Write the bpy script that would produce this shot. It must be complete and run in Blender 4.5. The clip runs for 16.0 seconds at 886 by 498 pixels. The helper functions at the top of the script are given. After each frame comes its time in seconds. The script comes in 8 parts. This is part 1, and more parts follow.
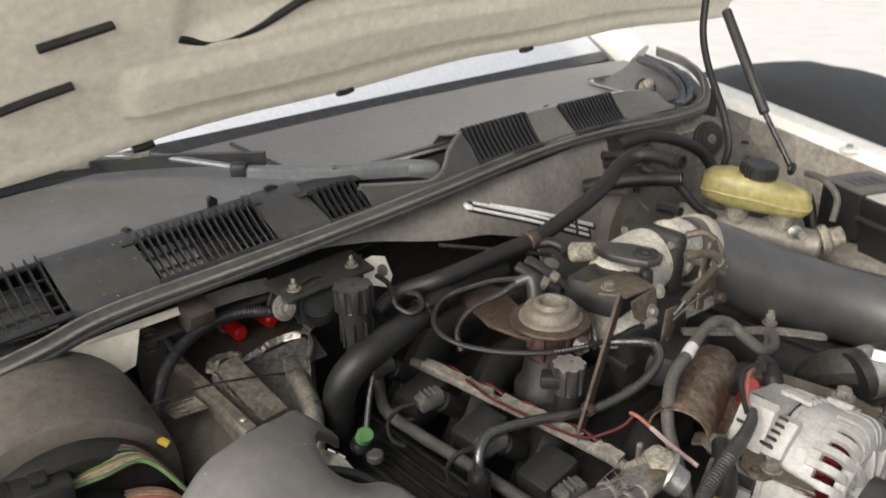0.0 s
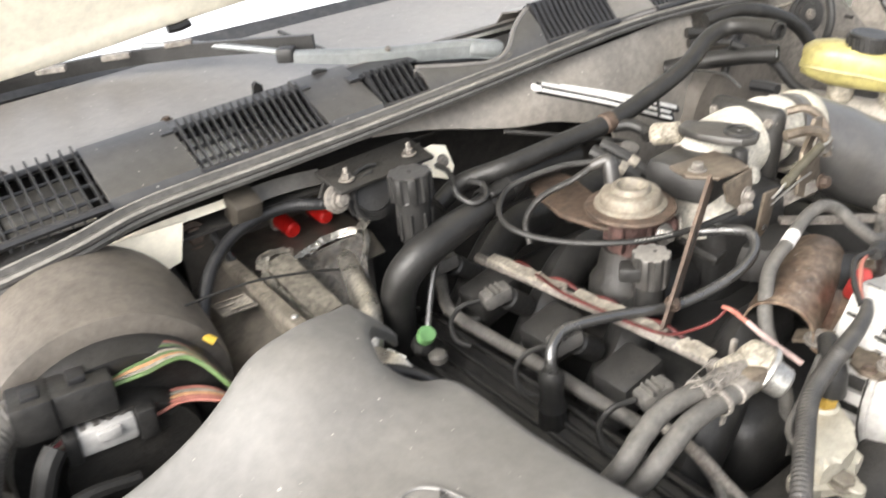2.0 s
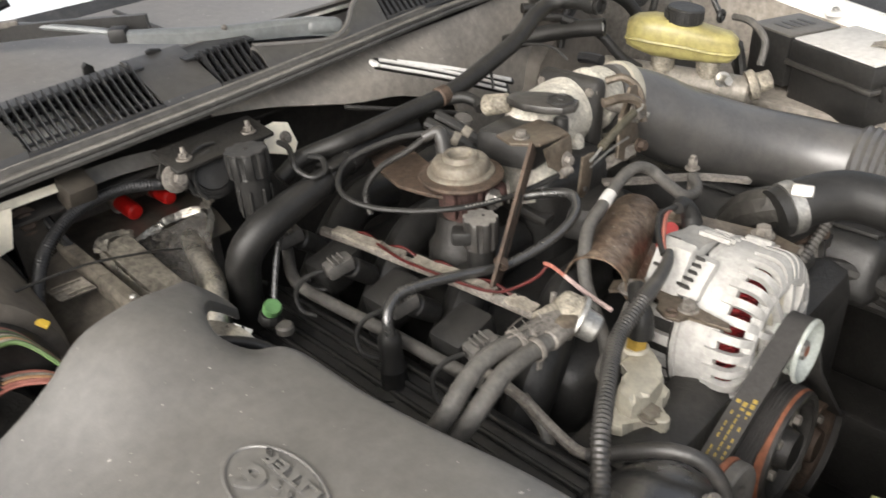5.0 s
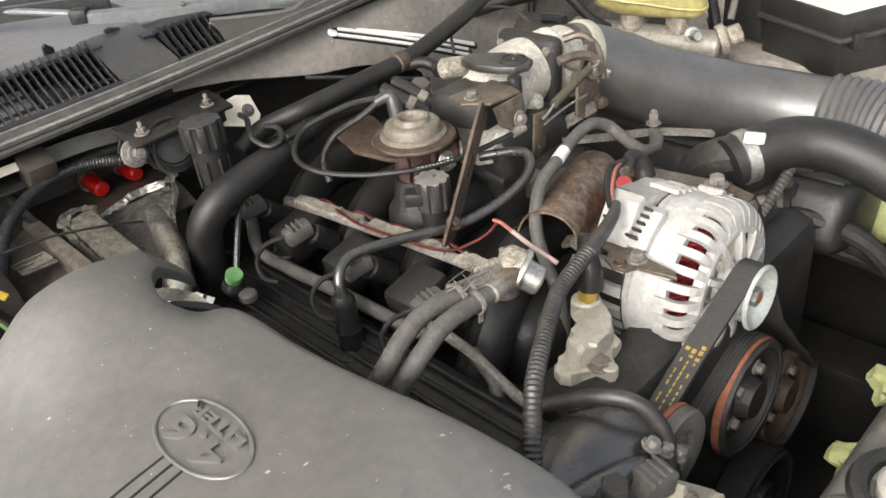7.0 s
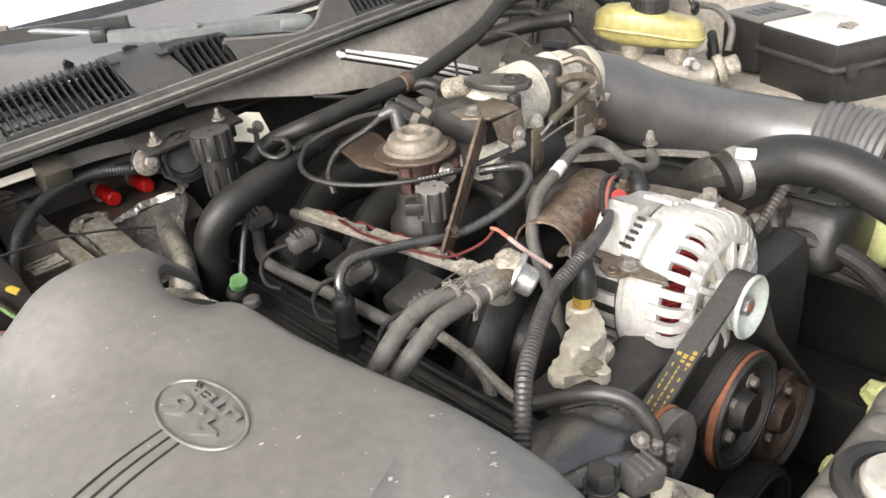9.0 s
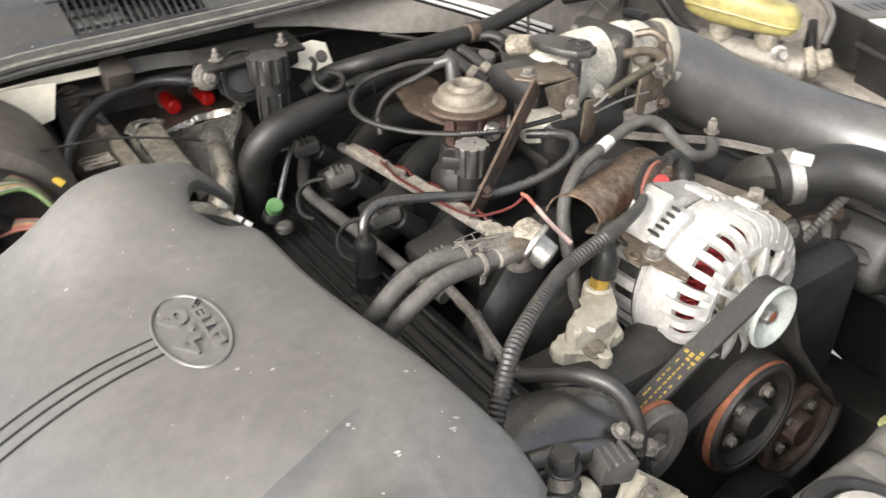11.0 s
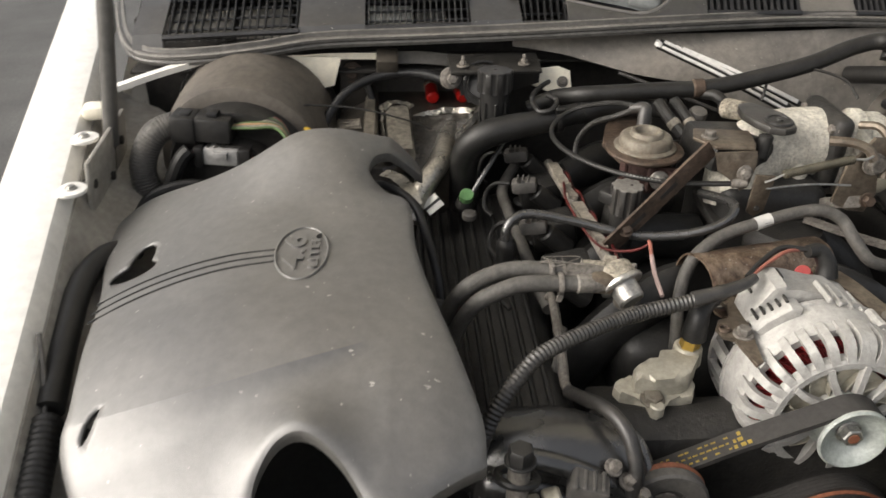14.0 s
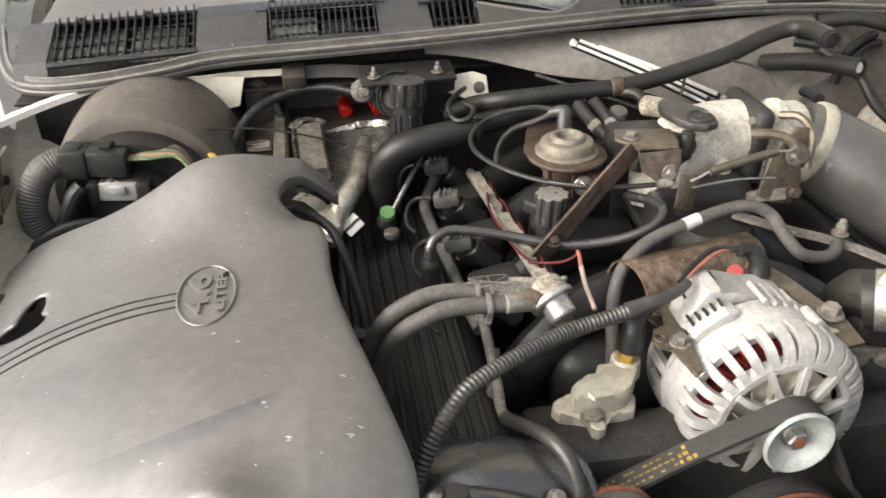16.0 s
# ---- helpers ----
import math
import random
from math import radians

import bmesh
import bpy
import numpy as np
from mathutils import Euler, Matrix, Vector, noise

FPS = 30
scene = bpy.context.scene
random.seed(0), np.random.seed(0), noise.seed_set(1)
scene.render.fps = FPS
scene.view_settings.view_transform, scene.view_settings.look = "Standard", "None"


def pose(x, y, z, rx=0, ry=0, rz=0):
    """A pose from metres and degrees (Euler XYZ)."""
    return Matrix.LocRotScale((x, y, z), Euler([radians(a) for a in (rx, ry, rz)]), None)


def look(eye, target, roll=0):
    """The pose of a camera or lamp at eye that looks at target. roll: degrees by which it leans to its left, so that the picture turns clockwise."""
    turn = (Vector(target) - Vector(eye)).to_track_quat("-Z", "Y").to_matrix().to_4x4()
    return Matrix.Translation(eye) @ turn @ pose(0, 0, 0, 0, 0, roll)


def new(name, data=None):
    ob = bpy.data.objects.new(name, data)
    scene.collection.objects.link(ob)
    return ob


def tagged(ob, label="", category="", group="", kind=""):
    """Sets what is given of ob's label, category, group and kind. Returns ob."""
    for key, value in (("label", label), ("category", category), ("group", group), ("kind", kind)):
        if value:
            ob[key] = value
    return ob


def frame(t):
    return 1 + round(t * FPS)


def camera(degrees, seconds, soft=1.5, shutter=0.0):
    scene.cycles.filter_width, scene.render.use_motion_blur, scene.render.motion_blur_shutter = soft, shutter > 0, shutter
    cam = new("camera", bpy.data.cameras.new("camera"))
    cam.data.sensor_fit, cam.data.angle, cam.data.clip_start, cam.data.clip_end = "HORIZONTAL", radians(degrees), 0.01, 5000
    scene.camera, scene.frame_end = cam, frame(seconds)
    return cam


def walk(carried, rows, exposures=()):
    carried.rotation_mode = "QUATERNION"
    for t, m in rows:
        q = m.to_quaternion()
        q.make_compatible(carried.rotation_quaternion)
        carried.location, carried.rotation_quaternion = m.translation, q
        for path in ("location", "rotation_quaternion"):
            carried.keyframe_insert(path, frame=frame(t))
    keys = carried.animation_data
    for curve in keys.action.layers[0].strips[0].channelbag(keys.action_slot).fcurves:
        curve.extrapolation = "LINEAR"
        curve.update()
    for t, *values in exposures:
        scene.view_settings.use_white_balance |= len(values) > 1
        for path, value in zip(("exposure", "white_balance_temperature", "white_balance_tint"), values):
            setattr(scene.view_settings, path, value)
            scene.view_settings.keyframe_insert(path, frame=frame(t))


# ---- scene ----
cam = camera(57.78, 16.0, 1.5, 0.65)
ROWS = [
    (0, look((-0.6541, -0.0291, 1.4818), (-0.0553, 0.6630, 1.0788), -1.51)),
    (0.5, look((-0.6232, -0.0138, 1.4810), (-0.0555, 0.6653, 1.0156), -3.05)),
    (1, look((-0.6263, 0.0036, 1.4419), (-0.1129, 0.6785, 0.9118), -3.57)),
    (1.5, look((-0.6310, -0.0022, 1.4088), (-0.1501, 0.7052, 0.8908), -6.43)),
    (2, look((-0.6173, 0.0109, 1.4210), (-0.1168, 0.7257, 0.9327), -5.17)),
    (2.5, look((-0.6041, 0.0055, 1.4302), (-0.0560, 0.7012, 0.9658), -2.69)),
    (3, look((-0.6056, -0.0001, 1.4422), (-0.0361, 0.6913, 0.9975), -2.14)),
    (3.5, look((-0.6065, -0.0003, 1.4476), (-0.0463, 0.6955, 0.9982), -2.18)),
    (4, look((-0.6197, -0.0125, 1.4553), (-0.0486, 0.6786, 1.0125), -2.12)),
    (4.5, look((-0.6171, -0.0166, 1.4495), (-0.0558, 0.6717, 0.9900), -3.15)),
    (5, look((-0.6025, -0.0419, 1.4256), (-0.0091, 0.5725, 0.9055), -3.50)),
    (7.5, look((-0.5700, -0.1013, 1.3986), (-0.0179, 0.5327, 0.8572), -7.65)),
    (8, look((-0.5824, -0.1050, 1.3784), (-0.0453, 0.5251, 0.8175), -7.17)),
    (8.5, look((-0.5830, -0.1229, 1.3835), (-0.0204, 0.5143, 0.8568), -7.66)),
    (9, look((-0.5903, -0.1318, 1.3862), (-0.0115, 0.5242, 0.9017), -6.23)),
    (11.5, look((-0.5300, -0.1912, 1.4052), (-0.1352, 0.5486, 0.8604), 2.68)),
    (12, look((-0.5195, -0.2636, 1.4254), (-0.2807, 0.5643, 0.9179), 1.99)),
    (12.5, look((-0.5448, -0.3051, 1.4427), (-0.2719, 0.5411, 0.9852), 0.29)),
    (13, look((-0.4893, -0.3421, 1.4376), (-0.3085, 0.5226, 0.9689), -1.45)),
    (13.5, look((-0.3925, -0.3497, 1.4202), (-0.3407, 0.4928, 0.8841), 1.83)),
    (14, look((-0.3725, -0.3253, 1.4389), (-0.3130, 0.5247, 0.9156), 1.07)),
    (14.5, look((-0.3656, -0.2839, 1.4238), (-0.2219, 0.5521, 0.8942), 1.61)),
    (15, look((-0.3759, -0.2699, 1.4250), (-0.2458, 0.5703, 0.8985), -0.14)),
    (15.5, look((-0.3664, -0.2771, 1.4305), (-0.2470, 0.5721, 0.9161), -0.28)),
    (16, look((-0.3507, -0.2793, 1.4332), (-0.2160, 0.5631, 0.9115), -0.57)),
]
EXPOSURES = [(0, 0.45, 6480, 10), (0.5, 0.55, 6480, 10), (1.0, 1.35, 6380, 10), (1.5, 1.95, 6380, 10), (2.0, 1.8, 6430, 10), (2.5, 1.65, 6430, 10), (3.0, 1.25, 6430, 10), (3.5, 1.15, 6480, 10), (4.5, 0.95, 6530, 10), (5.0, 0.95, 6530, 10), (7.5, 1.3, 6380, 10), (8, 1.55, 6450, 10), (9, 1.45, 6450, 10), (11.5, 1.45, 6430, 10), (12, 1.45, 6480, 10), (12.5, 0.6, 6630, 10), (13, 1.1, 6650, 10), (13.5, 0.75, 6680, 10), (14, 0.65, 6680, 10), (14.5, 0.95, 6680, 10), (15, 1.25, 6680, 10), (16, 1.25, 6630, 10)]
walk(cam, ROWS, EXPOSURES)

# ---- light ----
world = bpy.data.worlds.new("sky")
scene.world = world
world.use_nodes = True
wt = world.node_tree
sky = wt.nodes.new("ShaderNodeTexSky")
sky.sky_type = 'NISHITA'
sky.sun_disc = False
sky.sun_elevation = radians(31)
sky.sun_rotation = radians(256)
sky.air_density, sky.dust_density, sky.ozone_density = 1.0, 8.0, 1.0
wt.nodes["Background"].inputs[1].default_value = 0.15
pale = wt.nodes.new("ShaderNodeHueSaturation")
pale.inputs["Saturation"].default_value = 0.35
wt.links.new(sky.outputs[0], pale.inputs["Color"])
wt.links.new(pale.outputs[0], wt.nodes["Background"].inputs[0])
sun = new("sun", bpy.data.lights.new("sun", 'SUN'))
sun.data.energy, sun.data.angle, sun.data.color = 0.75, radians(60), (1.0, 0.99, 0.97)
sun.matrix_world = look((-5.0, -0.9, 4.0), (0, 0.3, 1.0))


# ---- materials ----
def material(name, col, rough=0.6, metal=0.0, var=0.25, scale=25.0, dust=0.0, dust_col=(0.22, 0.19, 0.15), bump=0.15,
             grain=260.0, spec=0.4, coat=0.0, trans=0.0, stretch=(1, 1, 1), speck=0.0, mottle=0.06):
    m = bpy.data.materials.new(name)
    m.use_nodes = True
    n, l = m.node_tree.nodes, m.node_tree.links
    b = n["Principled BSDF"]
    tc = n.new("ShaderNodeTexCoord")
    mp = n.new("ShaderNodeMapping")
    mp.inputs["Scale"].default_value = stretch
    l.new(tc.outputs["Object"], mp.inputs[0])
    big = n.new("ShaderNodeTexNoise")
    big.inputs["Scale"].default_value, big.inputs["Detail"].default_value = scale, 5
    fine = n.new("ShaderNodeTexNoise")
    fine.inputs["Scale"].default_value, fine.inputs["Detail"].default_value = grain, 3
    for t in (big, fine):
        l.new(mp.outputs[0], t.inputs["Vector"])
    r1 = n.new("ShaderNodeValToRGB")
    r1.color_ramp.elements[0].position, r1.color_ramp.elements[1].position = 0.3, 0.72
    r1.color_ramp.elements[0].color = (*[c * (1 - var) for c in col], 1)
    r1.color_ramp.elements[1].color = (*[min(1, c * (1 + var)) for c in col], 1)
    l.new(big.outputs["Fac"], r1.inputs[0])
    last = r1.outputs[0]
    mid = n.new("ShaderNodeTexNoise")
    mid.inputs["Scale"].default_value, mid.inputs["Detail"].default_value, mid.inputs["Roughness"].default_value = max(scale * 5.3, 90), 6, 0.7
    l.new(mp.outputs[0], mid.inputs["Vector"])
    r0 = n.new("ShaderNodeMapRange")
    r0.inputs[1].default_value, r0.inputs[2].default_value = 0.34, 0.66
    r0.inputs[3].default_value, r0.inputs[4].default_value = 1 - 0.75 * var - mottle, 1 + 0.6 * var + mottle
    l.new(mid.outputs["Fac"], r0.inputs[0])
    mm = n.new("ShaderNodeMixRGB")
    mm.blend_type = 'MULTIPLY'
    mm.inputs[0].default_value = 1.0
    l.new(last, mm.inputs[1])
    l.new(r0.outputs[0], mm.inputs[2])
    last = mm.outputs[0]
    if dust:
        r2 = n.new("ShaderNodeMapRange")
        r2.inputs[1].default_value, r2.inputs[2].default_value = 0.62 - dust * 0.5, 0.95 - dust * 0.35
        r2.inputs[4].default_value = min(1.0, dust * 1.3)
        d = n.new("ShaderNodeTexNoise")
        d.inputs["Scale"].default_value, d.inputs["Detail"].default_value = scale * 2.3, 7
        d.inputs["Roughness"].default_value = 0.65
        l.new(mp.outputs[0], d.inputs["Vector"])
        l.new(d.outputs["Fac"], r2.inputs[0])
        mx = n.new("ShaderNodeMixRGB")
        mx.inputs[2].default_value = (*dust_col, 1)
        l.new(r2.outputs[0], mx.inputs[0])
        l.new(last, mx.inputs[1])
        last = mx.outputs[0]
    if speck:
        v = n.new("ShaderNodeTexNoise")
        v.inputs["Scale"].default_value, v.inputs["Detail"].default_value = 260, 1
        l.new(tc.outputs["Object"], v.inputs["Vector"])
        r3 = n.new("ShaderNodeMapRange")
        r3.inputs[1].default_value, r3.inputs[2].default_value = 0.76 - speck * 0.05, 0.80 - speck * 0.05
        l.new(v.outputs["Fac"], r3.inputs[0])
        mx = n.new("ShaderNodeMixRGB")
        mx.inputs[2].default_value = (0.5, 0.47, 0.42, 1)
        l.new(r3.outputs[0], mx.inputs[0])
        l.new(last, mx.inputs[1])
        last = mx.outputs[0]
    l.new(last, b.inputs["Base Color"])
    r4 = n.new("ShaderNodeMapRange")
    r4.inputs[3].default_value, r4.inputs[4].default_value = max(0.03, rough - 0.12), min(1, rough + 0.12)
    l.new(big.outputs["Fac"], r4.inputs[0])
    l.new(r4.outputs[0], b.inputs["Roughness"])
    b.inputs["Metallic"].default_value = metal
    b.inputs["Specular IOR Level"].default_value = spec
    b.inputs["Coat Weight"].default_value = coat
    b.inputs["Transmission Weight"].default_value = trans
    bp = n.new("ShaderNodeBump")
    bp.inputs["Strength"].default_value, bp.inputs["Distance"].default_value = bump, 0.002
    l.new(fine.outputs["Fac"], bp.inputs["Height"])
    bp2 = n.new("ShaderNodeBump")
    bp2.inputs["Strength"].default_value, bp2.inputs["Distance"].default_value = min(1, bump * 1.2), 0.004
    l.new(mid.outputs["Fac"], bp2.inputs["Height"])
    l.new(bp2.outputs[0], bp.inputs["Normal"])
    l.new(bp.outputs[0], b.inputs["Normal"])
    return m


BLACK = material("black_plastic", (0.018, 0.0176, 0.017), 0.4, dust=0.22, dust_col=(0.065, 0.058, 0.05), scale=40, mottle=0.1)
BLACK_CLEAN = material("clean_black_plastic", (0.015, 0.015, 0.016), 0.38, bump=0.08)
RUBBER = material("black_rubber", (0.015, 0.0146, 0.014), 0.46, dust=0.24, dust_col=(0.05, 0.046, 0.04), bump=0.12, scale=45)
DUCT = material("dusty_rubber_duct", (0.062, 0.0595, 0.057), 0.36, dust=0.34, dust_col=(0.135, 0.124, 0.108), scale=9, spec=1.1, bump=0.08)
GRIME = material("grimy_rail_tape", (0.2, 0.18, 0.15), 0.75, var=0.5, scale=55, dust=0.5, dust_col=(0.06, 0.05, 0.042))
GLOSSBLACK = material("glossy_black_cast", (0.03, 0.0295, 0.0285), 0.26, dust=0.24, dust_col=(0.06, 0.055, 0.05), scale=30, bump=0.1, spec=1.2)
GREYHOSE = material("grey_hose", (0.08, 0.076, 0.07), 0.5, dust=0.35, dust_col=(0.17, 0.155, 0.135), scale=45, bump=0.25)
COVER = material("grey_cover_plastic", (0.088, 0.0845, 0.079), 0.5, var=0.2, scale=7, dust=0.26, dust_col=(0.135, 0.126, 0.113), bump=0.06, grain=900, spec=1.6, mottle=0.08, speck=-0.25)
RIMPLASTIC = material("dark_cowl_plastic", (0.0484, 0.0468, 0.0452), 0.38, var=0.25, scale=9, dust=0.28, dust_col=(0.11, 0.1, 0.088), speck=0.3, spec=1.0, bump=0.06)
COWL = material("weathered_cowl_plastic", (0.118, 0.108, 0.097), 0.38, var=0.2, scale=6, dust=0.3, dust_col=(0.165, 0.15, 0.132), speck=0.15, spec=1.7, bump=0.08)
GRILLE = material("black_grille_plastic", (0.020, 0.020, 0.0215), 0.42, dust=0.1, dust_col=(0.07, 0.066, 0.06), spec=0.6)
SEAL = material("seal_rubber", (0.075, 0.072, 0.0675), 0.42, dust=0.3, dust_col=(0.16, 0.15, 0.135), scale=30)
FIREWALL = material("firewall_liner", (0.215, 0.197, 0.175), 0.5, var=0.2, scale=9, dust=0.3, dust_col=(0.27, 0.24, 0.205), speck=0.12)
# own colour of the firewall; elsewhere it stands for shade in recesses and holes
DARKWALL = material("dark_liner_and_recess_shade", (0.024, 0.022, 0.02), 0.8, dust=0.3, dust_col=(0.085, 0.076, 0.066))
CREAM = material("cream_paint", (0.84, 0.785, 0.65), 0.4, var=0.08, scale=6, dust=0.2, dust_col=(0.46, 0.395, 0.29), coat=0.1, bump=0.05, mottle=0.05)
WHITE = material("white_paint", (0.8, 0.785, 0.74), 0.3, var=0.04, scale=5, coat=0.4, bump=0.02)
APRON = material("dirty_apron_paint", (0.26, 0.235, 0.205), 0.7, var=0.3, scale=12, dust=0.4, dust_col=(0.12, 0.103, 0.085))
DRUM = material("dusty_brown_plastic", (0.1, 0.088, 0.075), 0.62, var=0.25, scale=14, dust=0.35, dust_col=(0.16, 0.14, 0.114))
ALU = material("cast_aluminium", (0.25, 0.23, 0.2), 0.5, metal=0.3, var=0.25, scale=30, dust=0.4, dust_col=(0.12, 0.1, 0.078), bump=0.25, mottle=0.12)
ALT = material("bright_alternator_casting", (0.37, 0.363, 0.345), 0.45, metal=0.12, var=0.1, scale=30, dust=0.3, dust_col=(0.2, 0.187, 0.165), bump=0.3, mottle=0.08)
CORRODED = material("corroded_aluminium", (0.25, 0.225, 0.18), 0.7, metal=0.2, var=0.5, scale=60, dust=0.4, dust_col=(0.5, 0.46, 0.39), bump=0.5, grain=150, mottle=0.2)
WHITECORR = material("white_corroded_alloy", (0.5, 0.475, 0.41), 0.7, metal=0.1, var=0.3, scale=55, dust=0.5, dust_col=(0.72, 0.7, 0.63), bump=0.6, grain=150, mottle=0.18)
STEEL = material("zinc_steel", (0.42, 0.41, 0.385), 0.35, metal=0.85, var=0.3, scale=60, dust=0.25, dust_col=(0.16, 0.13, 0.1))
# light grey for the seal's painted highlight lines and a dusty sensor top
LIP = material("lit_lip_and_dust_grey", (0.1721, 0.1629, 0.1492), 0.5, var=0.25, scale=35, dust=0.3, dust_col=(0.08, 0.075, 0.068))
# pale and barely metallic: the chrome's bright reflection is put into the colour
SILVER = material("chrome_shine_pale_grey", (0.66, 0.65, 0.63), 0.3, metal=0.1, var=0.1)
SCUFF = material("white_scuff", (0.42, 0.4, 0.37), 0.8, var=0.3, scale=200)
RUST = material("rusty_steel", (0.068, 0.049, 0.037), 0.6, metal=0.2, var=0.45, scale=30, dust=0.42, dust_col=(0.125, 0.082, 0.056), bump=0.3, mottle=0.18)
SHIELD = material("rust_stained_heat_shield", (0.25, 0.195, 0.145), 0.36, metal=0.55, var=0.5, scale=22, dust=0.55, dust_col=(0.085, 0.036, 0.022), bump=0.25, mottle=0.25, speck=0.6)
STRAP = material("stained_bracket_steel", (0.135, 0.113, 0.088), 0.42, metal=0.45, var=0.35, scale=25, dust=0.42, dust_col=(0.08, 0.05, 0.034), bump=0.1, mottle=0.12)
RUSTRED = material("red_oxide_casting", (0.052, 0.027, 0.023), 0.8, var=0.4, scale=60, dust=0.3, dust_col=(0.085, 0.06, 0.048), bump=0.5, mottle=0.15)
BRONZE = material("dull_zinc_plate", (0.1927, 0.1763, 0.1435), 0.55, metal=0.15, var=0.3, scale=28, dust=0.48, dust_col=(0.10, 0.066, 0.043), bump=0.15, mottle=0.14)
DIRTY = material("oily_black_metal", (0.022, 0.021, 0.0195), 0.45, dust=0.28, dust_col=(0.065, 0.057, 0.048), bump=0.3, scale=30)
CASTPALE = material("pale_stained_casting", (0.42, 0.395, 0.325), 0.42, metal=0.2, var=0.14, scale=26, dust=0.28, dust_col=(0.2, 0.165, 0.12), bump=0.12, mottle=0.07)
LOOM = material("dusty_loom_plastic", (0.0255, 0.024, 0.0225), 0.4, var=0.25, scale=40, dust=0.35, dust_col=(0.1, 0.092, 0.08), spec=0.7)
EVAP = material("greasy_brown_housing", (0.060, 0.052, 0.042), 0.34, var=0.4, scale=18, dust=0.42, dust_col=(0.12, 0.104, 0.083), mottle=0.2, spec=1.0)
ZINC = material("pale_zinc_pulley", (0.44, 0.47, 0.44), 0.32, metal=0.35, var=0.15, scale=50, dust=0.2, dust_col=(0.25, 0.23, 0.2))
GREYMETAL = material("grey_painted_metal", (0.17, 0.157, 0.14), 0.6, metal=0.1, var=0.35, scale=45, dust=0.4, dust_col=(0.1, 0.075, 0.055), mottle=0.2)
RED = material("red_cap", (0.6, 0.016, 0.012), 0.4, var=0.12, bump=0.03, dust=0.12, dust_col=(0.2, 0.05, 0.04))
DULLRED = material("dull_red_cap", (0.26, 0.02, 0.018), 0.5, var=0.2, dust=0.3, dust_col=(0.12, 0.05, 0.04))
REDWIRE = material("red_wire", (0.07, 0.009, 0.008), 0.45, var=0.3, dust=0.3, dust_col=(0.05, 0.03, 0.026))
COPPER = material("red_varnished_copper", (0.20, 0.012, 0.014), 0.35, metal=0.3, var=0.8, scale=90, stretch=(1, 1, 4), bump=0.6, mottle=0.2)
YELLOW = material("yellow_plastic", (0.62, 0.42, 0.05), 0.5, var=0.15)
BRASS = material("brass", (0.62, 0.42, 0.1), 0.35, metal=0.7, var=0.2)
GREEN = material("green_plastic", (0.12, 0.26, 0.1), 0.45, var=0.15)
GREENWIRE = material("green_wire", (0.085, 0.14, 0.05), 0.5, dust=0.2)
ORANGEWIRE = material("orange_wire", (0.36, 0.2, 0.1), 0.5, dust=0.2)
SALMON = material("salmon_wire", (0.27, 0.1, 0.075), 0.45, dust=0.25, dust_col=(0.12, 0.08, 0.06))
PURPLE = material("maroon_wire", (0.13, 0.03, 0.035), 0.45)
PAPER = material("white_label", (0.75, 0.74, 0.7), 0.6, var=0.08)
CONN = material("light_grey_connector", (0.33, 0.325, 0.315), 0.5, var=0.12, dust=0.25, dust_col=(0.16, 0.14, 0.115))
GREYCONN = material("grey_connector", (0.085, 0.081, 0.076), 0.55, var=0.22, dust=0.35, dust_col=(0.17, 0.155, 0.135), scale=40)
TAPE = material("dirty_tape", (0.234, 0.2122, 0.1755), 0.7, var=0.3, scale=45, dust=0.42, dust_col=(0.09, 0.07, 0.052), mottle=0.15)
FOIL = material("foil", (0.5, 0.475, 0.42), 0.3, metal=0.85, var=0.3, scale=60, bump=0.2, grain=120, dust=0.3, dust_col=(0.09, 0.075, 0.056))
PANEL = material("dusty_pale_panel", (0.33, 0.315, 0.285), 0.55, var=0.2, scale=14, dust=0.35, dust_col=(0.16, 0.14, 0.115))
STRUTGREY = material("dusty_strut_paint", (0.085, 0.082, 0.076), 0.4, var=0.15, scale=12, dust=0.3, dust_col=(0.15, 0.14, 0.125))
WORNRAIL = material("worn_tan_plastic", (0.125, 0.111, 0.09), 0.5, var=0.4, scale=25, dust=0.4, dust_col=(0.06, 0.052, 0.042), mottle=0.2)
CORNERPANEL = material("grimy_taupe_panel", (0.125, 0.113, 0.098), 0.6, var=0.35, scale=14, dust=0.45, dust_col=(0.055, 0.048, 0.04), mottle=0.15)
SPRING = material("tarnished_spring_steel", (0.075, 0.068, 0.05), 0.4, metal=0.4, var=0.3, scale=60)
CRINKLE = material("crinkled_greasy_sheet", (0.055, 0.048, 0.039), 0.22, var=0.4, scale=30, dust=0.2, dust_col=(0.1, 0.087, 0.07), bump=0.9, grain=110, spec=1.3, mottle=0.2)
WHITEWIRE = material("white_sleeve", (0.36, 0.27, 0.25), 0.5, var=0.15, dust=0.3, dust_col=(0.2, 0.1, 0.085))
SPLASHED = material("white_splashed_casting", (0.030, 0.028, 0.025), 0.45, metal=0.2, var=0.35, scale=25, dust=0.15, dust_col=(0.42, 0.40, 0.35), bump=0.25, mottle=0.1)
FOAM = material("grey_foam", (0.125, 0.113, 0.092), 0.7, var=0.45, scale=30, dust=0.35, dust_col=(0.055, 0.047, 0.038), bump=0.35, mottle=0.2)
HOUSING = material("brown_housing", (0.036, 0.031, 0.025), 0.5, var=0.35, scale=18, dust=0.32, dust_col=(0.08, 0.068, 0.054))
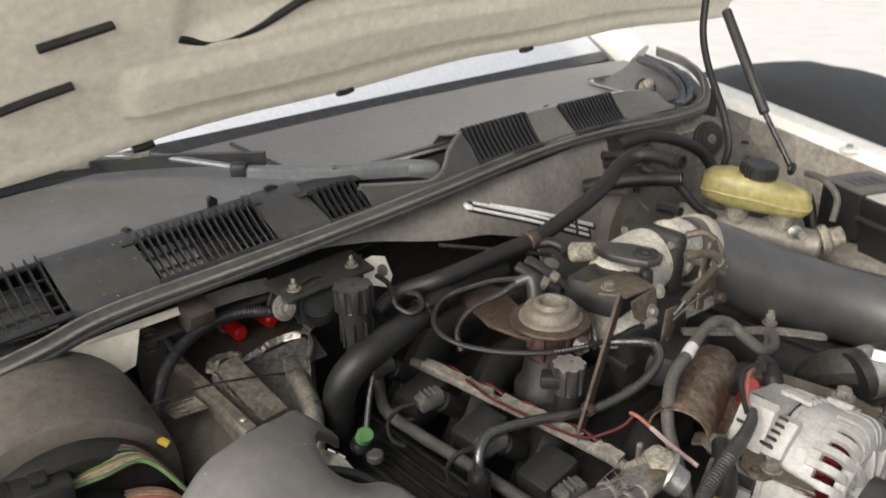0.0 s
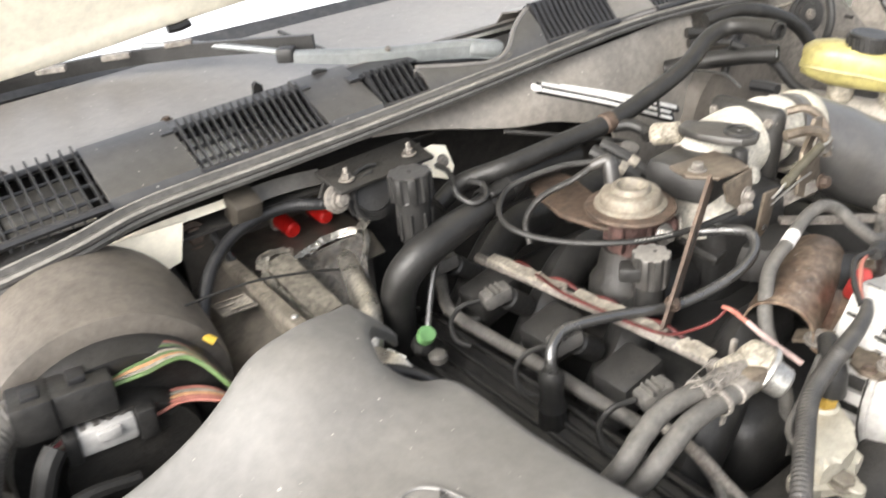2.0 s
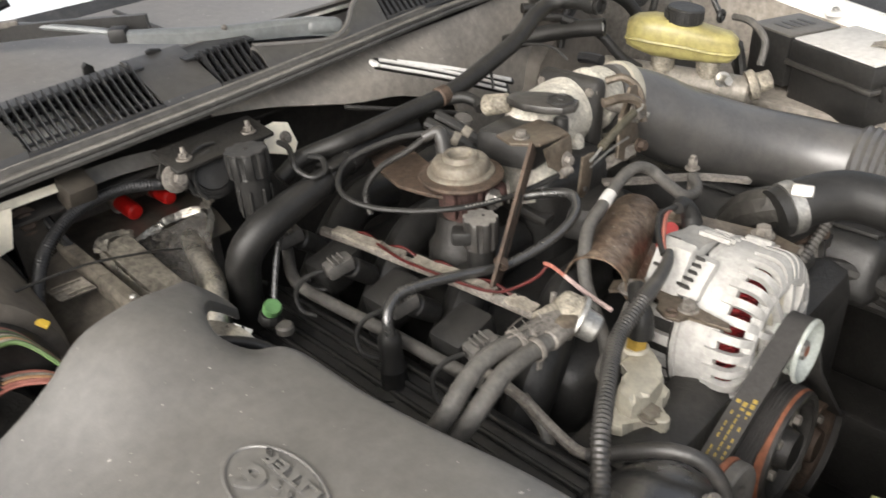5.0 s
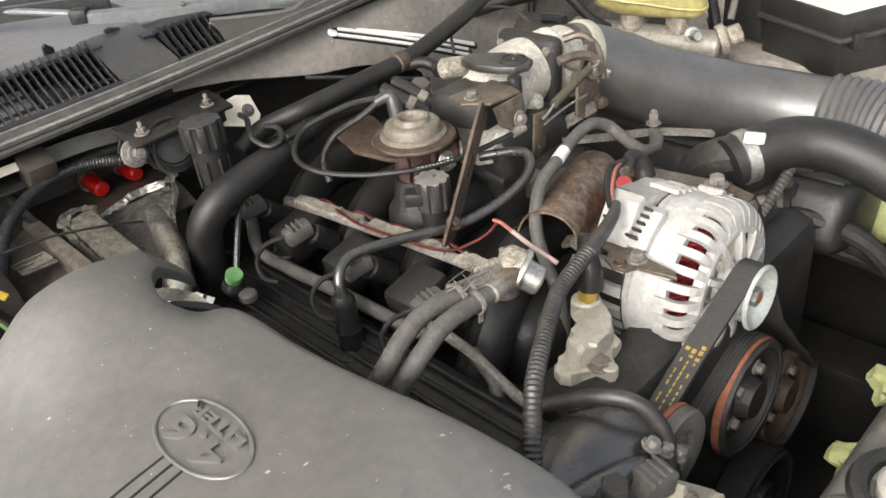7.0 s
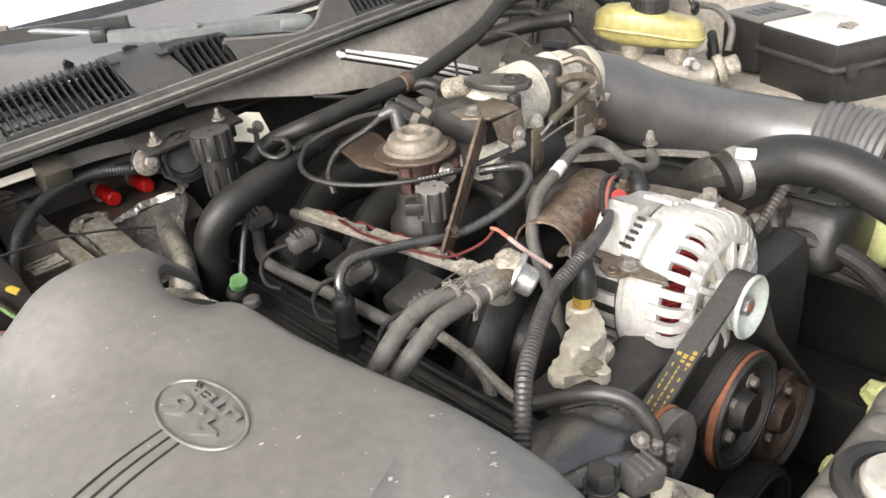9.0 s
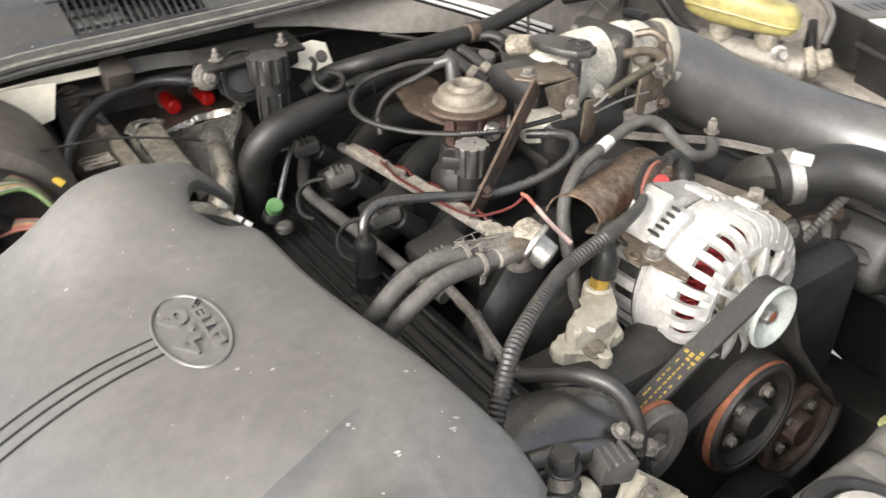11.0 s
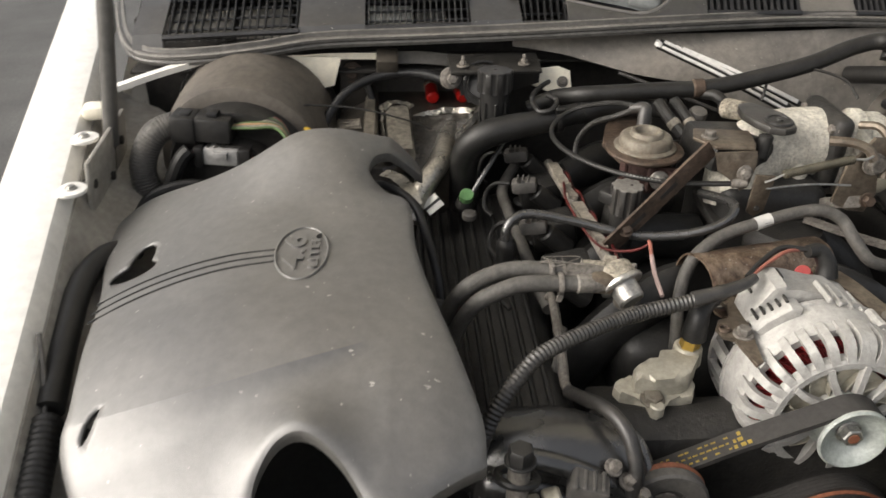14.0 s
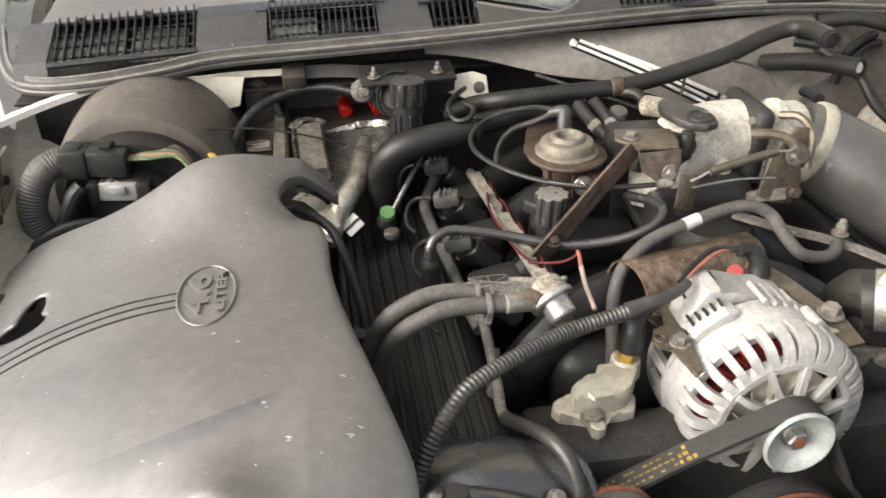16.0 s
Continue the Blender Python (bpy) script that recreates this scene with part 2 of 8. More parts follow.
RESERVOIR = material("yellowed_reservoir", (0.34, 0.30, 0.115), 0.36, var=0.3, scale=14, dust=0.42, dust_col=(0.17, 0.135, 0.065), bump=0.05)
OLDTANK = material("pale_yellow_tank", (0.5, 0.52, 0.24), 0.45, var=0.12)
GREYTANK = material("greyed_plastic_tank", (0.1062, 0.1003, 0.0909), 0.42, var=0.2, scale=10, dust=0.3, dust_col=(0.1, 0.09, 0.076))
# sky sheen on the fuse box lid is put into this pale grey
LID = material("pale_dusty_sheen_grey", (0.5, 0.49, 0.47), 0.6, var=0.12, scale=8, dust=0.3, dust_col=(0.45, 0.43, 0.4))
BELT = material("belt_rubber", (0.036, 0.034, 0.032), 0.65, var=0.2)
PRINT = material("yellow_print", (0.26, 0.185, 0.035), 0.6)
WHITEPRINT = material("white_print", (0.225, 0.2205, 0.207), 0.6)
ORANGE = material("rust_orange_ring", (0.23, 0.085, 0.045), 0.75, var=0.3, dust=0.3, dust_col=(0.09, 0.06, 0.045))
WIPER = material("grey_wiper_paint", (0.155, 0.165, 0.165), 0.42, var=0.15, scale=20, dust=0.25, dust_col=(0.2, 0.185, 0.165), spec=0.7)
ASPHALT = material("asphalt", (0.09, 0.09, 0.088), 0.9, scale=3, grain=80, bump=0.6)
# whiter than real concrete: sun glare is put into the base colour
PAVING = material("overbright_concrete", (0.72, 0.70, 0.66), 0.9, var=0.06, scale=3, grain=80, bump=0.1, mottle=0.02)
# mostly opaque pale colour stands in for the bright sky on the glass
GLASS = material("sky_pale_windscreen_glass", (0.78, 0.81, 0.85), 0.15, var=0.03, bump=0.0, spec=0.9, trans=0.2)
FRIT = material("black_glass_border", (0.03, 0.031, 0.033), 0.35, bump=0.0, dust=0.35, dust_col=(0.12, 0.115, 0.105), scale=30)


# ---- mesh helpers ----
ORIGIN = {}


def thing(name, at, label, category, group="", kind=""):
    ob = new(name)
    ob.empty_display_size = 0.02
    ob.location = at
    ORIGIN[ob] = Vector(at)
    return tagged(ob, label, category, group, kind)


def part(name, bm, material_, parent, label="", smooth=True, angle=35):
    """Links bm, drawn in world metres, as one mesh under a thing or a part."""
    o = ORIGIN[parent]
    bmesh.ops.translate(bm, verts=bm.verts, vec=-o)
    bmesh.ops.recalc_face_normals(bm, faces=bm.faces)
    me = bpy.data.meshes.new(name)
    if smooth:
        for fc in bm.faces:
            fc.smooth = True
        for e in bm.edges:
            if len(e.link_faces) == 2 and e.calc_face_angle(0) > radians(angle):
                e.smooth = False
    bm.to_mesh(me)
    bm.free()
    me.materials.append(material_)
    ob = new(name, me)
    ob.parent = parent
    ORIGIN[ob] = o
    if label:
        ob["label"] = label
    return ob


def lone(name, bm, material_, label, category, group="", kind=""):
    """A thing that is one mesh, with its origin at its base."""
    lo = [min(v.co[i] for v in bm.verts) for i in range(3)]
    hi = [max(v.co[i] for v in bm.verts) for i in range(3)]
    at = Vector(((lo[0] + hi[0]) / 2, (lo[1] + hi[1]) / 2, lo[2]))
    dummy = bpy.data.objects.new("tmp", None)
    ORIGIN[dummy] = at
    ob = part(name, bm, material_, dummy)
    ob.parent = None
    ob.location = at
    bpy.data.objects.remove(dummy)
    return tagged(ob, label, category, group, kind)


def B():
    return bmesh.new()


def basis(axis, hint=(0, 0, 1)):
    a = Vector(axis).normalized()
    h = Vector(hint)
    if abs(a.dot(h.normalized())) > 0.97:
        h = Vector((1, 0, 0))
    u = h.cross(a).normalized()
    return u, a.cross(u).normalized(), a


def curve_points(pts, res=6):
    """A smooth line through the points."""
    P = [Vector(p) for p in pts]
    if len(P) < 3 or res < 2:
        return P
    out = []
    Q = [2 * P[0] - P[1]] + P + [2 * P[-1] - P[-2]]
    for i in range(1, len(Q) - 2):
        a, b, c, d = Q[i - 1:i + 3]
        for k in range(res):
            t = k / res
            out.append(0.5 * (2 * b + (c - a) * t + (2 * a - 5 * b + 4 * c - d) * t * t + (3 * b - a - 3 * c + d) * t ** 3))
    return out + [P[-1]]


def even(line, step):
    """The line's points at even steps along it."""
    out, left = [line[0]], step
    for a, b in zip(line, line[1:]):
        seg = (b - a).length
        d = left
        while d <= seg and seg > 0:
            out.append(a.lerp(b, d / seg))
            d += step
        left = d - seg
    return out


def tube(bm, pts, r, n=10, res=6, ribs=0.0, pitch=0.006, taper=None, flat=1.0, open_end=0.0):
    """A round hose along the points; ribs: how deep its rings are."""
    line = curve_points(pts, res)
    if ribs:
        line = even(line, pitch / 2)
    u = None
    rings = []
    for i, p in enumerate(line):
        a = (line[min(i + 1, len(line) - 1)] - line[max(i - 1, 0)]).normalized()
        if u is None:
            u = basis(a)[0]
        u = (u - a * u.dot(a)).normalized()
        w = a.cross(u)
        k = r * (taper(i / (len(line) - 1)) if taper else 1) + (ribs if ribs and i % 2 else 0)
        rings.append([bm.verts.new(p + k * (math.cos(q) * u + flat * math.sin(q) * w)) for q in (2 * math.pi * j / n for j in range(n))])
    for s, t in zip(rings, rings[1:]):
        for j in range(n):
            bm.faces.new((s[j], s[(j + 1) % n], t[(j + 1) % n], t[j]))
    for ring, sgn, end in ((rings[0], 1, 0), (rings[-1], -1, 1)):
        if end and open_end:
            c = sum((v.co for v in ring), Vector()) / n
            a = (line[-1] - line[-2]).normalized()
            inner = [bm.verts.new(c + (v.co - c) * 0.8) for v in ring]
            deep = [bm.verts.new(c + (v.co - c) * 0.75 - a * open_end) for v in ring]
            for j in range(n):
                bm.faces.new((ring[j], ring[(j + 1) % n], inner[(j + 1) % n], inner[j]))
                bm.faces.new((inner[j], inner[(j + 1) % n], deep[(j + 1) % n], deep[j]))
            bm.faces.new(deep)
        else:
            bm.faces.new(ring[::sgn])
    return bm


def lathe(bm, at, axis, profile, n=24, hint=(0, 0, 1), arc=(0, 2 * math.pi), squash=(1, 1), caps=True):
    """Turns (height, radius) pairs round an axis."""
    u, w, a = basis(axis, hint)
    at = Vector(at)
    full = abs(arc[1] - arc[0] - 2 * math.pi) < 1e-6
    m = n if full else n + 1
    ang = [arc[0] + (arc[1] - arc[0]) * j / n for j in range(m)]
    rings = [[bm.verts.new(at + a * h + max(r, 1e-5) * (math.cos(q) * u * squash[0] + math.sin(q) * w * squash[1])) for q in ang] for h, r in profile]
    for s, t in zip(rings, rings[1:]):
        for j in range(m if full else m - 1):
            bm.faces.new((s[j], s[(j + 1) % m], t[(j + 1) % m], t[j]))
    if full and caps:
        bm.faces.new(rings[0])
        bm.faces.new(rings[-1][::-1])
    return bm


def cyl(bm, a, b, r, r2=None, n=18, soft=0.0):
    a, b = Vector(a), Vector(b)
    h = (b - a).length
    r2 = r if r2 is None else r2
    s = min(soft, r * 0.6, h * 0.4)
    prof = [(0, r - s), (s, r), (h - s, r2), (h, r2 - s)] if s else [(0, r), (h, r2)]
    return lathe(bm, a, b - a, prof, n)


def box(bm, at, size, turn=(0, 0, 0), soft=0.003, seg=2):
    made = bmesh.ops.create_cube(bm, size=1.0)["verts"]
    bmesh.ops.scale(bm, vec=size, verts=made)
    if soft:
        edges = list({e for v in made for e in v.link_edges})
        res = bmesh.ops.bevel(bm, geom=edges, offset=min(soft, min(size) * 0.45), segments=seg, affect='EDGES', profile=0.5)
        made = list({v for v in res["verts"]} | {v for v in made if v.is_valid})
    bmesh.ops.transform(bm, matrix=pose(*at, *turn), verts=made)
    return bm


def prism(bm, outline, origin, u, v, depth, soft=0.0):
    """A plate: an outline in the plane of u and v, thickened along their normal."""
    o, u, v = Vector(origin), Vector(u).normalized(), Vector(v).normalized()
    w = u.cross(v).normalized()
    lo = [bm.verts.new(o + x * u + y * v) for x, y in outline]
    hi = [bm.verts.new(o + x * u + y * v + w * depth) for x, y in outline]
    k = len(lo)
    f1, f2 = bm.faces.new(lo[::-1]), bm.faces.new(hi)
    for j in range(k):
        bm.faces.new((lo[j], lo[(j + 1) % k], hi[(j + 1) % k], hi[j]))
    if soft:
        bmesh.ops.bevel(bm, geom=list(f1.edges) + list(f2.edges), offset=soft, segments=2, affect='EDGES', profile=0.5)
    return bm


def ring(bm, at, axis, big, small, n=28, m=10, flat=1.0):
    u, w, a = basis(axis)
    at = Vector(at)
    rows = []
    for i in range(n):
        q = 2 * math.pi * i / n
        d = math.cos(q) * u + math.sin(q) * w
        rows.append([bm.verts.new(at + d * (big + small * math.cos(p)) + a * small * flat * math.sin(p)) for p in (2 * math.pi * j / m for j in range(m))])
    for i in range(n):
        for j in range(m):
            bm.faces.new((rows[i][j], rows[i - 1][j], rows[i - 1][(j + 1) % m], rows[i][(j + 1) % m]))
    return bm


def bolt(bm, at, axis=(0, 0, 1), r=0.006, h=0.006, washer=1.5, stud=0.0):
    u, w, a = basis(axis)
    at = Vector(at)
    lathe(bm, at, a, [(0, r * washer), (0.0015, r * washer), (0.002, r * washer * 0.95)], 20)
    lathe(bm, at + a * 0.002, a, [(0, r), (h * 0.85, r), (h, r * 0.86)], 6)
    if stud:
        lathe(bm, at + a * h, a, [(0, r * 0.5), (stud, r * 0.5), (stud + 0.001, r * 0.35)], 12)
    return bm


def strap(bm, pts, width, thick, up=(0, 0, 1), res=5):
    """A flat bar or belt along the points."""
    line = curve_points(pts, res)
    rows = []
    for i, p in enumerate(line):
        a = (line[min(i + 1, len(line) - 1)] - line[max(i - 1, 0)]).normalized()
        s = Vector(up).cross(a).normalized()
        w = a.cross(s)
        rows.append([bm.verts.new(p + x * s * width / 2 + y * w * thick / 2) for x, y in ((-1, -1), (1, -1), (1, 1), (-1, 1))])
    for s, t in zip(rows, rows[1:]):
        for j in range(4):
            bm.faces.new((s[j], s[(j + 1) % 4], t[(j + 1) % 4], t[j]))
    bm.faces.new(rows[0])
    bm.faces.new(rows[-1][::-1])
    return bm


def sheet(bm, rows, thick=0.0):
    """A skin over rows of points, thickened downwards along its normal."""
    V = [[bm.verts.new(p) for p in row] for row in rows]
    faces = []
    for s, t in zip(V, V[1:]):
        for j in range(len(s) - 1):
            faces.append(bm.faces.new((s[j], s[j + 1], t[j + 1], t[j])))
    if thick:
        bmesh.ops.recalc_face_normals(bm, faces=faces)
        bmesh.ops.solidify(bm, geom=faces, thickness=thick)
    return bm


def fluted(bm, at, r, h, n, cut=0.13, tilt=(0, 0, 1)):
    """An upright knob of radius r and height h with n broad ridges."""
    outline = []
    for j in range(n):
        for d, k in ((0.0, 1 - cut), (0.16, 1 - cut), (0.26, 1.0), (0.5, 1.03), (0.74, 1.0), (0.84, 1 - cut)):
            q = 2 * math.pi * (j + d) / n
            outline.append((r * k * math.cos(q), r * k * math.sin(q)))
    up = Vector(tilt).normalized()
    u = Vector((1, 0, 0)).cross(up).normalized()
    return prism(bm, outline, at, u.cross(up), u, h, min(0.0012, h * 0.3))


def hose(name, pts, r, mat, label, category="hose", group="", **kw):
    return lone(name, tube(B(), pts, r, **kw), mat, label, category, group)


def words(text, size, deep, bold=0.0):
    """A mesh of raised letters in the built-in font, in its own plane."""
    c = bpy.data.curves.new("letters", 'FONT')
    c.body, c.size, c.extrude, c.offset = text, size, deep, bold
    c.align_x, c.align_y = 'CENTER', 'CENTER'
    o = new("letters", c)
    bpy.context.view_layer.update()
    me = bpy.data.meshes.new_from_object(o.evaluated_get(bpy.context.evaluated_depsgraph_get()))
    bpy.data.objects.remove(o)
    bm = bmesh.new()
    bm.from_mesh(me)
    return bm


# ---- ground and surroundings ----
bm = B()
sheet(bm, [[(x, y, 0) for x in (-900, -6, 6, 900)] for y in (-900, -6, 6, 900)])
tagged(part("ground", bm, ASPHALT, thing("ground_base", (0, 0, 0), "plain base of the ground", "ground")), "grey asphalt ground under the parked car", "ground", kind="structure")
g = bpy.data.objects["ground"]
base = g.parent
g.parent = None
bpy.data.objects.remove(base)
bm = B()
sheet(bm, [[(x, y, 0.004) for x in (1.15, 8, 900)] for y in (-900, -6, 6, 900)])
# unseen front slab, added to bounce light up under the hood
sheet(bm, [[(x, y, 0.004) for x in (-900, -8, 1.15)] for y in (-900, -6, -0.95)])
lone("pavement", bm, PAVING, "pale concrete pavement, its colour raised to stand for sun glare", "pavement", kind="structure")


# ---- the white car ----
def fender_edge(y, side):
    return Vector((side * (0.762 + 0.150 * (y - 0.834)), y, 1.126 + 0.147 * (y - 0.834)))


car = thing("car_body", (0, 0.4, 0), "cream white car body with open engine bay and weathered cowl", "car")
YS = [-0.75 + 0.15 * k for k in range(14)]
for side in (-1, 1):
    bm = B()
    prof = [(-0.004, -0.016), (0.0, -0.004), (0.006, 0.003), (0.03, 0.008), (0.055, 0.004), (0.072, -0.008), (0.084, -0.03), (0.094, -0.09), (0.102, -0.3), (0.10, -0.62)]
    sheet(bm, [[fender_edge(y, side) + Vector((side * dx, 0, dz)) for dx, dz in prof] for y in YS], 0.002)
    fen = part("fender", bm, WHITE, car, "glossy cream white front fender")
    for y in (0.403, 0.498):
        e = fender_edge(y, side)
        bm = B()
        pts = [(0.014 * math.cos(q) * (0.8 if math.cos(q) < 0 else 1.25), 0.016 * math.sin(q)) for q in (2 * math.pi * k / 14 for k in range(14))]
        prism(bm, pts, e + Vector((-side * 0.004, 0, 0.002)), (-side, 0, 0), (0, 1, 0), 0.004, 0.001)
        part("mounting_tab", bm, WHITE, fen)
        part("screw", bolt(B(), e + Vector((-side * 0.006, 0, 0.0055)), r=0.004, h=0.002), STEEL, fen)
    bm = B()
    prof = [(-0.003, -0.014), (-0.012, -0.04), (-0.022, -0.07), (-0.03, -0.10), (-0.09, -0.125), (-0.13, -0.16), (-0.15, -0.5)]
    if side < 0:
        prof = [(-0.003, -0.014), (-0.010, -0.030), (-0.018, -0.046), (-0.030, -0.056), (-0.060, -0.068), (-0.10, -0.10), (-0.12, -0.5)]
    rows = []
    for k in range(24):
        y = -0.62 + k * 0.057
        rows.append([fender_edge(y, side) + Vector((side * dx, 0, dz + 0.006 * math.sin(23 * y) * (1 if i > 3 else 0))) for i, (dx, dz) in enumerate(prof)])
    # lower part of the right panel in black: deep shade put into its colour
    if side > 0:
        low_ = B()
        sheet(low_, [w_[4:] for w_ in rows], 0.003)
        part("lower_apron", low_, DIRTY, car, "lower inner panel, black for the deep shade there")
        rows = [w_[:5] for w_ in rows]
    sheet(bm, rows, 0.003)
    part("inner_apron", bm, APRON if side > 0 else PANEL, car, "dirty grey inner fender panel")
    bm = B()
    if side > 0:
        tube(bm, [fender_edge(y, side) + Vector((-0.022, 0, -0.035)) for y in (-0.5, -0.2, 0.1, 0.38)], 0.014, res=4, flat=1.8)
        part("edge_seal", bm, RUBBER, car, "black rubber edge strip")
    else:
        tube(bm, [fender_edge(y, side) + Vector((dx, 0, dz)) for y, dx, dz in ((0.16, 0.017, -0.028), (0.24, 0.018, -0.028), (0.31, 0.022, -0.030), (0.36, 0.036, -0.040), (0.39, 0.060, -0.055))], 0.0115, n=12, res=4)
        part("edge_conduit", bm, RUBBER, car, "black conduit along the inner fender")
        bm = B()
        tube(bm, [fender_edge(y, side) + Vector((0.017, 0, -0.028)) for y in (-0.45, -0.2, 0.0, 0.15)], 0.0115, n=12, res=4, ribs=0.0012, pitch=0.006)
        part("corrugated_conduit", bm, RUBBER, car, "black corrugated conduit")
        e = fender_edge(0.56, side)
        part("bump_stop", box(B(), e + Vector((0.012, 0, 0.002)), (0.03, 0.026, 0.016), (0, 0, 8), 0.005), CREAM, car, "pale rubber bump stop")
# firewall with its padded liner
bm = B()
box(bm, (0, 0.760, 0.83), (1.42, 0.02, 0.62), soft=0.004)
part("firewall", bm, DARKWALL, car, "dark padded firewall")
bm = B()
rows = []
for k in range(26):
    t = k / 25
    x = -0.215 + 0.525 * t
    bow = 0.03 * math.sin(math.pi * min(1, t * 1.15)) if t < 0.87 else 0.0
    # the lower edge sweeps up towards the passenger side
    edge = np.interp(x, [-0.215, -0.15, -0.057, 0.007, 0.082, 0.11, 0.14], [1.119, 1.111, 1.091, 1.083, 1.058, 1.036, 0.90])
    row = [(x, 0.705 - bow * 0.4, 1.128 + 0.012 * t)]
    top = 1.124 + 0.012 * t
    for j in range(1, 5):
        z_ = top + (min(edge, top - 0.006) - top) * j / 4
        row.append((x, np.interp(z_, [0.90, 0.98, 1.05, 1.10, 1.13], [0.69, 0.67 - bow, 0.675 - bow, 0.69 - bow, 0.70 - bow * 0.5]), z_))
    rows.append(row)
sheet(bm, rows, 0.004)
corner = B()
sheet(corner, [[(0.318, 0.718, 1.135), (0.318, 0.712, 1.05), (0.318, 0.712, 0.93)], [(0.40, 0.722, 1.135), (0.40, 0.705, 1.06), (0.40, 0.712, 0.93)], [(0.47, 0.716, 1.135), (0.47, 0.690, 1.07), (0.47, 0.70, 0.93)], [(0.56, 0.70, 1.13), (0.56, 0.665, 1.07), (0.57, 0.67, 0.93)], [(0.66, 0.68, 1.10), (0.66, 0.62, 1.05), (0.67, 0.62, 0.93)]], 0.004)
corner = part("firewall_corner", corner, CORNERPANEL, car, "dusty taupe body panel at the firewall corner")
gr_ = B()
lathe(gr_, (0.548, 0.668, 1.094), (-0.35, -0.9, 0.25), [(0, 0.030), (0.003, 0.029), (0.004, 0.024), (0.006, 0.023), (0.006, 0.017), (0.008, 0.016), (0.009, 0.006)], 36)
part("grommet", gr_, DIRTY, corner, "dusty black rubber grommet")
part("panel_bolt", bolt(B(), (0.545, 0.659, 1.096), (-0.35, -0.9, 0.25), 0.0055, 0.004), GREYMETAL, corner)
# dark discs for the shade in holes; the panel is not cut
for x_, z_ in ((0.600, 1.085), (0.612, 1.055), (0.575, 1.040)):
    part("drilled_hole", cyl(B(), (x_, 0.652 - (x_ - 0.56) * 0.45, z_), (x_, 0.640 - (x_ - 0.56) * 0.45, z_), 0.0028), DARKWALL, corner, "dark disc standing for a small hole's shade")
liner = part("firewall_liner", bm, FIREWALL, car, "taupe moulded sound liner")
for a, b, m in (((-0.515, 0.673, 1.108), (-0.39, 0.676, 1.112), CREAM), ((-0.372, 0.676, 1.110), (-0.29, 0.68, 1.104), GREYTANK)):
    bm = B()
    strap(bm, [a, ((a[0] + b[0]) / 2, a[1] + 0.002, (a[2] + b[2]) / 2 + 0.002), b], 0.008 if m is CREAM else 0.016, 0.003, up=(0, -0.8, 0.6))
    part("body_flange", bm, m, car, "painted body flange under the seal")
bm = B()
prism(bm, [(-0.522, 1.118), (-0.436, 1.114), (-0.446, 1.078), (-0.464, 1.074), (-0.474, 1.086), (-0.49, 1.102)], (0, 0.668, 0), (1, 0, 0), (0, 0, 1), 0.004)
part("body_gusset", bm, CREAM, car, "white painted gusset")
part("clip", box(B(), (-0.378, 0.668, 1.105), (0.028, 0.03, 0.03), (20, 0, 0), 0.004), HOUSING, car)
bm = B()
strap(bm, [(-0.700, 0.610, 1.096), (-0.655, 0.632, 1.106), (-0.606, 0.656, 1.114)], 0.012, 0.007)
part("hinge_arm", bm, WHITE, car, "white painted hood hinge link")


def crown(x):
    return 0.022 * (1 - (x / 0.7) ** 2)


def cowl_point(x, y):
    z = np.interp(y, [0.668, 0.676, 0.75, 0.79, 0.88, 0.96], [1.112, 1.134, 1.161, 1.142, 1.150, 1.162])
    back = 0.02 * max(0.0, x / 0.6)
    return Vector((x, y + back, z + crown(x)))


XS = [-0.695 + 0.0331 * k for k in range(38)]
bm = B()
sheet(bm, [[cowl_point(x, y) for y in (0.752, 0.765, 0.78, 0.80, 0.84, 0.88, 0.92, 0.965)] for x in XS], 0.003)
cowl = part("cowl_panel", bm, COWL, car, "weathered brown-grey plastic cowl panel")
bm = B()
sheet(bm, [[cowl_point(x, y) for y in (0.90, 0.93, 0.965)] for x in (0.5297, 0.6, 0.68, 0.74)], 0.003)
part("cowl_end", bm, COWL, car)
bm = B()
tube(bm, [cowl_point(-0.155, 0.80) + Vector((0, 0, 0.001)), cowl_point(-0.165, 0.86) + Vector((0, 0, 0.001)), cowl_point(-0.18, 0.95) + Vector((0, 0, 0.001))], 0.003, n=6)
part("panel_seam", bm, BLACK, cowl)
# front band of the cowl: closed pieces and grilles in turn
SOLID = [(-0.692, -0.655), (-0.487, -0.405), (-0.272, -0.208), (-0.148, 0.034), (0.160, 0.236), (0.360, 0.50)]
OPEN = [(-0.655, -0.487, 17, 3, 0.748, 0.0), (-0.405, -0.272, 17, 3, 0.728, 0.0), (-0.208, -0.148, 7, 2, 0.716, -0.002), (0.034, 0.160, 14, 0, 0.728, 0.016), (0.236, 0.360, 15, 0, 0.728, 0.014)]
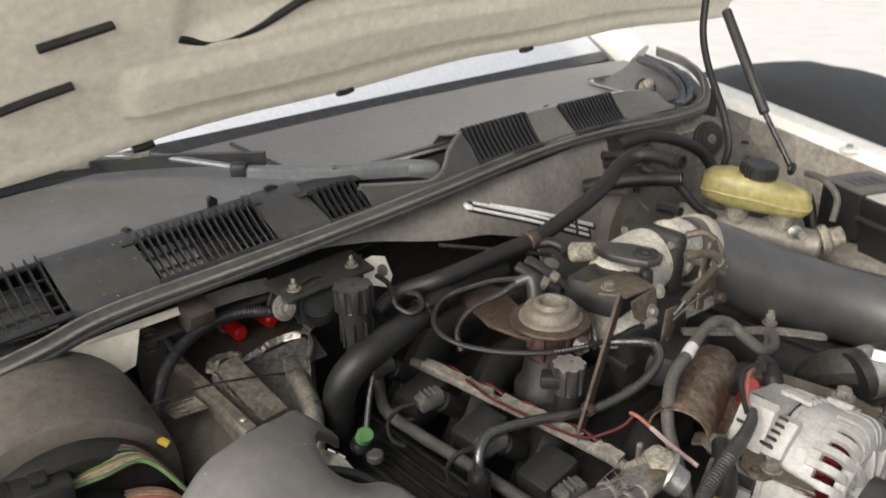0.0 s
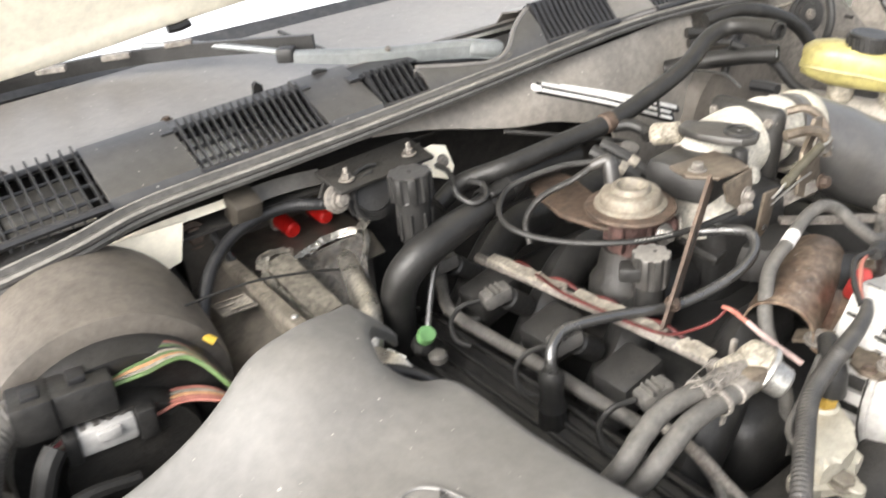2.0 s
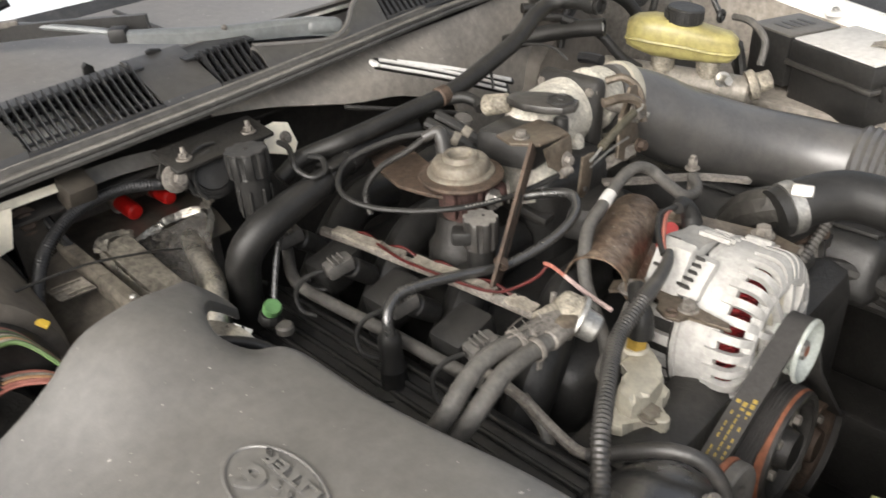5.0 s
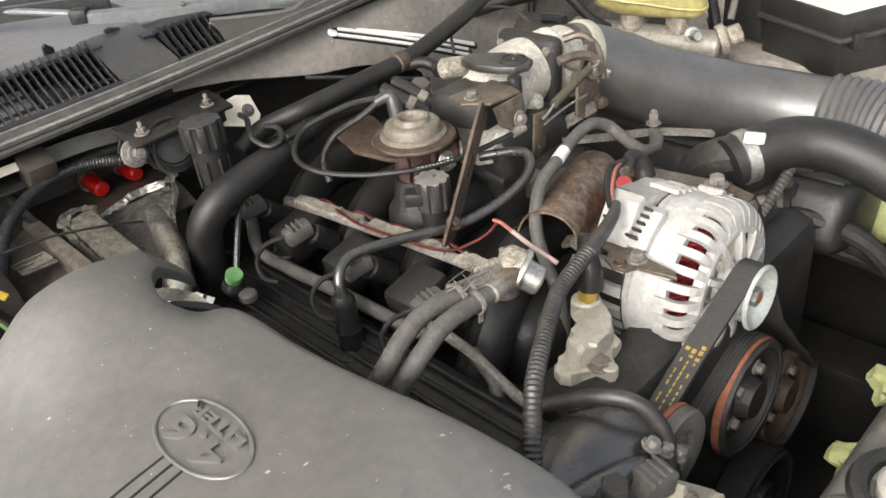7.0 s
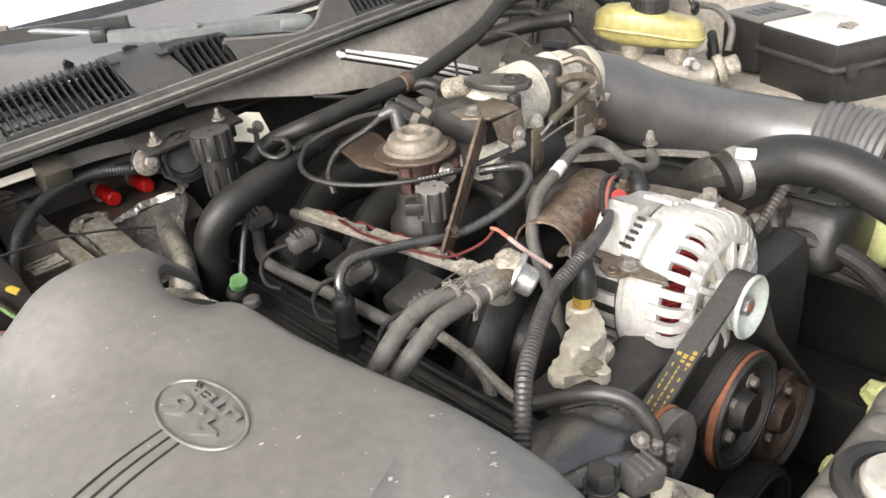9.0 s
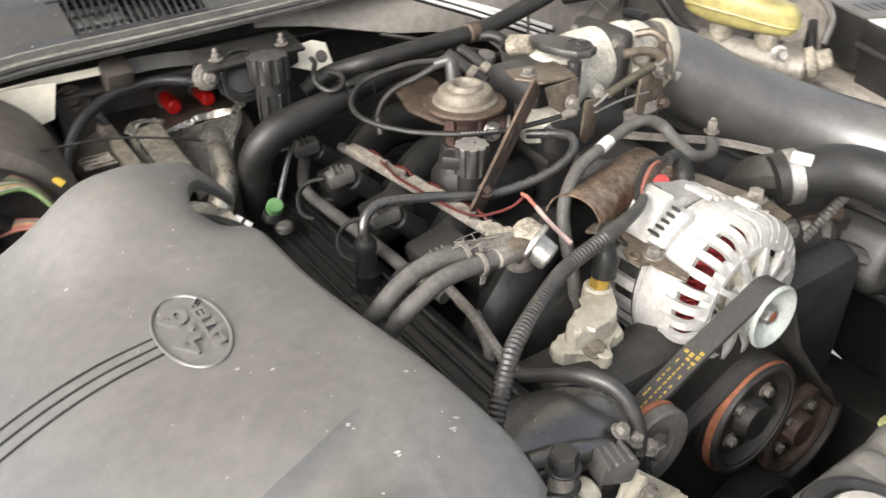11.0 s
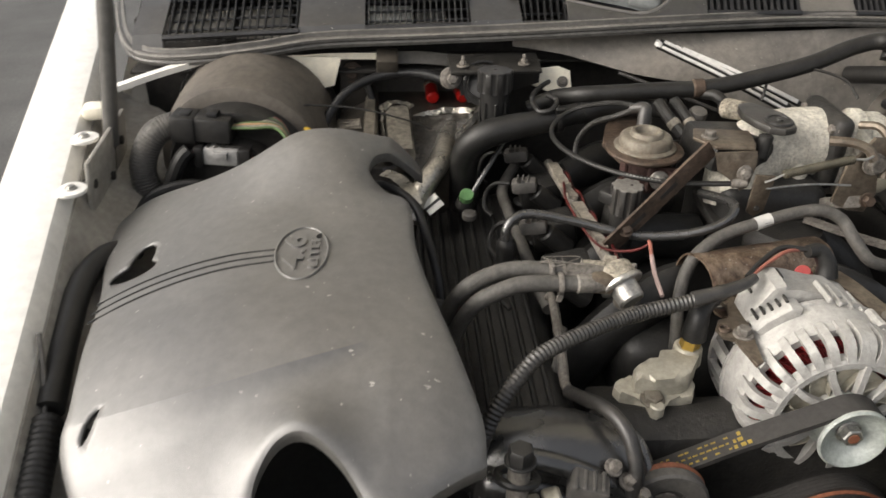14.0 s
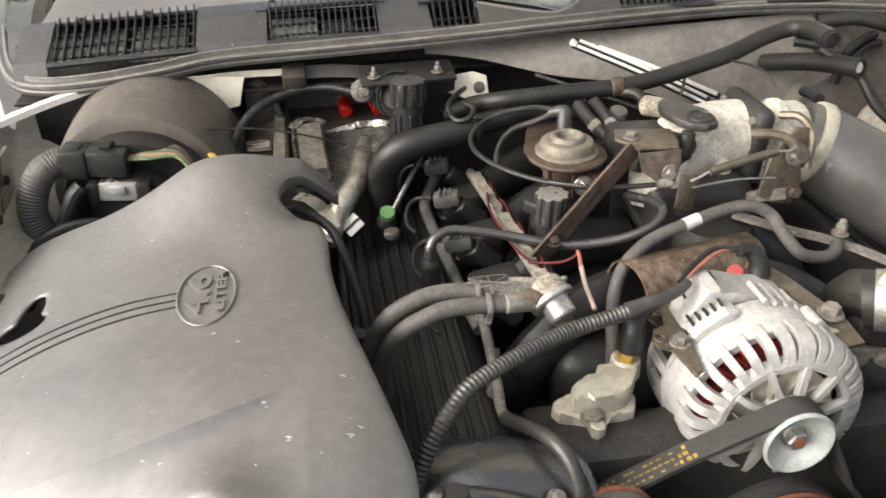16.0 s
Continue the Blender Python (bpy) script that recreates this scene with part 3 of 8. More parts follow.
for a, b in SOLID:
    bm = B()
    xs = np.linspace(a, b, 8)
    sink = -0.016 if -0.15 < a < 0 else 0.004
    ys = (0.668, 0.672, 0.677, 0.70, 0.73, 0.748, 0.754) if a < -0.2 else (0.697, 0.699, 0.702, 0.71, 0.73, 0.748, 0.754)
    if a > 0.1:
        lift = np.interp(xs, [0.24, 0.42, 0.50], [0.015, 0.012, 0.0])
        sheet(bm, [[cowl_point(x, 0.689), cowl_point(x, 0.692) + Vector((0, 0, 0.003)), cowl_point(x, 0.710) + Vector((0, -0.002, h * 0.6)), cowl_point(x, 0.752) + Vector((0, -0.022, h)), cowl_point(x, 0.752) + Vector((0, 0.004, h * 0.6)), cowl_point(x, 0.768) + Vector((0, 0, 0.002))] for x, h in zip(xs, lift)], 0.004)
    else:
        sheet(bm, [[cowl_point(x, y) + Vector((0, 0, sink)) for y in ys] for x in xs], 0.004)
    part("cowl_section", bm, RIMPLASTIC if a < -0.1 else COWL, cowl)
for a, b, k, cross, yb, rise in OPEN:
    off = 0.014 if a > 0 else 0.0
    gr = part("cowl_grille", tube(B(), [cowl_point(x, 0.675 + off) + Vector((0, 0, 0.002)) for x in np.linspace(a, b, 6)], 0.004, n=8, res=2), GRILLE, cowl, "black slatted air intake grille")
    part("grille_edge", tube(B(), [cowl_point(x, 0.752) + Vector((0, yb - 0.752, rise - 0.001)) for x in np.linspace(a, b, 6)], 0.003, n=8, res=2), GRILLE, gr)
    part("rear_slope", sheet(B(), [[cowl_point(x, 0.752) + Vector((0, yb - 0.752, rise - 0.001)), cowl_point(x, 0.752) + Vector((0, 0.004, rise * 0.6)), cowl_point(x, 0.768) + Vector((0, 0, 0.002))] for x in np.linspace(a - 0.012, b + 0.012, 8)], 0.002), COWL if a > 0 else GRILLE, gr)
    w = (b - a) / k
    p0, p1 = cowl_point((a + b) / 2, 0.675 + off), cowl_point((a + b) / 2, 0.752)
    p1 = p1 + Vector((0, yb - 0.752, rise))
    c = (p0 + p1) / 2
    thick = 0.0017 if cross else w * 0.5
    slat = B()
    run, up_ = p1.y - p0.y, p1.z - p0.z
    deep = -0.005 if cross else -0.010
    fin = [(-0.002, deep), (0.0, 0.002), (run * 0.5, up_ * 0.5 + 0.003), (run - 0.006, up_ + 0.005), (run + 0.002, up_ + (0.0085 if cross > 2 else 0.004)), (run + 0.004, up_ + deep), (run * 0.5, up_ * 0.5 + deep)]
    prism(slat, fin, (p0.x, p0.y, p0.z), (0, 1, 0), (0, 0, 1), thick, 0.0006)
    first = part("slat", slat, GRILLE, gr)
    for j in range(k):
        o = first if j == 0 else first.copy()
        if j:
            scene.collection.objects.link(o)
        x = a + (j + 0.5) * w
        d = cowl_point(x, 0.71) - cowl_point((a + b) / 2, 0.71)
        o.location = d
    for j in range(cross):
        bm = B()
        y = 0.675 + 0.076 * (j + 1) / (cross + 1)
        tube(bm, [cowl_point(x, y) + Vector((0, 0, -0.005)) for x in np.linspace(a, b, 6)], 0.0018, n=6, res=2)
        part("cross_bar", bm, GRILLE, gr)
# tray seen through the grilles; its dark colour stands for the recess's shade
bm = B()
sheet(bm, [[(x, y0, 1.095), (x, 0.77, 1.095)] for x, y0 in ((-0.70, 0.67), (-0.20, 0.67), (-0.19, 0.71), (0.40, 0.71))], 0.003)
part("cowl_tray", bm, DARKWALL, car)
for a, b, y0, y1 in ((-0.648, -0.572, 0.685, 0.745), (-0.566, -0.500, 0.682, 0.745), (-0.400, -0.346, 0.682, 0.738), (-0.340, -0.300, 0.690, 0.745)):
    part("tray_plate", box(B(), ((a + b) / 2, (y0 + y1) / 2, 1.150 if a == -0.400 else 1.143), (b - a, y1 - y0, 0.003), (18, 0, 0), 0.001), WHITE if a == -0.400 else PANEL, car, "pale plate under the grille")
for x, y in ((-0.398, 0.765), (-0.55, 0.765), (-0.63, 0.765)):
    part("cowl_screw", bolt(B(), cowl_point(x, y) + Vector((0, 0, 0.003)), r=0.004, h=0.003, washer=1.6), RUST, cowl)
for x, y, w, h in ((0.268, 0.775, 0.016, 0.018), (0.298, 0.772, 0.010, 0.010), (0.205, 0.757, 0.009, 0.010), (-0.236, 0.752, 0.009, 0.009), (-0.298, 0.775, 0.006, 0.020)):
    part("clip", prism(B(), [(-w, 0), (w, 0), (w * 0.8, h * 0.7), (-w * 0.4, h), (-w, h * 0.8)], cowl_point(x, y), (1, 0, 0), (0, -0.2, 1), 0.005, 0.001), BLACK, cowl)
RIM = [(-0.150, 0.697, 1.177), (-0.10, 0.688, 1.169), (-0.062, 0.683, 1.164), (-0.042, 0.684, 1.166), (-0.024, 0.691, 1.173), (-0.006, 0.705, 1.183), (0.016, 0.718, 1.191), (0.034, 0.724, 1.198)]
bm = B()
rl = curve_points(RIM, 5)
sheet(bm, [[(p.x, front, 1.150), (p.x, front + 0.006, 1.157), (p.x, front * 0.45 + p.y * 0.55, 1.158 * 0.4 + p.z * 0.6), p, p + Vector((-0.002, 0.003, -0.003)), p + Vector((-0.004, 0.006, -0.020)), p + Vector((-0.005, 0.012, -0.030))] for p in rl for front in (0.667 + 0.14 * max(0.0, p.x + 0.06),)], 0.003)
rim_ = part("rim_section", bm, RIMPLASTIC, cowl, "smooth dark cowl piece with an S-shaped rim round the wiper pivot")
part("pivot_rim", tube(B(), [Vector(p) + Vector((0, 0.001, 0)) for p in RIM], 0.0026, n=8), COWL, rim_, "raised rim round the wiper pivot")
bm = B()
tube(bm, [(0.034, 0.728, 1.196), (0.06, 0.745, 1.186), (0.14, 0.765, 1.176), (0.26, 0.774, 1.168), (0.36, 0.772, 1.160)], 0.003, n=8)
part("rear_bead", bm, COWL, cowl)
# added back wall, dark like the recess, hides the white body behind
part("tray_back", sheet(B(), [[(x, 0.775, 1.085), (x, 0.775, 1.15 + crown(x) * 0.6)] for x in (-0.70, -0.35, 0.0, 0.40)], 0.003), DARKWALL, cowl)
# driver side corner of the cowl: a dark pocket inside the seal's bend
bm = B()
sheet(bm, [[(0.50, 0.715, 1.145), (0.505, 0.80, 1.158), (0.51, 0.90, 1.165)], [(0.55, 0.72, 1.128), (0.56, 0.80, 1.128), (0.56, 0.92, 1.150)], [(0.62, 0.735, 1.130), (0.65, 0.80, 1.140), (0.64, 0.92, 1.165)], [(0.66, 0.745, 1.140), (0.695, 0.81, 1.165), (0.69, 0.92, 1.185)]], 0.003)
pocket = part("corner_pocket", bm, COWL, car, "wet hinge pocket beside the cowl")
cyl(bm := B(), (0.585, 0.835, 1.145), (0.568, 0.806, 1.166), 0.012, 0.010, soft=0.003)
part("wiper_spindle", bm, CORRODED, pocket, "pale corroded spindle end")
ring(bm := B(), (0.580, 0.822, 1.152), (-0.45, -0.6, 0.5), 0.016, 0.004, 24, 8)
part("spindle_boot", bm, RUBBER, pocket)
for k in range(2):
    bm = B()
    e_ = 0.020 + 0.018 * k
    tube(bm, [(0.54, 0.712 + e_ * 0.5, 1.142), (0.60 - e_ * 0.3, 0.728 + e_ * 0.6, 1.142), (0.650 - e_ * 0.7, 0.760 + e_ * 0.5, 1.155), (0.675 - e_, 0.81 + e_ * 0.3, 1.175), (0.672 - e_, 0.88, 1.19)], 0.0075, n=8)
    part("corner_seal", bm, GLOSSBLACK, pocket, "folded black corner seal")

STRIP = [(-0.76, 0.87, 1.125), (-0.74, 0.80, 1.122), (-0.715, 0.725, 1.119), (-0.690, 0.678, 1.117), (-0.655, 0.656, 1.117), (-0.60, 0.648, 1.121), (-0.53, 0.652, 1.128), (-0.46, 0.664, 1.135), (-0.33, 0.664, 1.14),
         (-0.2, 0.665, 1.145), (-0.05, 0.668, 1.152), (0.06, 0.682, 1.153), (0.18, 0.695, 1.153), (0.3, 0.697, 1.15), (0.42, 0.688, 1.144), (0.50, 0.692, 1.139), (0.57, 0.700, 1.138), (0.635, 0.732, 1.145), (0.682, 0.775, 1.163), (0.700, 0.82, 1.180), (0.692, 0.88, 1.195)]
PROFILE = [(0.62 * u, 0.60 * w) for u, w in [(0.004, -0.014), (0.010, -0.012), (0.0115, -0.006), (0.009, -0.002), (0.0112, 0.002), (0.0105, 0.0075), (0.006, 0.0105), (0.0015, 0.0095), (-0.001, 0.0105), (-0.003, 0.0165), (-0.0055, 0.0175), (-0.0075, 0.016), (-0.006, 0.007), (-0.008, 0.0), (-0.006, -0.012)]]


def molding(bm, pts, profile, res=7):
    """Sweeps a cross-section (forward, up) along the points."""
    line = curve_points(pts, res)
    rows = []
    for i, p in enumerate(line):
        a = (line[min(i + 1, len(line) - 1)] - line[max(i - 1, 0)]).normalized()
        f_ = Vector((a.y, -a.x, 0)).normalized()
        rows.append([bm.verts.new(p + f_ * u + Vector((0, 0, w))) for u, w in profile])
    k = len(profile)
    for s_, t_ in zip(rows, rows[1:]):
        for j in range(k):
            bm.faces.new((s_[j], s_[(j + 1) % k], t_[(j + 1) % k], t_[j]))
    bm.faces.new(rows[0])
    bm.faces.new(rows[-1][::-1])
    return bm


seal = lone("hood_seal", molding(B(), STRIP, PROFILE), SEAL, "grey-black rubber hood seal along the cowl", "seal")
ORIGIN[seal] = seal.location.copy()
# lip and bead are paler than the seal to draw its two highlights
bm = B()
molding(bm, STRIP, [(-0.0052, 0.0085), (-0.0030, 0.0090), (-0.0020, 0.0108), (-0.0034, 0.0118), (-0.0052, 0.0108)])
part("seal_lip", bm, LIP, seal, "upper lip, paler for its highlight line")
bm = B()
molding(bm, STRIP, [(0.0045, 0.0040), (0.0064, 0.0032), (0.0074, 0.0042), (0.0064, 0.0054), (0.0045, 0.0060)])
part("seal_bead", bm, LIP, seal, "bead, paler for its highlight line")

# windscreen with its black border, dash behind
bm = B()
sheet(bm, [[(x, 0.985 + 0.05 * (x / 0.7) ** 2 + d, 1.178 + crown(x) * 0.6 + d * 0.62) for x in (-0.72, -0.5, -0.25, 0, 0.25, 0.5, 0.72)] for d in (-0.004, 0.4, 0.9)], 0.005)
ws = part("windscreen", bm, GLASS, car, "windscreen, its pale colour standing for the white sky's brightness")
bm = B()
sheet(bm, [[(x, 0.965 + 0.05 * (x / 0.7) ** 2 + d, 1.166 + crown(x) * 0.8 + d * 0.62) for x in (-0.72, -0.5, -0.25, 0, 0.25, 0.5, 0.72)] for d in (-0.006, 0.006, 0.017)], 0.004)
part("glass_border", bm, FRIT, car, "black windscreen border")
bm = B()
sheet(bm, [[(-0.75, 1.08, 1.12), (0.75, 1.08, 1.12)], [(-0.75, 1.5, 1.22), (0.75, 1.5, 1.22)], [(-0.75, 1.9, 0.9), (0.75, 1.9, 0.9)]], 0.01)
part("dashboard", bm, GREYTANK, car, "pale dashboard under the glass")
# cabin shell
bm = B()
sheet(bm, [[(x, 1.85, 1.715) for x in (-0.6, 0, 0.6)], [(x, 2.2, 1.78) for x in (-0.58, 0, 0.58)], [(x, 3.4, 1.74) for x in (-0.58, 0, 0.58)], [(x, 3.9, 1.1) for x in (-0.7, 0, 0.7)], [(x, 5.0, 1.05) for x in (-0.75, 0, 0.75)], [(x, 5.1, 0.4) for x in (-0.75, 0, 0.75)]], 0.02)
part("roof", bm, WHITE, car)
for side in (-1, 1):
    bm = B()
    tube(bm, [(side * 0.77, 0.98, 1.16), (side * 0.70, 1.4, 1.45), (side * 0.61, 1.86, 1.70)], 0.035, n=8)
    part("windscreen_pillar", bm, WHITE, car)
    bm = B()
    sheet(bm, [[(side * 0.92, 1.2, 0.25), (side * 0.95, 1.2, 0.75), (side * 0.80, 1.2, 1.12)], [(side * 0.93, 5.0, 0.25), (side * 0.95, 5.0, 0.75), (side * 0.78, 5.0, 1.05)]], 0.02)
    part("body_side", bm, WHITE, car)
    for y in (0.0, 2.95):
        bm = B()
        lathe(bm, (side * 0.50, y, 0.33), (side, 0, 0), [(0, 0.2), (0.02, 0.31), (0.10, 0.335), (0.18, 0.31), (0.2, 0.2)], 28)
        whl = part("wheel", bm, RUBBER, car)
        part("rim", lathe(B(), (side * 0.66, y, 0.33), (side, 0, 0), [(0, 0.2), (0.045, 0.205), (0.05, 0.18), (0.035, 0.05)], 24), STEEL, whl)
# front end: radiator support, floor of the bay
bm = B()
box(bm, (0, -0.19, 0.90), (1.30, 0.06, 0.05), soft=0.01)
part("radiator_support", bm, DIRTY, car, "black radiator support")
bm = B()
box(bm, (0, 0.1, 0.34), (1.36, 1.2, 0.05), soft=0.01)
part("bay_floor", bm, DIRTY, car)
bm = B()
box(bm, (0, -0.5, 0.62), (1.5, 0.25, 0.4), soft=0.06)
part("front_end", bm, WHITE, car)
for s in (-1, 1):
    bm = B()
    box(bm, (s * 0.40, 0.1, 0.55), (0.09, 1.2, 0.14), soft=0.01)
    part("frame_rail", bm, DIRTY, car)

# ---- the open hood ----
HOOD_TILT = 60.0
hood = thing("hood", (0, 0.77, 1.27), "open car hood with dirty cream painted underside and slotted inner frame", "car hood")


def hood_point(x, d, out=0.0):
    """x across, d up along the hood from its rear edge, out: away from its underside."""
    a = radians(HOOD_TILT)
    dip = -0.03 * (x / 0.7) ** 2
    return Vector((x, 0.77 - d * math.cos(a), 1.268 + 0.03 * x + d * math.sin(a) + out + dip))


HX = [-0.72 + 0.06 * k for k in range(25)]
bm = B()
sheet(bm, [[hood_point(x, d, 0.055) for x in HX] for d in (-0.01, 0.3, 0.6, 0.9, 1.15)], 0.003)
part("outer_skin", bm, WHITE, hood)


def smooth_step(t):
    t = max(0.0, min(1.0, t))
    return t * t * (3 - 2 * t)


def panel_out(x, d):
    """How far the pressed inner panel lies out from the hood's frame plane."""
    o = np.interp(d, [0.0, 0.006, 0.012, 0.022, 0.03], [0.012, 0.004, 0.001, 0.0, 0.004])
    bead = smooth_step((d - 0.040) / 0.014) * smooth_step((0.108 - d) / 0.016) * smooth_step((x + 0.395) / 0.03)
    pan = smooth_step((d - 0.112) / 0.012) * smooth_step((x + 0.345) / 0.03) * smooth_step((0.30 - d) / 0.03)
    return o - 0.010 * bead + 0.018 * pan + 0.002 * math.sin(x * 17 + d * 30)


dcol = [0.003 * k for k in range(70)] + [0.21 + 0.06 * k for k in range(16)]
xcol = [-0.72 + 0.02 * k for k in range(8)] + [-0.56 + 0.0045 * k for k in range(124)] + [0.0 + 0.03 * k for k in range(25)]
bm = B()
uv = {}
V = []
for d in dcol:
    row = []
    for x in xcol:
        v = bm.verts.new(hood_point(x, d, panel_out(x, d)))
        uv[v] = (x, d)
        row.append(v)
    V.append(row)
SLOTS = [((-0.463, 0.149), (-0.40, 0.161)), ((-0.500, 0.092), (-0.434, 0.101)), ((-0.15, 0.126), (-0.075, 0.134))]
for s_, t_ in zip(V, V[1:]):
    for j in range(len(s_) - 1):
        q = (s_[j], s_[j + 1], t_[j + 1], t_[j])
        bm.faces.new(q)
inner = part("inner_panel", bm, CREAM, hood, "dirty cream pressed inner panel")
# solid dark capsules stand for the shade inside open slots
for (x0, d0), (x1, d1) in SLOTS:
    bm = B()
    tube(bm, [hood_point(x0 + (x1 - x0) * t, d0 + (d1 - d0) * t, panel_out(x0 + (x1 - x0) * t, d0 + (d1 - d0) * t) - 0.0005) for t in (0, 0.06, 0.5, 0.94, 1)], 0.0105, n=10, res=4, taper=lambda t: 0.3 + 0.7 * min(1, 9 * t, 9 * (1 - t)), flat=0.4)
    part("slot", bm, DARKWALL, inner, "dark capsule standing for a drainage slot's shade")
# added dark tube draws the shaded edge of the pressing's opening
bm = B()
tube(bm, [hood_point(x, d, 0.012) for x, d in ((-0.335, 0.118), (-0.30, 0.106), (-0.255, 0.110), (-0.225, 0.122), (-0.195, 0.136), (-0.15, 0.142), (-0.05, 0.146))], 0.0045, n=8)
part("dark_edge_line", bm, BLACK, hood, "dark line standing for the edge of the pressed opening")
for x in (-0.365, -0.115, 0.2):
    bm = B()
    tube(bm, [hood_point(x - 0.011, 0.009, -0.001), hood_point(x, 0.0095, -0.002), hood_point(x + 0.011, 0.01, -0.001)], 0.004, n=8)
    part("rubber_stop", bm, BLACK, hood, "small dark rubber stop")

# ---- engine: large dark forms ----
eng = thing("engine", (0, 0.4, 0.4), "oily black V8 engine block with ribbed valve covers", "engine")
part("block", box(B(), (-0.02, 0.40, 0.68), (0.34, 0.46, 0.42), soft=0.02), DIRTY, eng)
for s, lab in ((-1, "ribbed black valve cover beside the grey cover"), (1, "black valve cover under the air duct")):
    bm = B()
    box(bm, (s * 0.275, 0.37, 0.905), (0.135, 0.46, 0.08), (0, s * 22, 0), 0.02, 3)
    vc = part("valve_cover", bm, BLACK, eng, lab)
    bm0 = B()
    box(bm0, (0, 0.37, 0), (0.005, 0.43, 0.006), soft=0.0015, seg=1)
    for k in range(9):
        u = -0.055 + k * 0.0137
        a = radians(s * 22)
        c = Vector((s * 0.275, 0, 0.905)) + Vector((u * math.cos(a), 0, -u * math.sin(a))) + 0.041 * Vector((math.sin(a), 0, math.cos(a)))
        bm = bm0.copy()
        bmesh.ops.rotate(bm, verts=bm.verts, cent=(0, 0.37, 0), matrix=Matrix.Rotation(a, 3, 'Y'))
        bmesh.ops.translate(bm, verts=bm.verts, vec=c)
        part("rib", bm, BLACK, vc)
    bm0.free()
bm = B()
box(bm, (-0.03, 0.44, 0.92), (0.26, 0.36, 0.09), soft=0.03, seg=3)
part("intake_manifold", bm, BLACK, eng, "black plastic intake manifold")
for k in range(4):
    for s in (-1, 1):
        y = 0.30 + 0.1 * k
        bm = B()
        tube(bm, [(s * 0.02 - 0.02, y + 0.03, 0.985), (s * 0.08 - 0.02, y + 0.02, 0.99), (s * 0.14 - 0.02, y, 0.96), (s * 0.18 - 0.02, y, 0.90)], 0.022, n=12, flat=1.2)
        part("intake_runner", bm, BLACK, eng)
bm = B()
box(bm, (0.03, 0.455, 1.0), (0.12, 0.12, 0.12), soft=0.02, seg=3)
part("plenum", bm, BLACK, eng)
bm = B()
tube(bm, [(-0.322, 0.185, 0.905), (-0.306, 0.168, 0.925), (-0.276, 0.158, 0.940), (-0.240, 0.152, 0.944), (-0.206, 0.146, 0.936), (-0.188, 0.141, 0.918), (-0.182, 0.138, 0.88)], 0.040, n=28, res=8, taper=lambda t: 0.80 + 0.22 * math.sin(math.pi * min(1, t * 1.05)), flat=0.9)
cce = part("cam_cover_end", bm, GLOSSBLACK, eng, "rounded black cam cover end")
part("fold", tube(B(), [(-0.283, 0.122, 0.972), (-0.262, 0.116, 0.972), (-0.238, 0.112, 0.966), (-0.214, 0.110, 0.954), (-0.198, 0.110, 0.938)], 0.009, n=12), GLOSSBLACK, cce, "raised fold of the casting")
part("cover_skirt", box(B(), (-0.255, 0.128, 0.905), (0.12, 0.05, 0.09), (0, 8, -8), 0.016, 3), GLOSSBLACK, cce)
bm = B()
tube(bm, [(-0.205, 0.185, 0.955), (-0.186, 0.165, 0.962), (-0.172, 0.142, 0.955), (-0.168, 0.122, 0.935), (-0.172, 0.106, 0.905)], 0.0045, n=8)
part("gasket_lip", bm, GLOSSBLACK, cce)
for q in range(3):
    part("bolt", bolt(B(), (-0.205 + 0.012 * q, 0.112 - 0.004 * q, 0.965 - 0.012 * q), (0.3, -0.4, 1), 0.005, 0.006), GREYMETAL, cce)
bm = B()
box(bm, (0, 0.19, 0.80), (0.42, 0.07, 0.30), soft=0.03)
part("timing_cover", bm, DIRTY, eng)

# ---- the loose grey engine cover ----
OUT = [(-0.664, 0.43), (-0.632, 0.452), (-0.561, 0.440), (-0.512, 0.440), (-0.478, 0.452), (-0.443, 0.457), (-0.402, 0.478), (-0.377, 0.497), (-0.358, 0.504), (-0.346, 0.500), (-0.340, 0.487), (-0.346, 0.477), (-0.364, 0.468), (-0.385, 0.447), (-0.397, 0.418), (-0.395, 0.406), (-0.384, 0.400),
       (-0.366, 0.389), (-0.358, 0.372), (-0.355, 0.345), (-0.354, 0.300), (-0.347, 0.25), (-0.333, 0.19), (-0.319, 0.14), (-0.310, 0.107), (-0.310, 0.080), (-0.311, 0.074), (-0.317, 0.069), (-0.348, 0.046), (-0.380, 0.023), (-0.384, 0.021), (-0.386, 0.024), (-0.397, 0.040),
       (-0.412, 0.056), (-0.435, 0.066), (-0.454, 0.063), (-0.467, 0.047), (-0.469, 0.029), (-0.473, 0.014), (-0.488, 0.007), (-0.503, 0.012), (-0.519, 0.028), (-0.531, 0.031),
       (-0.545, 0.026), (-0.557, 0.027), (-0.574, 0.038), (-0.596, 0.064), (-0.612, 0.097), (-0.612, 0.129), (-0.622, 0.20), (-0.632, 0.271), (-0.655, 0.36)]


def crease_y(x):
    """Where the fold across the front of the cover runs."""
    u = -(x + 0.38)
    return 0.157 - 0.52 * u + 1.35 * u * u


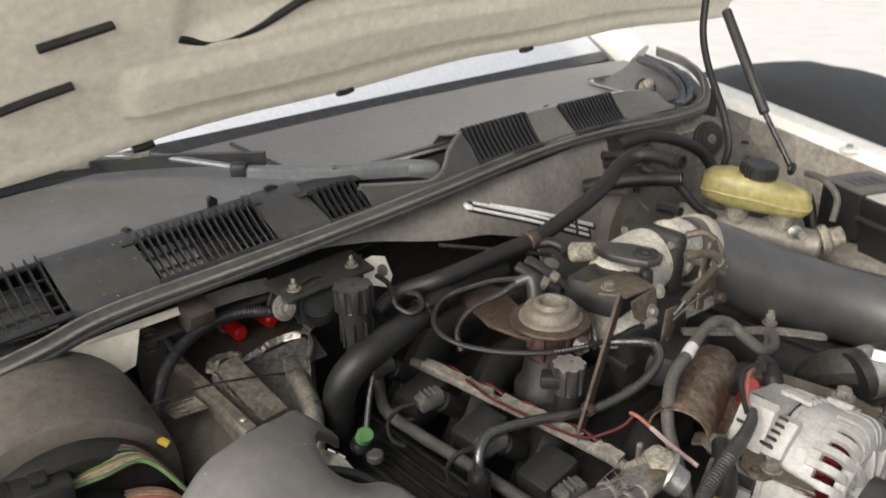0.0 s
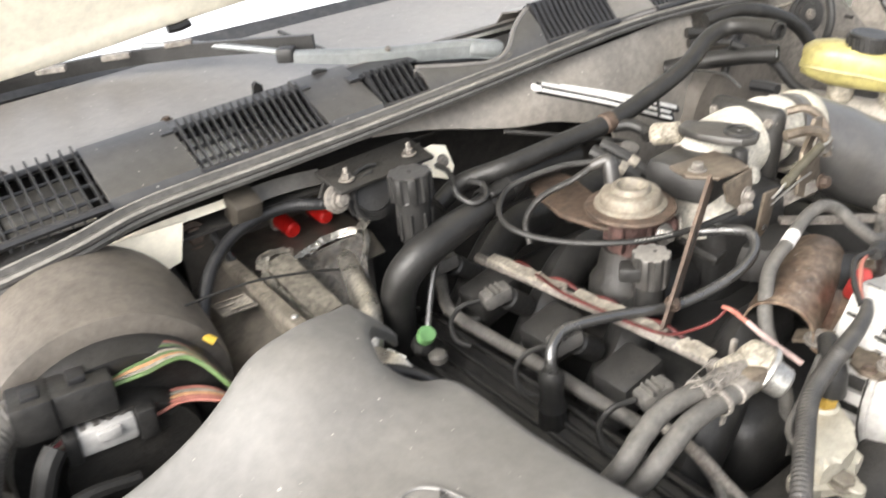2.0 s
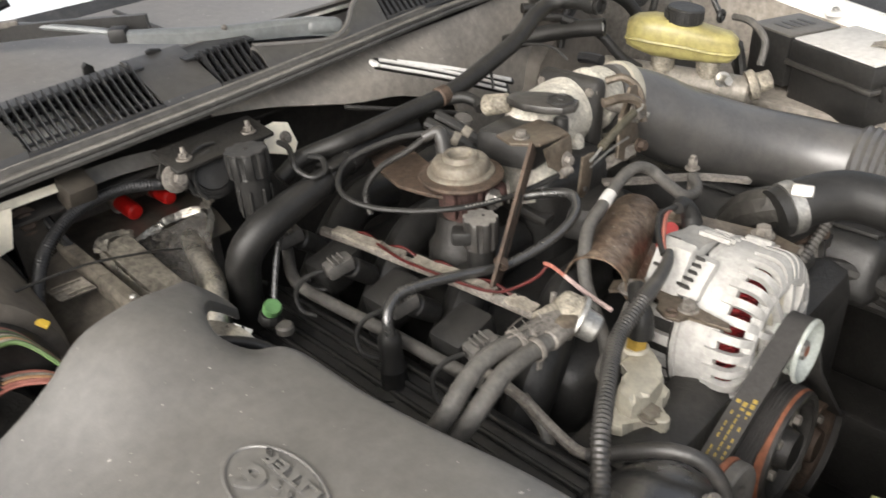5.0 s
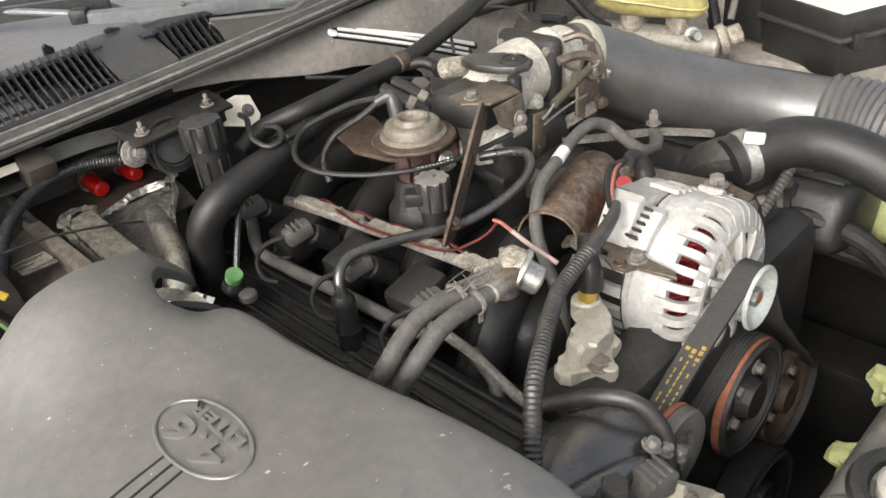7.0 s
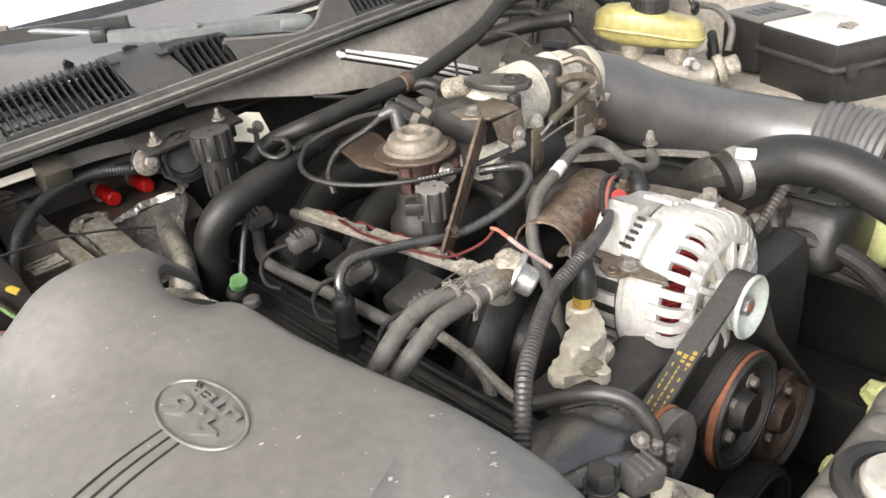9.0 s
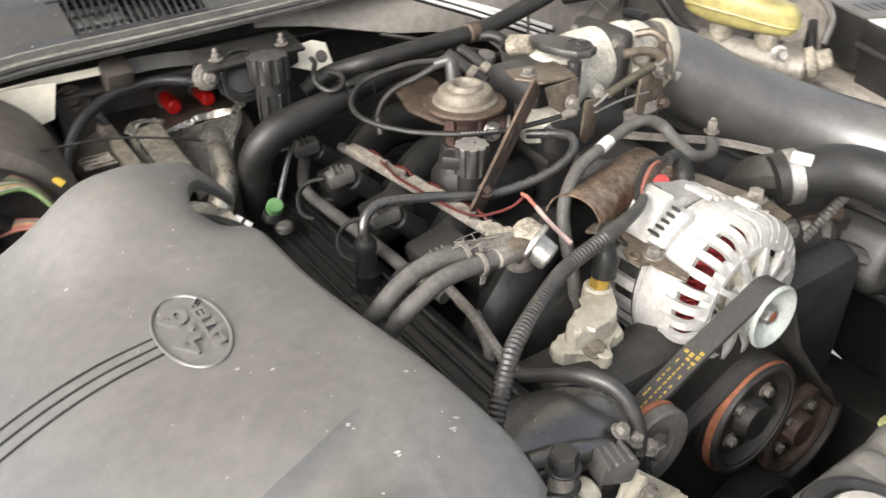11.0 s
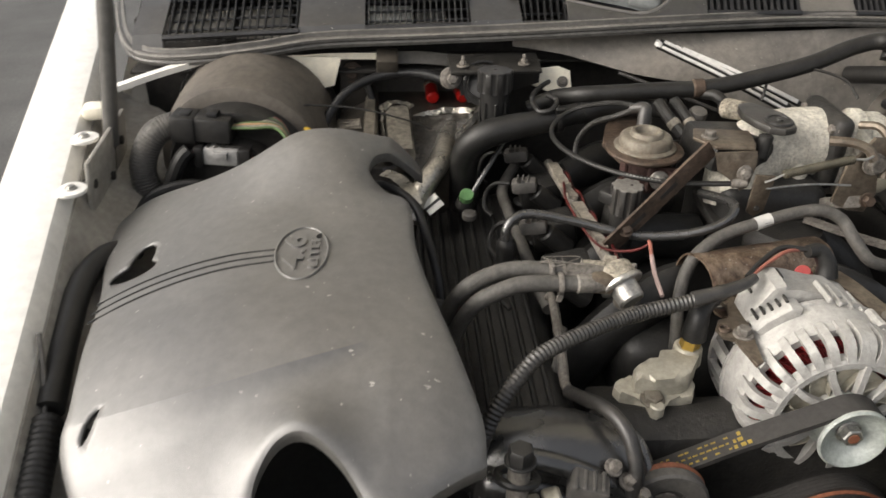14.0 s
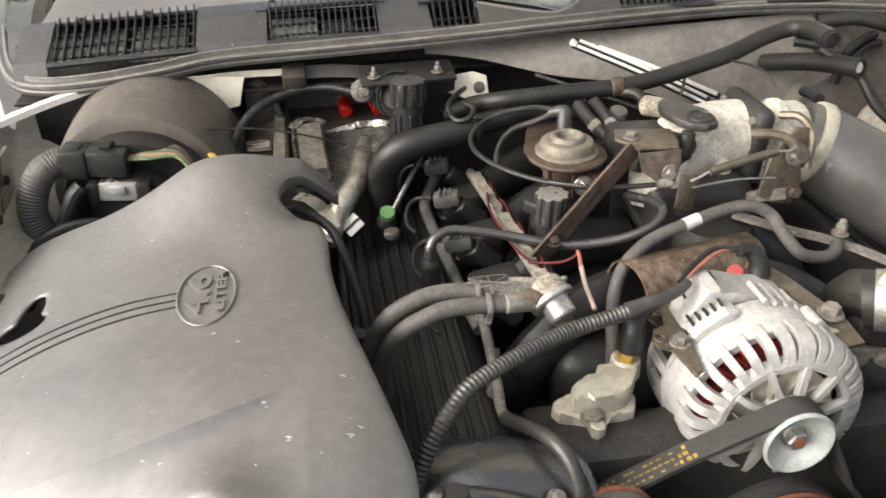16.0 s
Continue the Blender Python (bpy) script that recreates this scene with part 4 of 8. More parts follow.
def cover_z(x, y):
    z = 1.076 - 1.35 * (x + 0.45) ** 2
    if y < 0.2:
        z -= 1.7 * (0.2 - y) ** 2
    z += 0.034 * smooth_step((y - 0.33) / 0.11) * math.exp(-((x + 0.45) / 0.074) ** 2)
    z -= 0.021 * smooth_step((y - 0.41) / 0.06) * max(0.0, min(1.0, (x + 0.375) / 0.034))
    z -= 0.013 * math.exp(-((x + 0.380) / 0.022) ** 2 - ((y - 0.398) / 0.022) ** 2)
    if x > -0.36:
        z -= 3.2 * (x + 0.36) ** 2
    # fold across the front, fading towards the engine side
    c = crease_y(x) - y
    k = max(0.0, min(1.0, (-0.381 - x) / 0.20))
    z -= 0.015 * k ** 0.8 * (1 - (1 - max(0.0, min(1.0, c / (0.003 + 0.034 * k)))) ** 1.8)
    # arch over the front opening
    z += 0.024 * math.exp(-((x + 0.438) / 0.032) ** 2 - ((y - 0.06) / 0.034) ** 2)
    return z


cover = thing("engine_cover", (-0.48, 0.25, 0.97), "grey plastic engine cover lying loose beside the engine", "engine cover")
HOLES = [(-0.606, 0.290, lambda x, y: min((x / 0.022) ** 2 + ((y + 0.002) / 0.014) ** 2, ((x - 0.004) / 0.012) ** 2 + ((y - 0.016) / 0.026) ** 2)),
         (-0.590, 0.106, lambda x, y: ((x - 0.5 * y) / 0.0035) ** 2 + (y / 0.010) ** 2)]
line = [Vector((p.x, p.y)) for p in even(curve_points([Vector((x, y, 0)) for x, y in OUT + OUT[:1]], 6), 0.005)]
if (line[-1] - line[0]).length < 0.003:
    line.pop()


def inside(p, poly):
    hit = False
    for a, b in zip(poly, poly[1:] + poly[:1]):
        if (a.y > p.y) != (b.y > p.y) and p.x < (b.x - a.x) * (p.y - a.y) / (b.y - a.y) + a.x:
            hit = not hit
    return hit


def edge_distance(p, poly):
    best = 9.0
    for a, b in zip(poly, poly[1:] + poly[:1]):
        t = max(0.0, min(1.0, (p - a).dot(b - a) / max((b - a).length_squared, 1e-12)))
        best = min(best, (p - a.lerp(b, t)).length)
    return best


pts, segs = list(line), [(i, (i + 1) % len(line)) for i in range(len(line))]
rims = []
for hx, hy, shape in HOLES:
    rim = []
    for k in range(40):
        q = 2 * math.pi * k / 40
        lo_, hi_ = 0.0, 0.06
        for _ in range(24):
            m_ = (lo_ + hi_) / 2
            lo_, hi_ = (m_, hi_) if shape(m_ * math.cos(q), m_ * math.sin(q)) < 1 else (lo_, m_)
        rim.append(Vector((hx + lo_ * math.cos(q), hy + lo_ * math.sin(q))))
    segs += [(len(pts) + i, len(pts) + (i + 1) % 40) for i in range(40)]
    pts += rim
    rims.append(rim)
crease = [Vector((x_, crease_y(x_))) for x_ in np.linspace(-0.384, -0.619, 60)]
crease = [p for p in crease if inside(p, line) and edge_distance(p, line) > 0.010]
segs += [(len(pts) + i, len(pts) + i + 1) for i in range(len(crease) - 1)]
pts += crease


def crease_distance(p):
    return abs(p.y - crease_y(p.x)) if p.x < -0.38 else 1.0


for r_ in (0.002, 0.0045, 0.008):
    for i, p in enumerate(line):
        d_ = line[(i + 1) % len(line)] - line[i - 1]
        q = p + Vector((d_.y, -d_.x)).normalized() * r_
        if inside(q, line) and edge_distance(q, line) > r_ * 0.9:
            pts.append(q)
for i in range(72):
    for j in range(100):
        p = Vector((-0.67 + 0.005 * i + 0.0025 * (j % 2), 0.0 + 0.005 * j))
        if inside(p, line) and edge_distance(p, line) > 0.011 and crease_distance(p) > 0.002 and all(edge_distance(p, r_) > 0.0025 and not inside(p, r_) for r_ in rims):
            pts.append(p)
from mathutils.geometry import delaunay_2d_cdt
co, _, tris, _, _, _ = delaunay_2d_cdt(pts, segs, [], 0, 1e-6)
bm = B()
vs = []
for p in co:
    z = cover_z(p.x, p.y) - 0.0035 * max(0.0, 1 - edge_distance(p, line) / 0.007) ** 2
    vs.append(bm.verts.new((p.x, p.y, z)))
for t in tris:
    c = (co[t[0]] + co[t[1]] + co[t[2]]) / 3
    if inside(c, line) and not any(inside(c, r_) for r_ in rims):
        bm.faces.new([vs[k] for k in t])
n = len(line)
low = [bm.verts.new((v.co.x, v.co.y, v.co.z - (0.045 if v.co.x > -0.37 and 0.1 < v.co.y < 0.36 else 0.010))) for v in vs[:n]]
for j in range(n):
    bm.faces.new((low[j], low[(j + 1) % n], vs[(j + 1) % n], vs[j]))
bmesh.ops.delete(bm, geom=[v for v in bm.verts if not v.link_faces], context='VERTS')
shell = part("shell", bm, COVER, cover, angle=24)
md = shell.modifiers.new("thickness", 'SOLIDIFY')
md.thickness, md.offset = 0.003, -1


def on_cover(x, y, up=0.0):
    return Vector((x, y, cover_z(x, y) + up))


# raised black tubes stand for the shade in three moulded grooves
for k in range(3):
    bm = B()
    tube(bm, [on_cover(-0.474 - 0.154 * t, 0.269 - 0.0095 * k - 0.012 * k * t * 0.3 - 0.020 * t * t + 0.002 * t, 0.0004) for t in (0, 0.25, 0.5, 0.75, 1)], 0.0009, n=6)
    part("rib", bm, BLACK, shell)
EM = on_cover(-0.452, 0.264)
nx = (on_cover(-0.44, 0.264) - on_cover(-0.464, 0.264)).normalized()
ny = (on_cover(-0.452, 0.276) - on_cover(-0.452, 0.252)).normalized()
nz = nx.cross(ny)
bm = B()
ring(bm, Vector((0, 0, 0)), (0, 0, 1), 0.0222, 0.0011, 48, 8)
bmesh.ops.transform(bm, matrix=Matrix.Translation(EM + nz * 0.0004) @ Matrix(((*nx, 0), (*ny, 0), (*nz, 0), (0, 0, 0, 1))).transposed() @ Matrix.Diagonal((1, 1.86, 1, 1)), verts=bm.verts)
em = part("emblem_ring", bm, COVER, shell)
m = Matrix((( *ny, 0), (*(-nx), 0), (*nz, 0), (0, 0, 0, 1))).transposed()
for text, size, dx, wide in (("4.6", 0.0255, -0.0055, 1.75), ("LITER", 0.0110, 0.0110, 2.0)):
    bm = words(text, size, 0.0016, 0.0004)
    bmesh.ops.transform(bm, matrix=Matrix.Translation(EM + nx * dx + nz * 0.0003) @ m @ Matrix.Diagonal((wide, 1, 1, 1)), verts=bm.verts)
    part("lettering", bm, COVER, shell, "raised moulded letters", smooth=False)

rnd = random.Random(31)
for x, y, k in ((-0.344, 0.124, 5), (-0.386, 0.117, 2), (-0.412, 0.131, 2), (-0.449, 0.207, 1), (-0.475, 0.113, 2), (-0.354, 0.158, 2), (-0.40, 0.33, 1), (-0.42, 0.19, 1), (-0.50, 0.36, 1)):
    for _ in range(k):
        px, py, a, w = x + rnd.uniform(-0.008, 0.008), y + rnd.uniform(-0.01, 0.01), rnd.uniform(0, 3), rnd.uniform(0.0004, 0.0011)
        bm = B()
        pts_ = [on_cover(px + w * math.cos(q + a) * (2.2 if math.cos(q) > 0 else 1.2) + w * 0.6 * math.sin(3 * q), py + w * math.sin(q + a), 0.0003) for q in (2 * math.pi * j / 9 for j in range(9))]
        bm.faces.new([bm.verts.new(p) for p in pts_])
        part("scuff", bm, SCUFF, shell, "small white scuff mark")

# ---- alternator ----
AX = Vector((0.0, 1.0, -0.035)).normalized()
AC = Vector((0.0, 0.131, 0.967))


def alt(h, r=0.0, q=0.0):
    """A point h behind the pulley's face, r from the axis, at angle q from the top towards the right."""
    u = Vector((1, 0, 0))
    w = u.cross(AX)
    return AC + AX * h + r * (math.cos(q) * w + math.sin(q) * u)


al = thing("alternator", (0, 0.21, 0.88), "bright cast aluminium alternator with red copper winding", "alternator")
bm = B()
lathe(bm, alt(0.040), AX, [(0, 0.02), (0.002, 0.048), (0.012, 0.060), (0.036, 0.064), (0.040, 0.05)], 40)
part("copper_winding", bm, COPPER, al, "dark red copper windings")
rnd = random.Random(12)
for k in range(64):
    q = 2 * math.pi * (k + rnd.random()) / 64
    bm = B()
    tube(bm, [alt(0.074, 0.0640, q), alt(0.058, 0.0668, q + 0.05), alt(0.047, 0.0655, q + 0.12), alt(0.041, 0.057, q + 0.17)], 0.0013, n=6, res=3)
    part("winding_strand", bm, COPPER, al)
bm = B()
lathe(bm, alt(0.024), AX, [(0, 0.012), (0, 0.023), (0.004, 0.025), (0.01, 0.025), (0.012, 0.02)], 32)
part("front_hub", bm, ALT, al)
bm = B()
lathe(bm, alt(0.036), AX, [(0, 0.02), (0, 0.0475), (0.002, 0.0475)], 40)
fan = part("fan_disc", bm, CASTPALE, al, "pale stained cooling fan")
for k in range(12):
    q = 2 * math.pi * k / 12
    part("blade", strap(B(), [alt(0.0325, 0.026, q), alt(0.0325, 0.036, q + 0.12), alt(0.0325, 0.047, q + 0.30)], 0.007, 0.0015, up=alt(0, 1, q + 1.57) - alt(0, 0), res=3), CASTPALE, fan)
for k in range(30):
    q = radians(-172 + 12.0 * k)
    wide = 0.0135 if k in (15, 17, 23) else 0.0074
    bm = B()
    strap(bm, [alt(0.060, 0.0752, q), alt(0.050, 0.0754, q), alt(0.042, 0.0748, q), alt(0.036, 0.0718, q), alt(0.0325, 0.0665, q), alt(0.0300, 0.0575, q)], wide, 0.0065, up=alt(0, 1, q) - alt(0, 0), res=4)
    part("rib", bm, ALT, al)
for k in range(11):
    q = 2 * math.pi * k / 11 + 0.2
    bm = B()
    strap(bm, [alt(0.0285, 0.055, q), alt(0.026, 0.042, q), alt(0.026, 0.024, q + 0.12)], 0.0055, 0.007, up=AX, res=3)
    part("spoke", bm, ALT, al)
bm = B()
lathe(bm, alt(0.0265), AX, [(0.0, 0.0525), (0.0, 0.0580), (0.002, 0.0608), (0.0075, 0.0625), (0.0095, 0.0620), (0.0095, 0.0525), (0.0, 0.0525)], 48, caps=False)
part("front_ring", bm, ALT, al)
bm = B()
lathe(bm, alt(0.0720), AX, [(-0.0205, 0.068), (-0.0205, 0.0745), (-0.018, 0.0760), (0.001, 0.0765), (0.003, 0.0772), (0.0130, 0.0775), (0.0140, 0.0795), (0.0180, 0.0795), (0.0190, 0.076), (0.0230, 0.074), (0.0230, 0.068), (-0.0205, 0.068)], 48, caps=False)
part("front_shell", bm, ALT, al)
bm = B()
lathe(bm, alt(0.09), AX, [(0, 0.069), (0.04, 0.069), (0.044, 0.02)], 36)
part("stator", bm, DIRTY, al, "dark laminated stator core")
for k in range(20):
    q = 2 * math.pi * (k + 0.5) / 20
    bm = B()
    strap(bm, [alt(0.088, 0.0745, q), alt(0.11, 0.0745, q), alt(0.126, 0.073, q)], 0.010, 0.006, up=alt(0, 1, q) - alt(0, 0), res=3)
    part("rear_rib", bm, ALT, al)
bm = B()
lathe(bm, alt(0.122), AX, [(0, 0.066), (0, 0.0765), (0.006, 0.0765), (0.014, 0.068), (0.018, 0.03)], 48)
part("rear_shell", bm, ALT, al)
bm = B()
prism(bm, [(-0.056, 0.040), (-0.064, 0.050), (-0.062, 0.060), (-0.046, 0.086), (-0.036, 0.088), (-0.026, 0.080), (0.012, 0.0775), (0.03, 0.069), (0.02, 0.045)], AC + Vector((0, 0.130, 0)), (1, 0, 0), (0, 0, 1), 0.034, 0.004)
hump = part("top_housing", bm, ALT, al, "flat topped rear casting")
bm = B()
prism(bm, [(-0.056, 0.045), (-0.0635, 0.053), (-0.056, 0.0625), (-0.036, 0.0765), (-0.026, 0.075), (-0.03, 0.05)], AC + Vector((0, 0.100, 0)), (1, 0, 0), (0, 0, 1), 0.022, 0.003)
part("step", bm, ALT, hump)
# dark boxes on the casting stand for the shade inside open slots
for j in range(2):
    for k in range(5):
        bm = B()
        box(bm, AC + Vector((-0.0600 + k * 0.0058 + 0.004 * j, 0.094 + 0.026 * j, 0.0605 + k * 0.0041 + 0.008 * j)), (0.0026, 0.012, 0.006), (0, -34, 0), 0.0008, 1)
        part("vent_slot", bm, DIRTY, al, "dark box standing for a cooling slot's shade")
for k in range(4):
    bm = B()
    box(bm, AC + Vector((-0.002 + 0.0105 * k, 0.098, 0.0805 - 0.0042 * k)), (0.004, 0.03, 0.005), (0, 24 + 3 * k, 0), 0.001, 1)
    part("fin", bm, ALT, al)
for q, rr in ((radians(215), 0.088), (radians(158), 0.088)):
    bm = B()
    c = alt(0.05, rr, q)
    lathe(bm, c, AX, [(0, 0.006), (0, 0.0115), (0.002, 0.0125), (0.03, 0.0125), (0.032, 0.01)], 18)
    strap(bm, [alt(0.068, 0.070, q), alt(0.068, rr, q)], 0.026, 0.024, up=AX)
    ear = part("mounting_ear", bm, ALT, al)
    part("bolt", bolt(B(), c, -AX, 0.0075, 0.008), GREYMETAL, ear)
for k in range(9):
    q = radians(28 + 15 * k)
    bm = B()
    lathe(bm, alt(0.058, 0.0775, q), AX, [(0, 0.003), (0, 0.0055), (0.024, 0.0055), (0.026, 0.003)], 10)
    part("rim_lug", bm, ALT, al)
part("seam", ring(B(), alt(0.0925), AX, 0.0772, 0.0009, 60, 6), DIRTY, al, "dark joint between the castings")
# pulley
bm = B()
lathe(bm, alt(0.0), AX, [(0.011, 0.006), (0.011, 0.0135), (0.009, 0.0165), (0.003, 0.0225), (-0.0005, 0.0265), (-0.0015, 0.0285), (0.0, 0.0302), (0.002, 0.0302), (0.003, 0.0258)] +
      [(0.003 + 0.0018 * j, 0.0255 - 0.0015 * (j % 2)) for j in range(11)] + [(0.024, 0.0285), (0.026, 0.0285), (0.0265, 0.02)], 44)
pul = part("pulley", bm, ZINC, al, "zinc plated pulley")
part("pulley_nut", bolt(B(), alt(0.011), -AX, 0.0090, 0.008, 1.2), STEEL, pul)
part("shaft_end", cyl(B(), alt(0.004), alt(0.0005), 0.0055, soft=0.001), ORANGE, pul, "reddish shaft end")
bm = B()
tube(bm, [(0.004, 0.276, 1.036), (0.012, 0.282, 1.026), (0.020, 0.290, 1.005)], 0.0075, n=14)
part("terminal_cover", bm, DULLRED, al, "red terminal cover")
bm = B()
tube(bm, [(-0.002, 0.268, 1.064), (0.010, 0.270, 1.063), (0.018, 0.266, 1.052), (0.019, 0.262, 1.04)], 0.0085, n=12, taper=lambda t: 0.7 + 0.5 * t)
part("boot", bm, RUBBER, al, "grey rubber boot")

# ---- belt and pulleys ----
BELT_Y = 0.144
bt = thing("drive_belt", (0, BELT_Y, 0.7), "black ribbed drive belt with yellow printing", "drive belt")


def arc(c, r, a0, a1, k=9):
    return [Vector((c[0] + r * math.cos(radians(a0 + (a1 - a0) * i / k)), BELT_Y, c[1] + r * math.sin(radians(a0 + (a1 - a0) * i / k)))) for i in range(k + 1)]


path = [Vector((-0.215, BELT_Y, 0.892)), Vector((-0.16, BELT_Y, 0.921)), Vector((-0.09, BELT_Y, 0.957))] + arc((0, 0.967), 0.0275, 112, 20) + [Vector((0.065, BELT_Y, 0.90)), Vector((0.12, BELT_Y, 0.835)), Vector((0.185, BELT_Y, 0.76))] + arc((0.14, 0.735), 0.06, 20, -100) + [Vector((0.08, BELT_Y, 0.71))]
bm = B()
line = path
rows = []
for i, p in enumerate(line):
    a = (line[min(i + 1, len(line) - 1)] - line[max(i - 1, 0)]).normalized()
    s = Vector((0, 1, 0))
    w = a.cross(s)
    rows.append([bm.verts.new(p + x * s * 0.0105 + y * w * 0.0022) for x, y in ((-1, -1), (1, -1), (1, 1), (-1, 1))])
for s, t in zip(rows, rows[1:]):
    for j in range(4):
        bm.faces.new((s[j], s[(j + 1) % 4], t[(j + 1) % 4], t[j]))
bm.faces.new(rows[0])
bm.faces.new(rows[-1][::-1])
part("belt", bm, BELT, bt, angle=60)
d = (Vector((-0.09, 0, 0.957)) - Vector((-0.215, 0, 0.892))).normalized()
nn = Vector((-d.z, 0, d.x))
rnd = random.Random(4)
for k in range(24):
    for j in range(3):
        if rnd.random() < 0.12:
            continue
        w = 0.0024 + 0.0022 * rnd.random()
        c = Vector((-0.205, BELT_Y, 0.8972)) + d * (0.008 + k * 0.0056 + rnd.random() * 0.001) + nn * 0.0026 + Vector((0, -0.0065 + 0.006 * j, 0))
        bm = B()
        box(bm, c, (w, 0.0015 if k < 21 else 0.0036, 0.0005), (0, -math.degrees(math.atan2(d.z, d.x)), 0), 0)
        part("print_bar", bm, PRINT, bt, smooth=False)
RUN = [Vector((0.058, 0.15, 0.880)), Vector((0.035, 0.15, 0.8955)), Vector((0.012, 0.15, 0.9005)), Vector((-0.012, 0.15, 0.894)), Vector((-0.05, 0.15, 0.876)), Vector((-0.10, 0.15, 0.862)), Vector((-0.138, 0.15, 0.860)), Vector((-0.165, 0.15, 0.868))]
part("lower_run", strap(B(), RUN, 0.022, 0.004, up=(0, 0, 1), res=4), BELT, bt)
for k in range(6):
    part("belt_rib", tube(B(), [p + Vector((0, -0.0092 + 0.00368 * k, 0.0022)) for p in RUN], 0.0011, n=6, res=4), BELT, bt)
for k in range(2):
    bm = B()
    c0 = Vector((0.015 + 0.125 * k, 0.130 + 0.012 * k, 0.836 - 0.096 * k))
    R0 = 0.062 - 0.004 * k
    lathe(bm, c0, (0, 1, -0.03), [(-0.004, 0.012), (-0.004, 0.019), (0.010, 0.022), (0.012, R0 - 0.016), (0.001, R0 - 0.011), (0.0, R0 - 0.001), (0.003, R0)] +
          [(0.005 + 0.0022 * j, R0 - 0.002 * (j % 2)) for j in range(15)] + [(0.039, R0), (0.040, 0.03)], 56)
    pw = lone("ribbed_pulley", bm, DIRTY if k == 0 else RUST, "large black ribbed pulley with a rusty orange rim" if k == 0 else "rust brown ribbed pulley low on the engine", "pulley")
    ORIGIN[pw] = pw.location.copy()
    part("front_rim", ring(B(), c0 + Vector((0, 0.001, 0)), (0, 1, -0.03), R0 - 0.0045, 0.0036, 52, 8, 0.6), LOOM if k == 0 else RUST, pw)
    lathe(bm := B(), c0, (0, 1, -0.03), [(0.003, R0 - 0.003), (0.0035, R0 + 0.0006), (0.011, R0 + 0.0008), (0.0115, R0 - 0.003)], 56, caps=False)
    part("rim_ring", bm, ORANGE if k == 0 else RUST, pw, "rust orange ring" if k == 0 else "dull rusty ring")
    for j in range(4):
        q = radians(45 + 90 * j)
        part("bolt", bolt(B(), c0 + Vector((0.030 * math.cos(q), 0.011, 0.030 * math.sin(q))), (0, -1, 0), 0.0055, 0.006), GREYMETAL, pw)
lathe(bm := B(), (0.055, 0.118, 0.648), (0, 1, -0.03), [(-0.002, 0.012), (-0.002, 0.030), (0.010, 0.034), (0.012, 0.052), (0.0, 0.058), (0.0, 0.068), (0.003, 0.071), (0.034, 0.071), (0.036, 0.05)], 56)
ckp = lone("crank_pulley", bm, BLACK, "wide black crank pulley low at the front of the engine", "pulley")
ORIGIN[ckp] = ckp.location.copy()
part("front_rim", ring(B(), (0.055, 0.117, 0.648), (0, 1, -0.03), 0.065, 0.003, 52, 8, 0.6), LOOM, ckp, "scuffed front rim")
part("centre_bolt", bolt(B(), (0.055, 0.117, 0.648), (0, -1, 0.03), 0.010, 0.008, 1.5), GREYMETAL, ckp)
bm = B()
lathe(bm, (-0.154, 0.113, 0.914), (0, 1, -0.03), [(0.006, 0.008), (0.006, 0.0175), (0.001, 0.0195), (0.0, 0.022), (0.0, 0.035), (0.002, 0.037), (0.010, 0.037), (0.012, 0.03)], 40)
idl = lone("idler_pulley", bm, GREYCONN, "dull grey idler pulley with a grey centre bolt", "pulley")
ORIGIN[idl] = idl.location.copy()
part("bolt", bolt(B(), (-0.154, 0.119, 0.914), (0, -1, 0), 0.0085, 0.008, 1.6), GREYMETAL, idl)
part("rust_ring", ring(B(), (-0.153, 0.127, 0.9145), (0, 1, -0.03), 0.033, 0.0035, 36, 8), ORANGE, idl, "rust orange rear edge")

# ---- rusty brackets and shield ----
hs = thing("heat_shield", (0, 0.31, 0.99), "curved rusty steel heat shield behind the alternator", "heat shield")
bm = B()
rows = []
SA, SB = Vector((-0.088, 0.296, 1.012)), Vector((0.058, 0.346, 1.002))
ux = (SB - SA).normalized()
uy = Vector((-ux.y, ux.x, 0)).normalized()
for k in range(15):
    q = radians(88 - 13.5 * k)
    row = []
    for j in range(15):
        t = j / 14
        r_ = 0.030 - 0.003 * t + 0.0010 * noise.noise((t * 5, k * 0.4, 2))
        row.append(SA.lerp(SB, t) + uy * r_ * math.sin(q) + Vector((0, 0, 1)) * r_ * math.cos(q))
    rows.append(row)
last_ = rows[-1]
rows.append([p - uy * 0.006 + Vector((0, 0, -0.004)) for p in last_])
rows.append([p - uy * 0.016 + Vector((0, 0, -0.002)) for p in last_])
sheet(bm, rows, 0.002)
part("plate", bm, SHIELD, hs)
part("bolt", bolt(B(), (-0.073, 0.270, 1.010), (0, -0.2, 1), 0.0065, 0.007), GREYMETAL, hs)
part("bolt", bolt(B(), (0.034, 0.286, 1.021), (0, -0.2, 1), 0.0075, 0.008), GREYMETAL, hs)
bm = B()
lathe(bm, (0.045, 0.398, 0.985), (0, 0, 1), [(0, 0.045), (0.02, 0.045), (0.032, 0.038), (0.038, 0.02)], 28)
lone("breather_dome", bm, DIRTY, "dusty dark dome behind the rusty shield", "engine part")
br = thing("alternator_bracket", (-0.08, 0.22, 1.0), "flat rusty steel bracket bolted to the alternator", "bracket")
bm = B()
